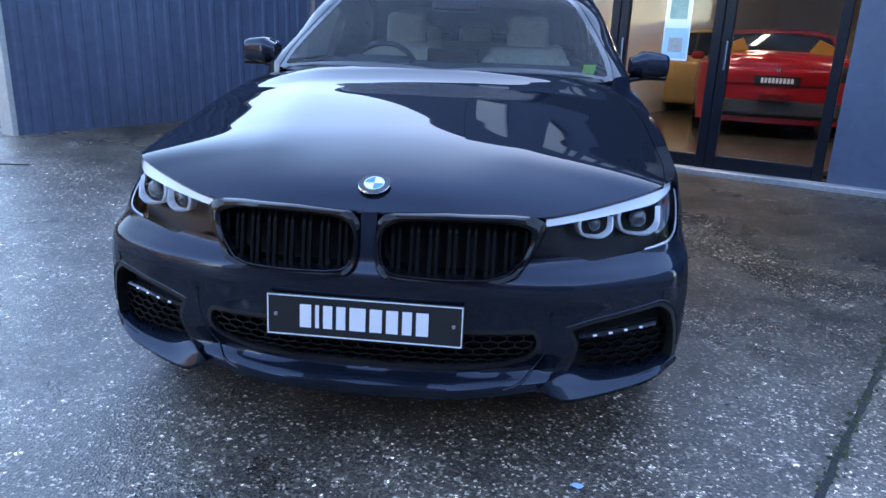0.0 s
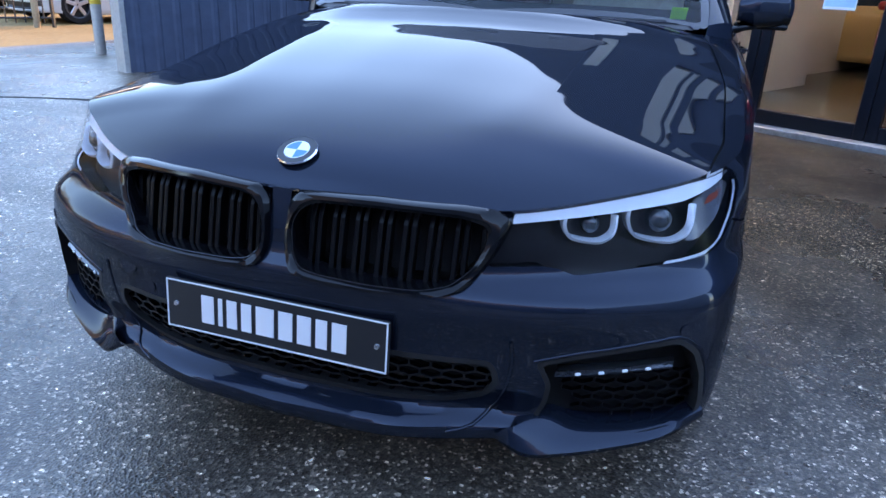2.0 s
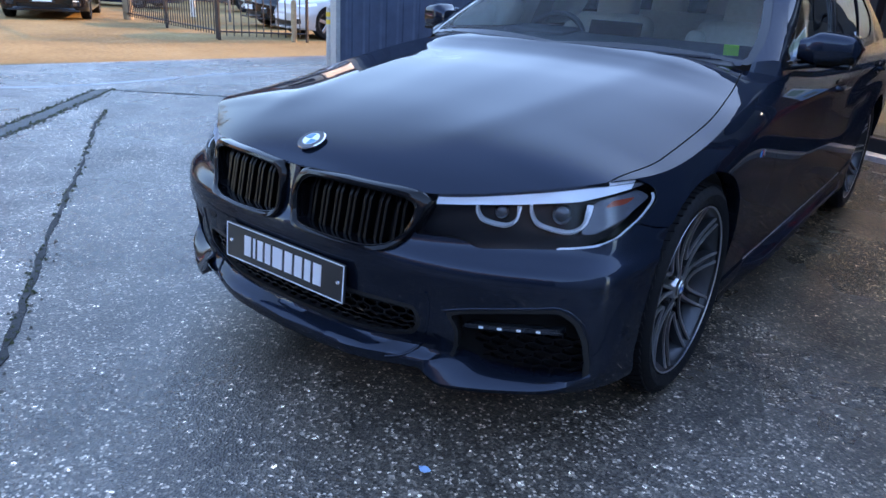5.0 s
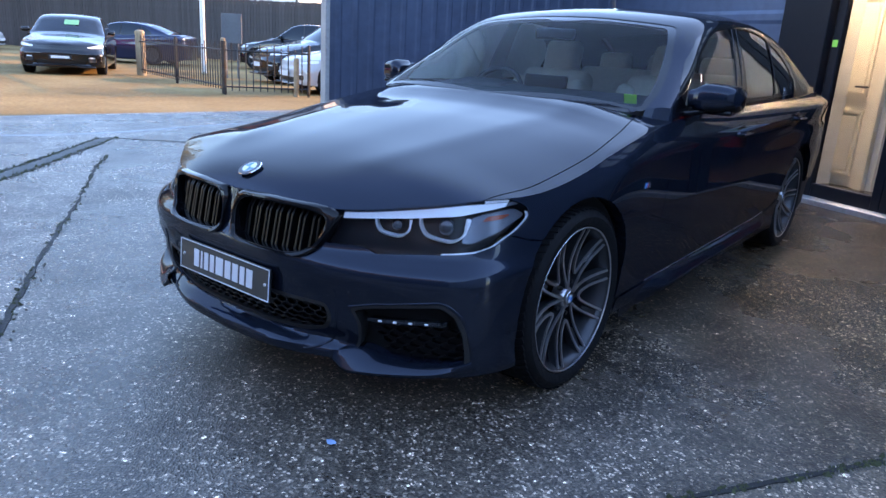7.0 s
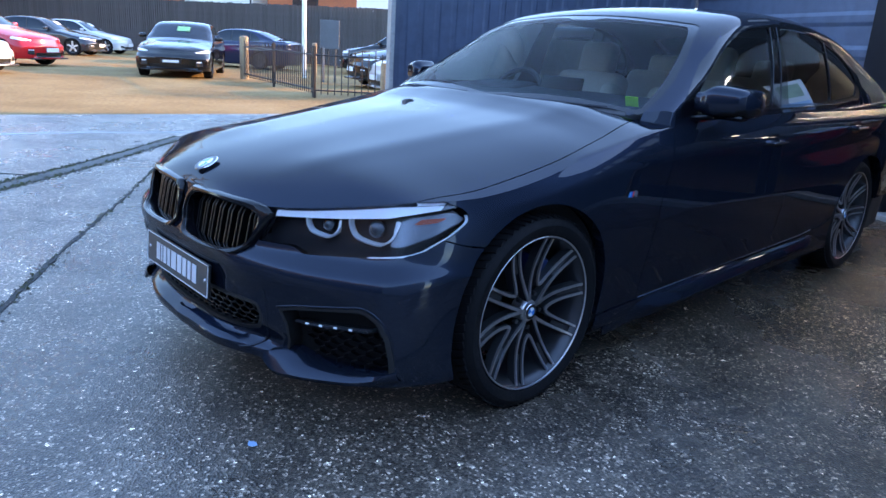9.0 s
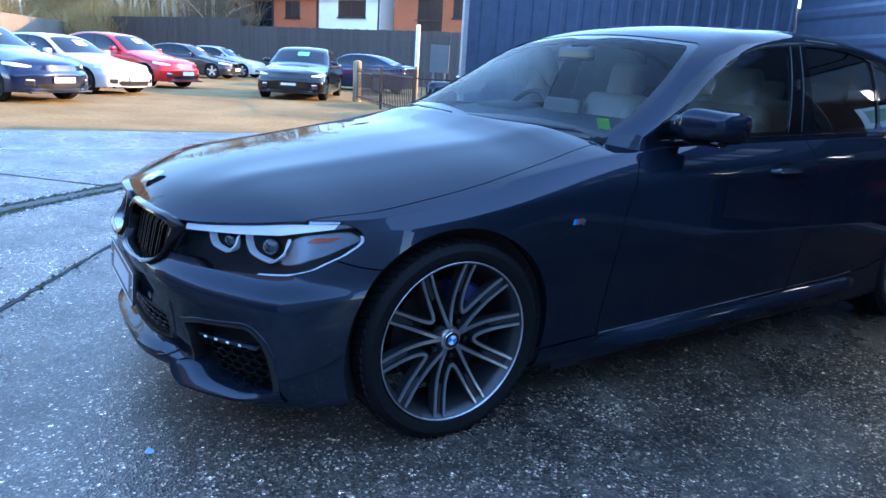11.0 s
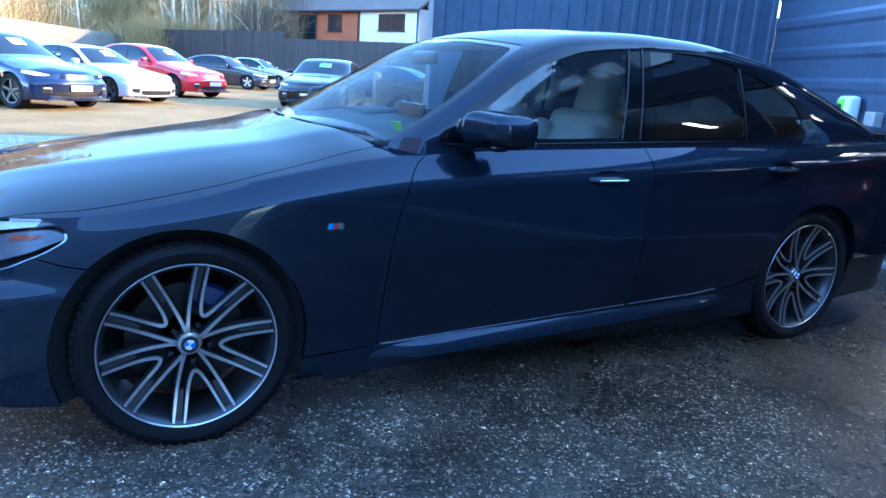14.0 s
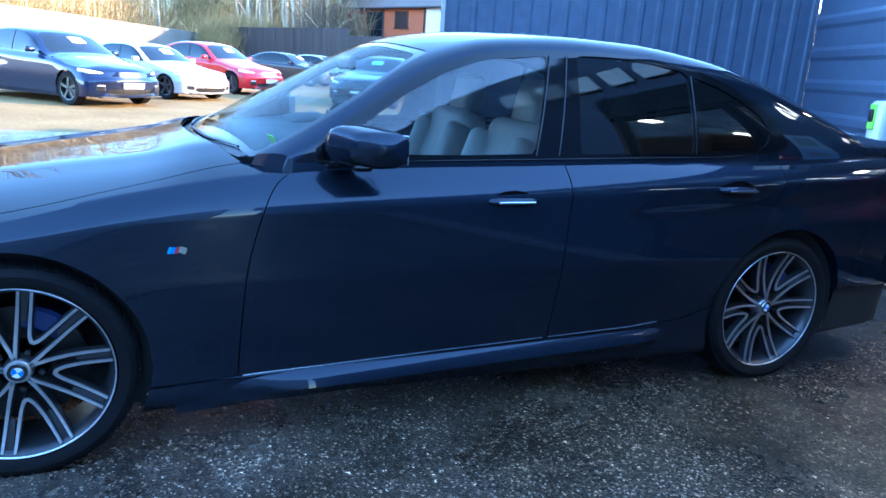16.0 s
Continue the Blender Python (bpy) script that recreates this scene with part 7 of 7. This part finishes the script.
def crumbs(name, runs, count, size, spread, mat, label, seed):
    """Loose grit or moss strewn along the joints."""
    rnd = random.Random(seed)
    v, f = [], []
    for _ in range(count):
        run = rnd.choice(runs)
        k = rnd.randrange(len(run) - 1)
        t = rnd.random()
        x = run[k][0] * (1 - t) + run[k + 1][0] * t + rnd.gauss(0, spread)
        y = run[k][1] * (1 - t) + run[k + 1][1] * t + rnd.gauss(0, spread)
        z, r, turn = ground_z(x, y), size * rnd.uniform(.4, 1.3), rnd.uniform(0, 6.28)
        i = len(v)
        for q in range(4):
            a_ = turn + q * 1.571 + rnd.uniform(-.3, .3)
            v.append((x + r * math.cos(a_) * rnd.uniform(.7, 1.2), y + r * math.sin(a_) * rnd.uniform(.7, 1.2), z))
        v.append((x + rnd.uniform(-.3, .3) * r, y + rnd.uniform(-.3, .3) * r, z + .004 + r * rnd.uniform(.4, .8)))
        f += [(i + q, i + (q + 1) % 4, i + 4) for q in range(4)]
    tagged(mesh_object(name, v, f, mat), label, "debris", kind="stuff")


JOINT_RUNS = ([(.2, -1.95), (-1.02, -1.22), (-1.65, -.86), (-2.9, -.10), (-4.09, .60), (-4.6, .95)], [(1.22, -.82), (1.78, .07), (1.95, .36), (3.6, 2.9)])
DRAIN_RUNS = ([(-2.66, -1.81), (-3.33, -1.23), (-4.24, -.17), (-5.75, 1.42)], [(-2.54, -1.69), (-3.21, -1.11), (-4.12, -.05), (-5.63, 1.54)])
MOSS_GREEN = material("damp_moss", (0.050, 0.056, 0.020), 0.9, vary=0.5, scale=40)
GRIT = material("loose_grit", (0.13, 0.115, 0.095), 0.85, vary=0.5, scale=60)
crumbs("joint_moss", JOINT_RUNS, 420, .011, .012, MOSS_GREEN, "dark damp moss along the slab joints", 21)
crumbs("joint_grit", JOINT_RUNS, 380, .008, .028, GRIT, "loose pale grit beside the slab joints", 22)
crumbs("drain_moss", DRAIN_RUNS, 900, .016, .018, MOSS_GREEN, "moss tufts along the edges of the drain", 23)
crumbs("drain_grit", DRAIN_RUNS, 600, .012, .040, GRIT, "loose grit and broken edge along the drain", 24)
ribbon("painted_line", [(-6.6, -3.5), (-6.56, -.6), (-6.45, .7), (-5.8, 2.55), (-5.4, 3.6)], .11, LINE, "worn white line across the yard", seed=8, wob=.1)
bm = bmesh.new()
rnd_l = random.Random(3)
pts = [(.585 + .020 * math.cos(a_) * rnd_l.uniform(.6, 1.2), -.882 + .014 * math.sin(a_) * rnd_l.uniform(.6, 1.2), .004 + .004 * rnd_l.random()) for a_ in np.linspace(0, 6.28, 9)[:-1]]
bm.faces.new([bm.verts.new(p) for p in pts])
bmesh.ops.solidify(bm, geom=bm.faces[:], thickness=.002)
tagged(part("litter", bm, POSTER_BLUE), "scrap of blue paper on the concrete", "litter")

# ceiling lights added out of view to brighten the showroom and its lobby
GLOW = bpy.data.materials.new("lit_tube")
GLOW.use_nodes = True
GLOW.node_tree.nodes["Principled BSDF"].inputs["Emission Color"].default_value = (1.0, 0.86, 0.68, 1)
GLOW.node_tree.nodes["Principled BSDF"].inputs["Emission Strength"].default_value = 4.4
for a_ in (1.6, 4.2, 6.8):
    for d_ in (2.2, 6.0):
        t_ = tagged(empty("ceiling_light"), "white ceiling light added out of view to brighten the showroom", "ceiling light", group="showroom ceiling lights")
        part("housing", boxed((.16, 1.5, .06), place(front(a_, -d_, 3.47)), .01, 1), WHITE_ENAMEL, t_)
        part("diffuser", boxed((.12, 1.44, .03), place(front(a_, -d_, 3.425)), .005, 1), GLOW, t_)
# unseen lobby light, added to brighten the cream inner door
t_ = tagged(empty("ceiling_light"), "square ceiling light added out of view to brighten the lobby", "ceiling light", group="showroom ceiling lights")
GLOW_LOBBY = bpy.data.materials.new("lit_panel")
GLOW_LOBBY.use_nodes = True
GLOW_LOBBY.node_tree.nodes["Principled BSDF"].inputs["Emission Color"].default_value = (1.0, 0.80, 0.56, 1)
GLOW_LOBBY.node_tree.nodes["Principled BSDF"].inputs["Emission Strength"].default_value = 17.0
part("housing", boxed((1.2, .56, .06), place(front(.15, -.42, 2.67)), .01, 1), WHITE_ENAMEL, t_)
part("diffuser", boxed((1.1, .50, .03), place(front(.15, -.42, 2.625)), .005, 1), GLOW_LOBBY, t_)
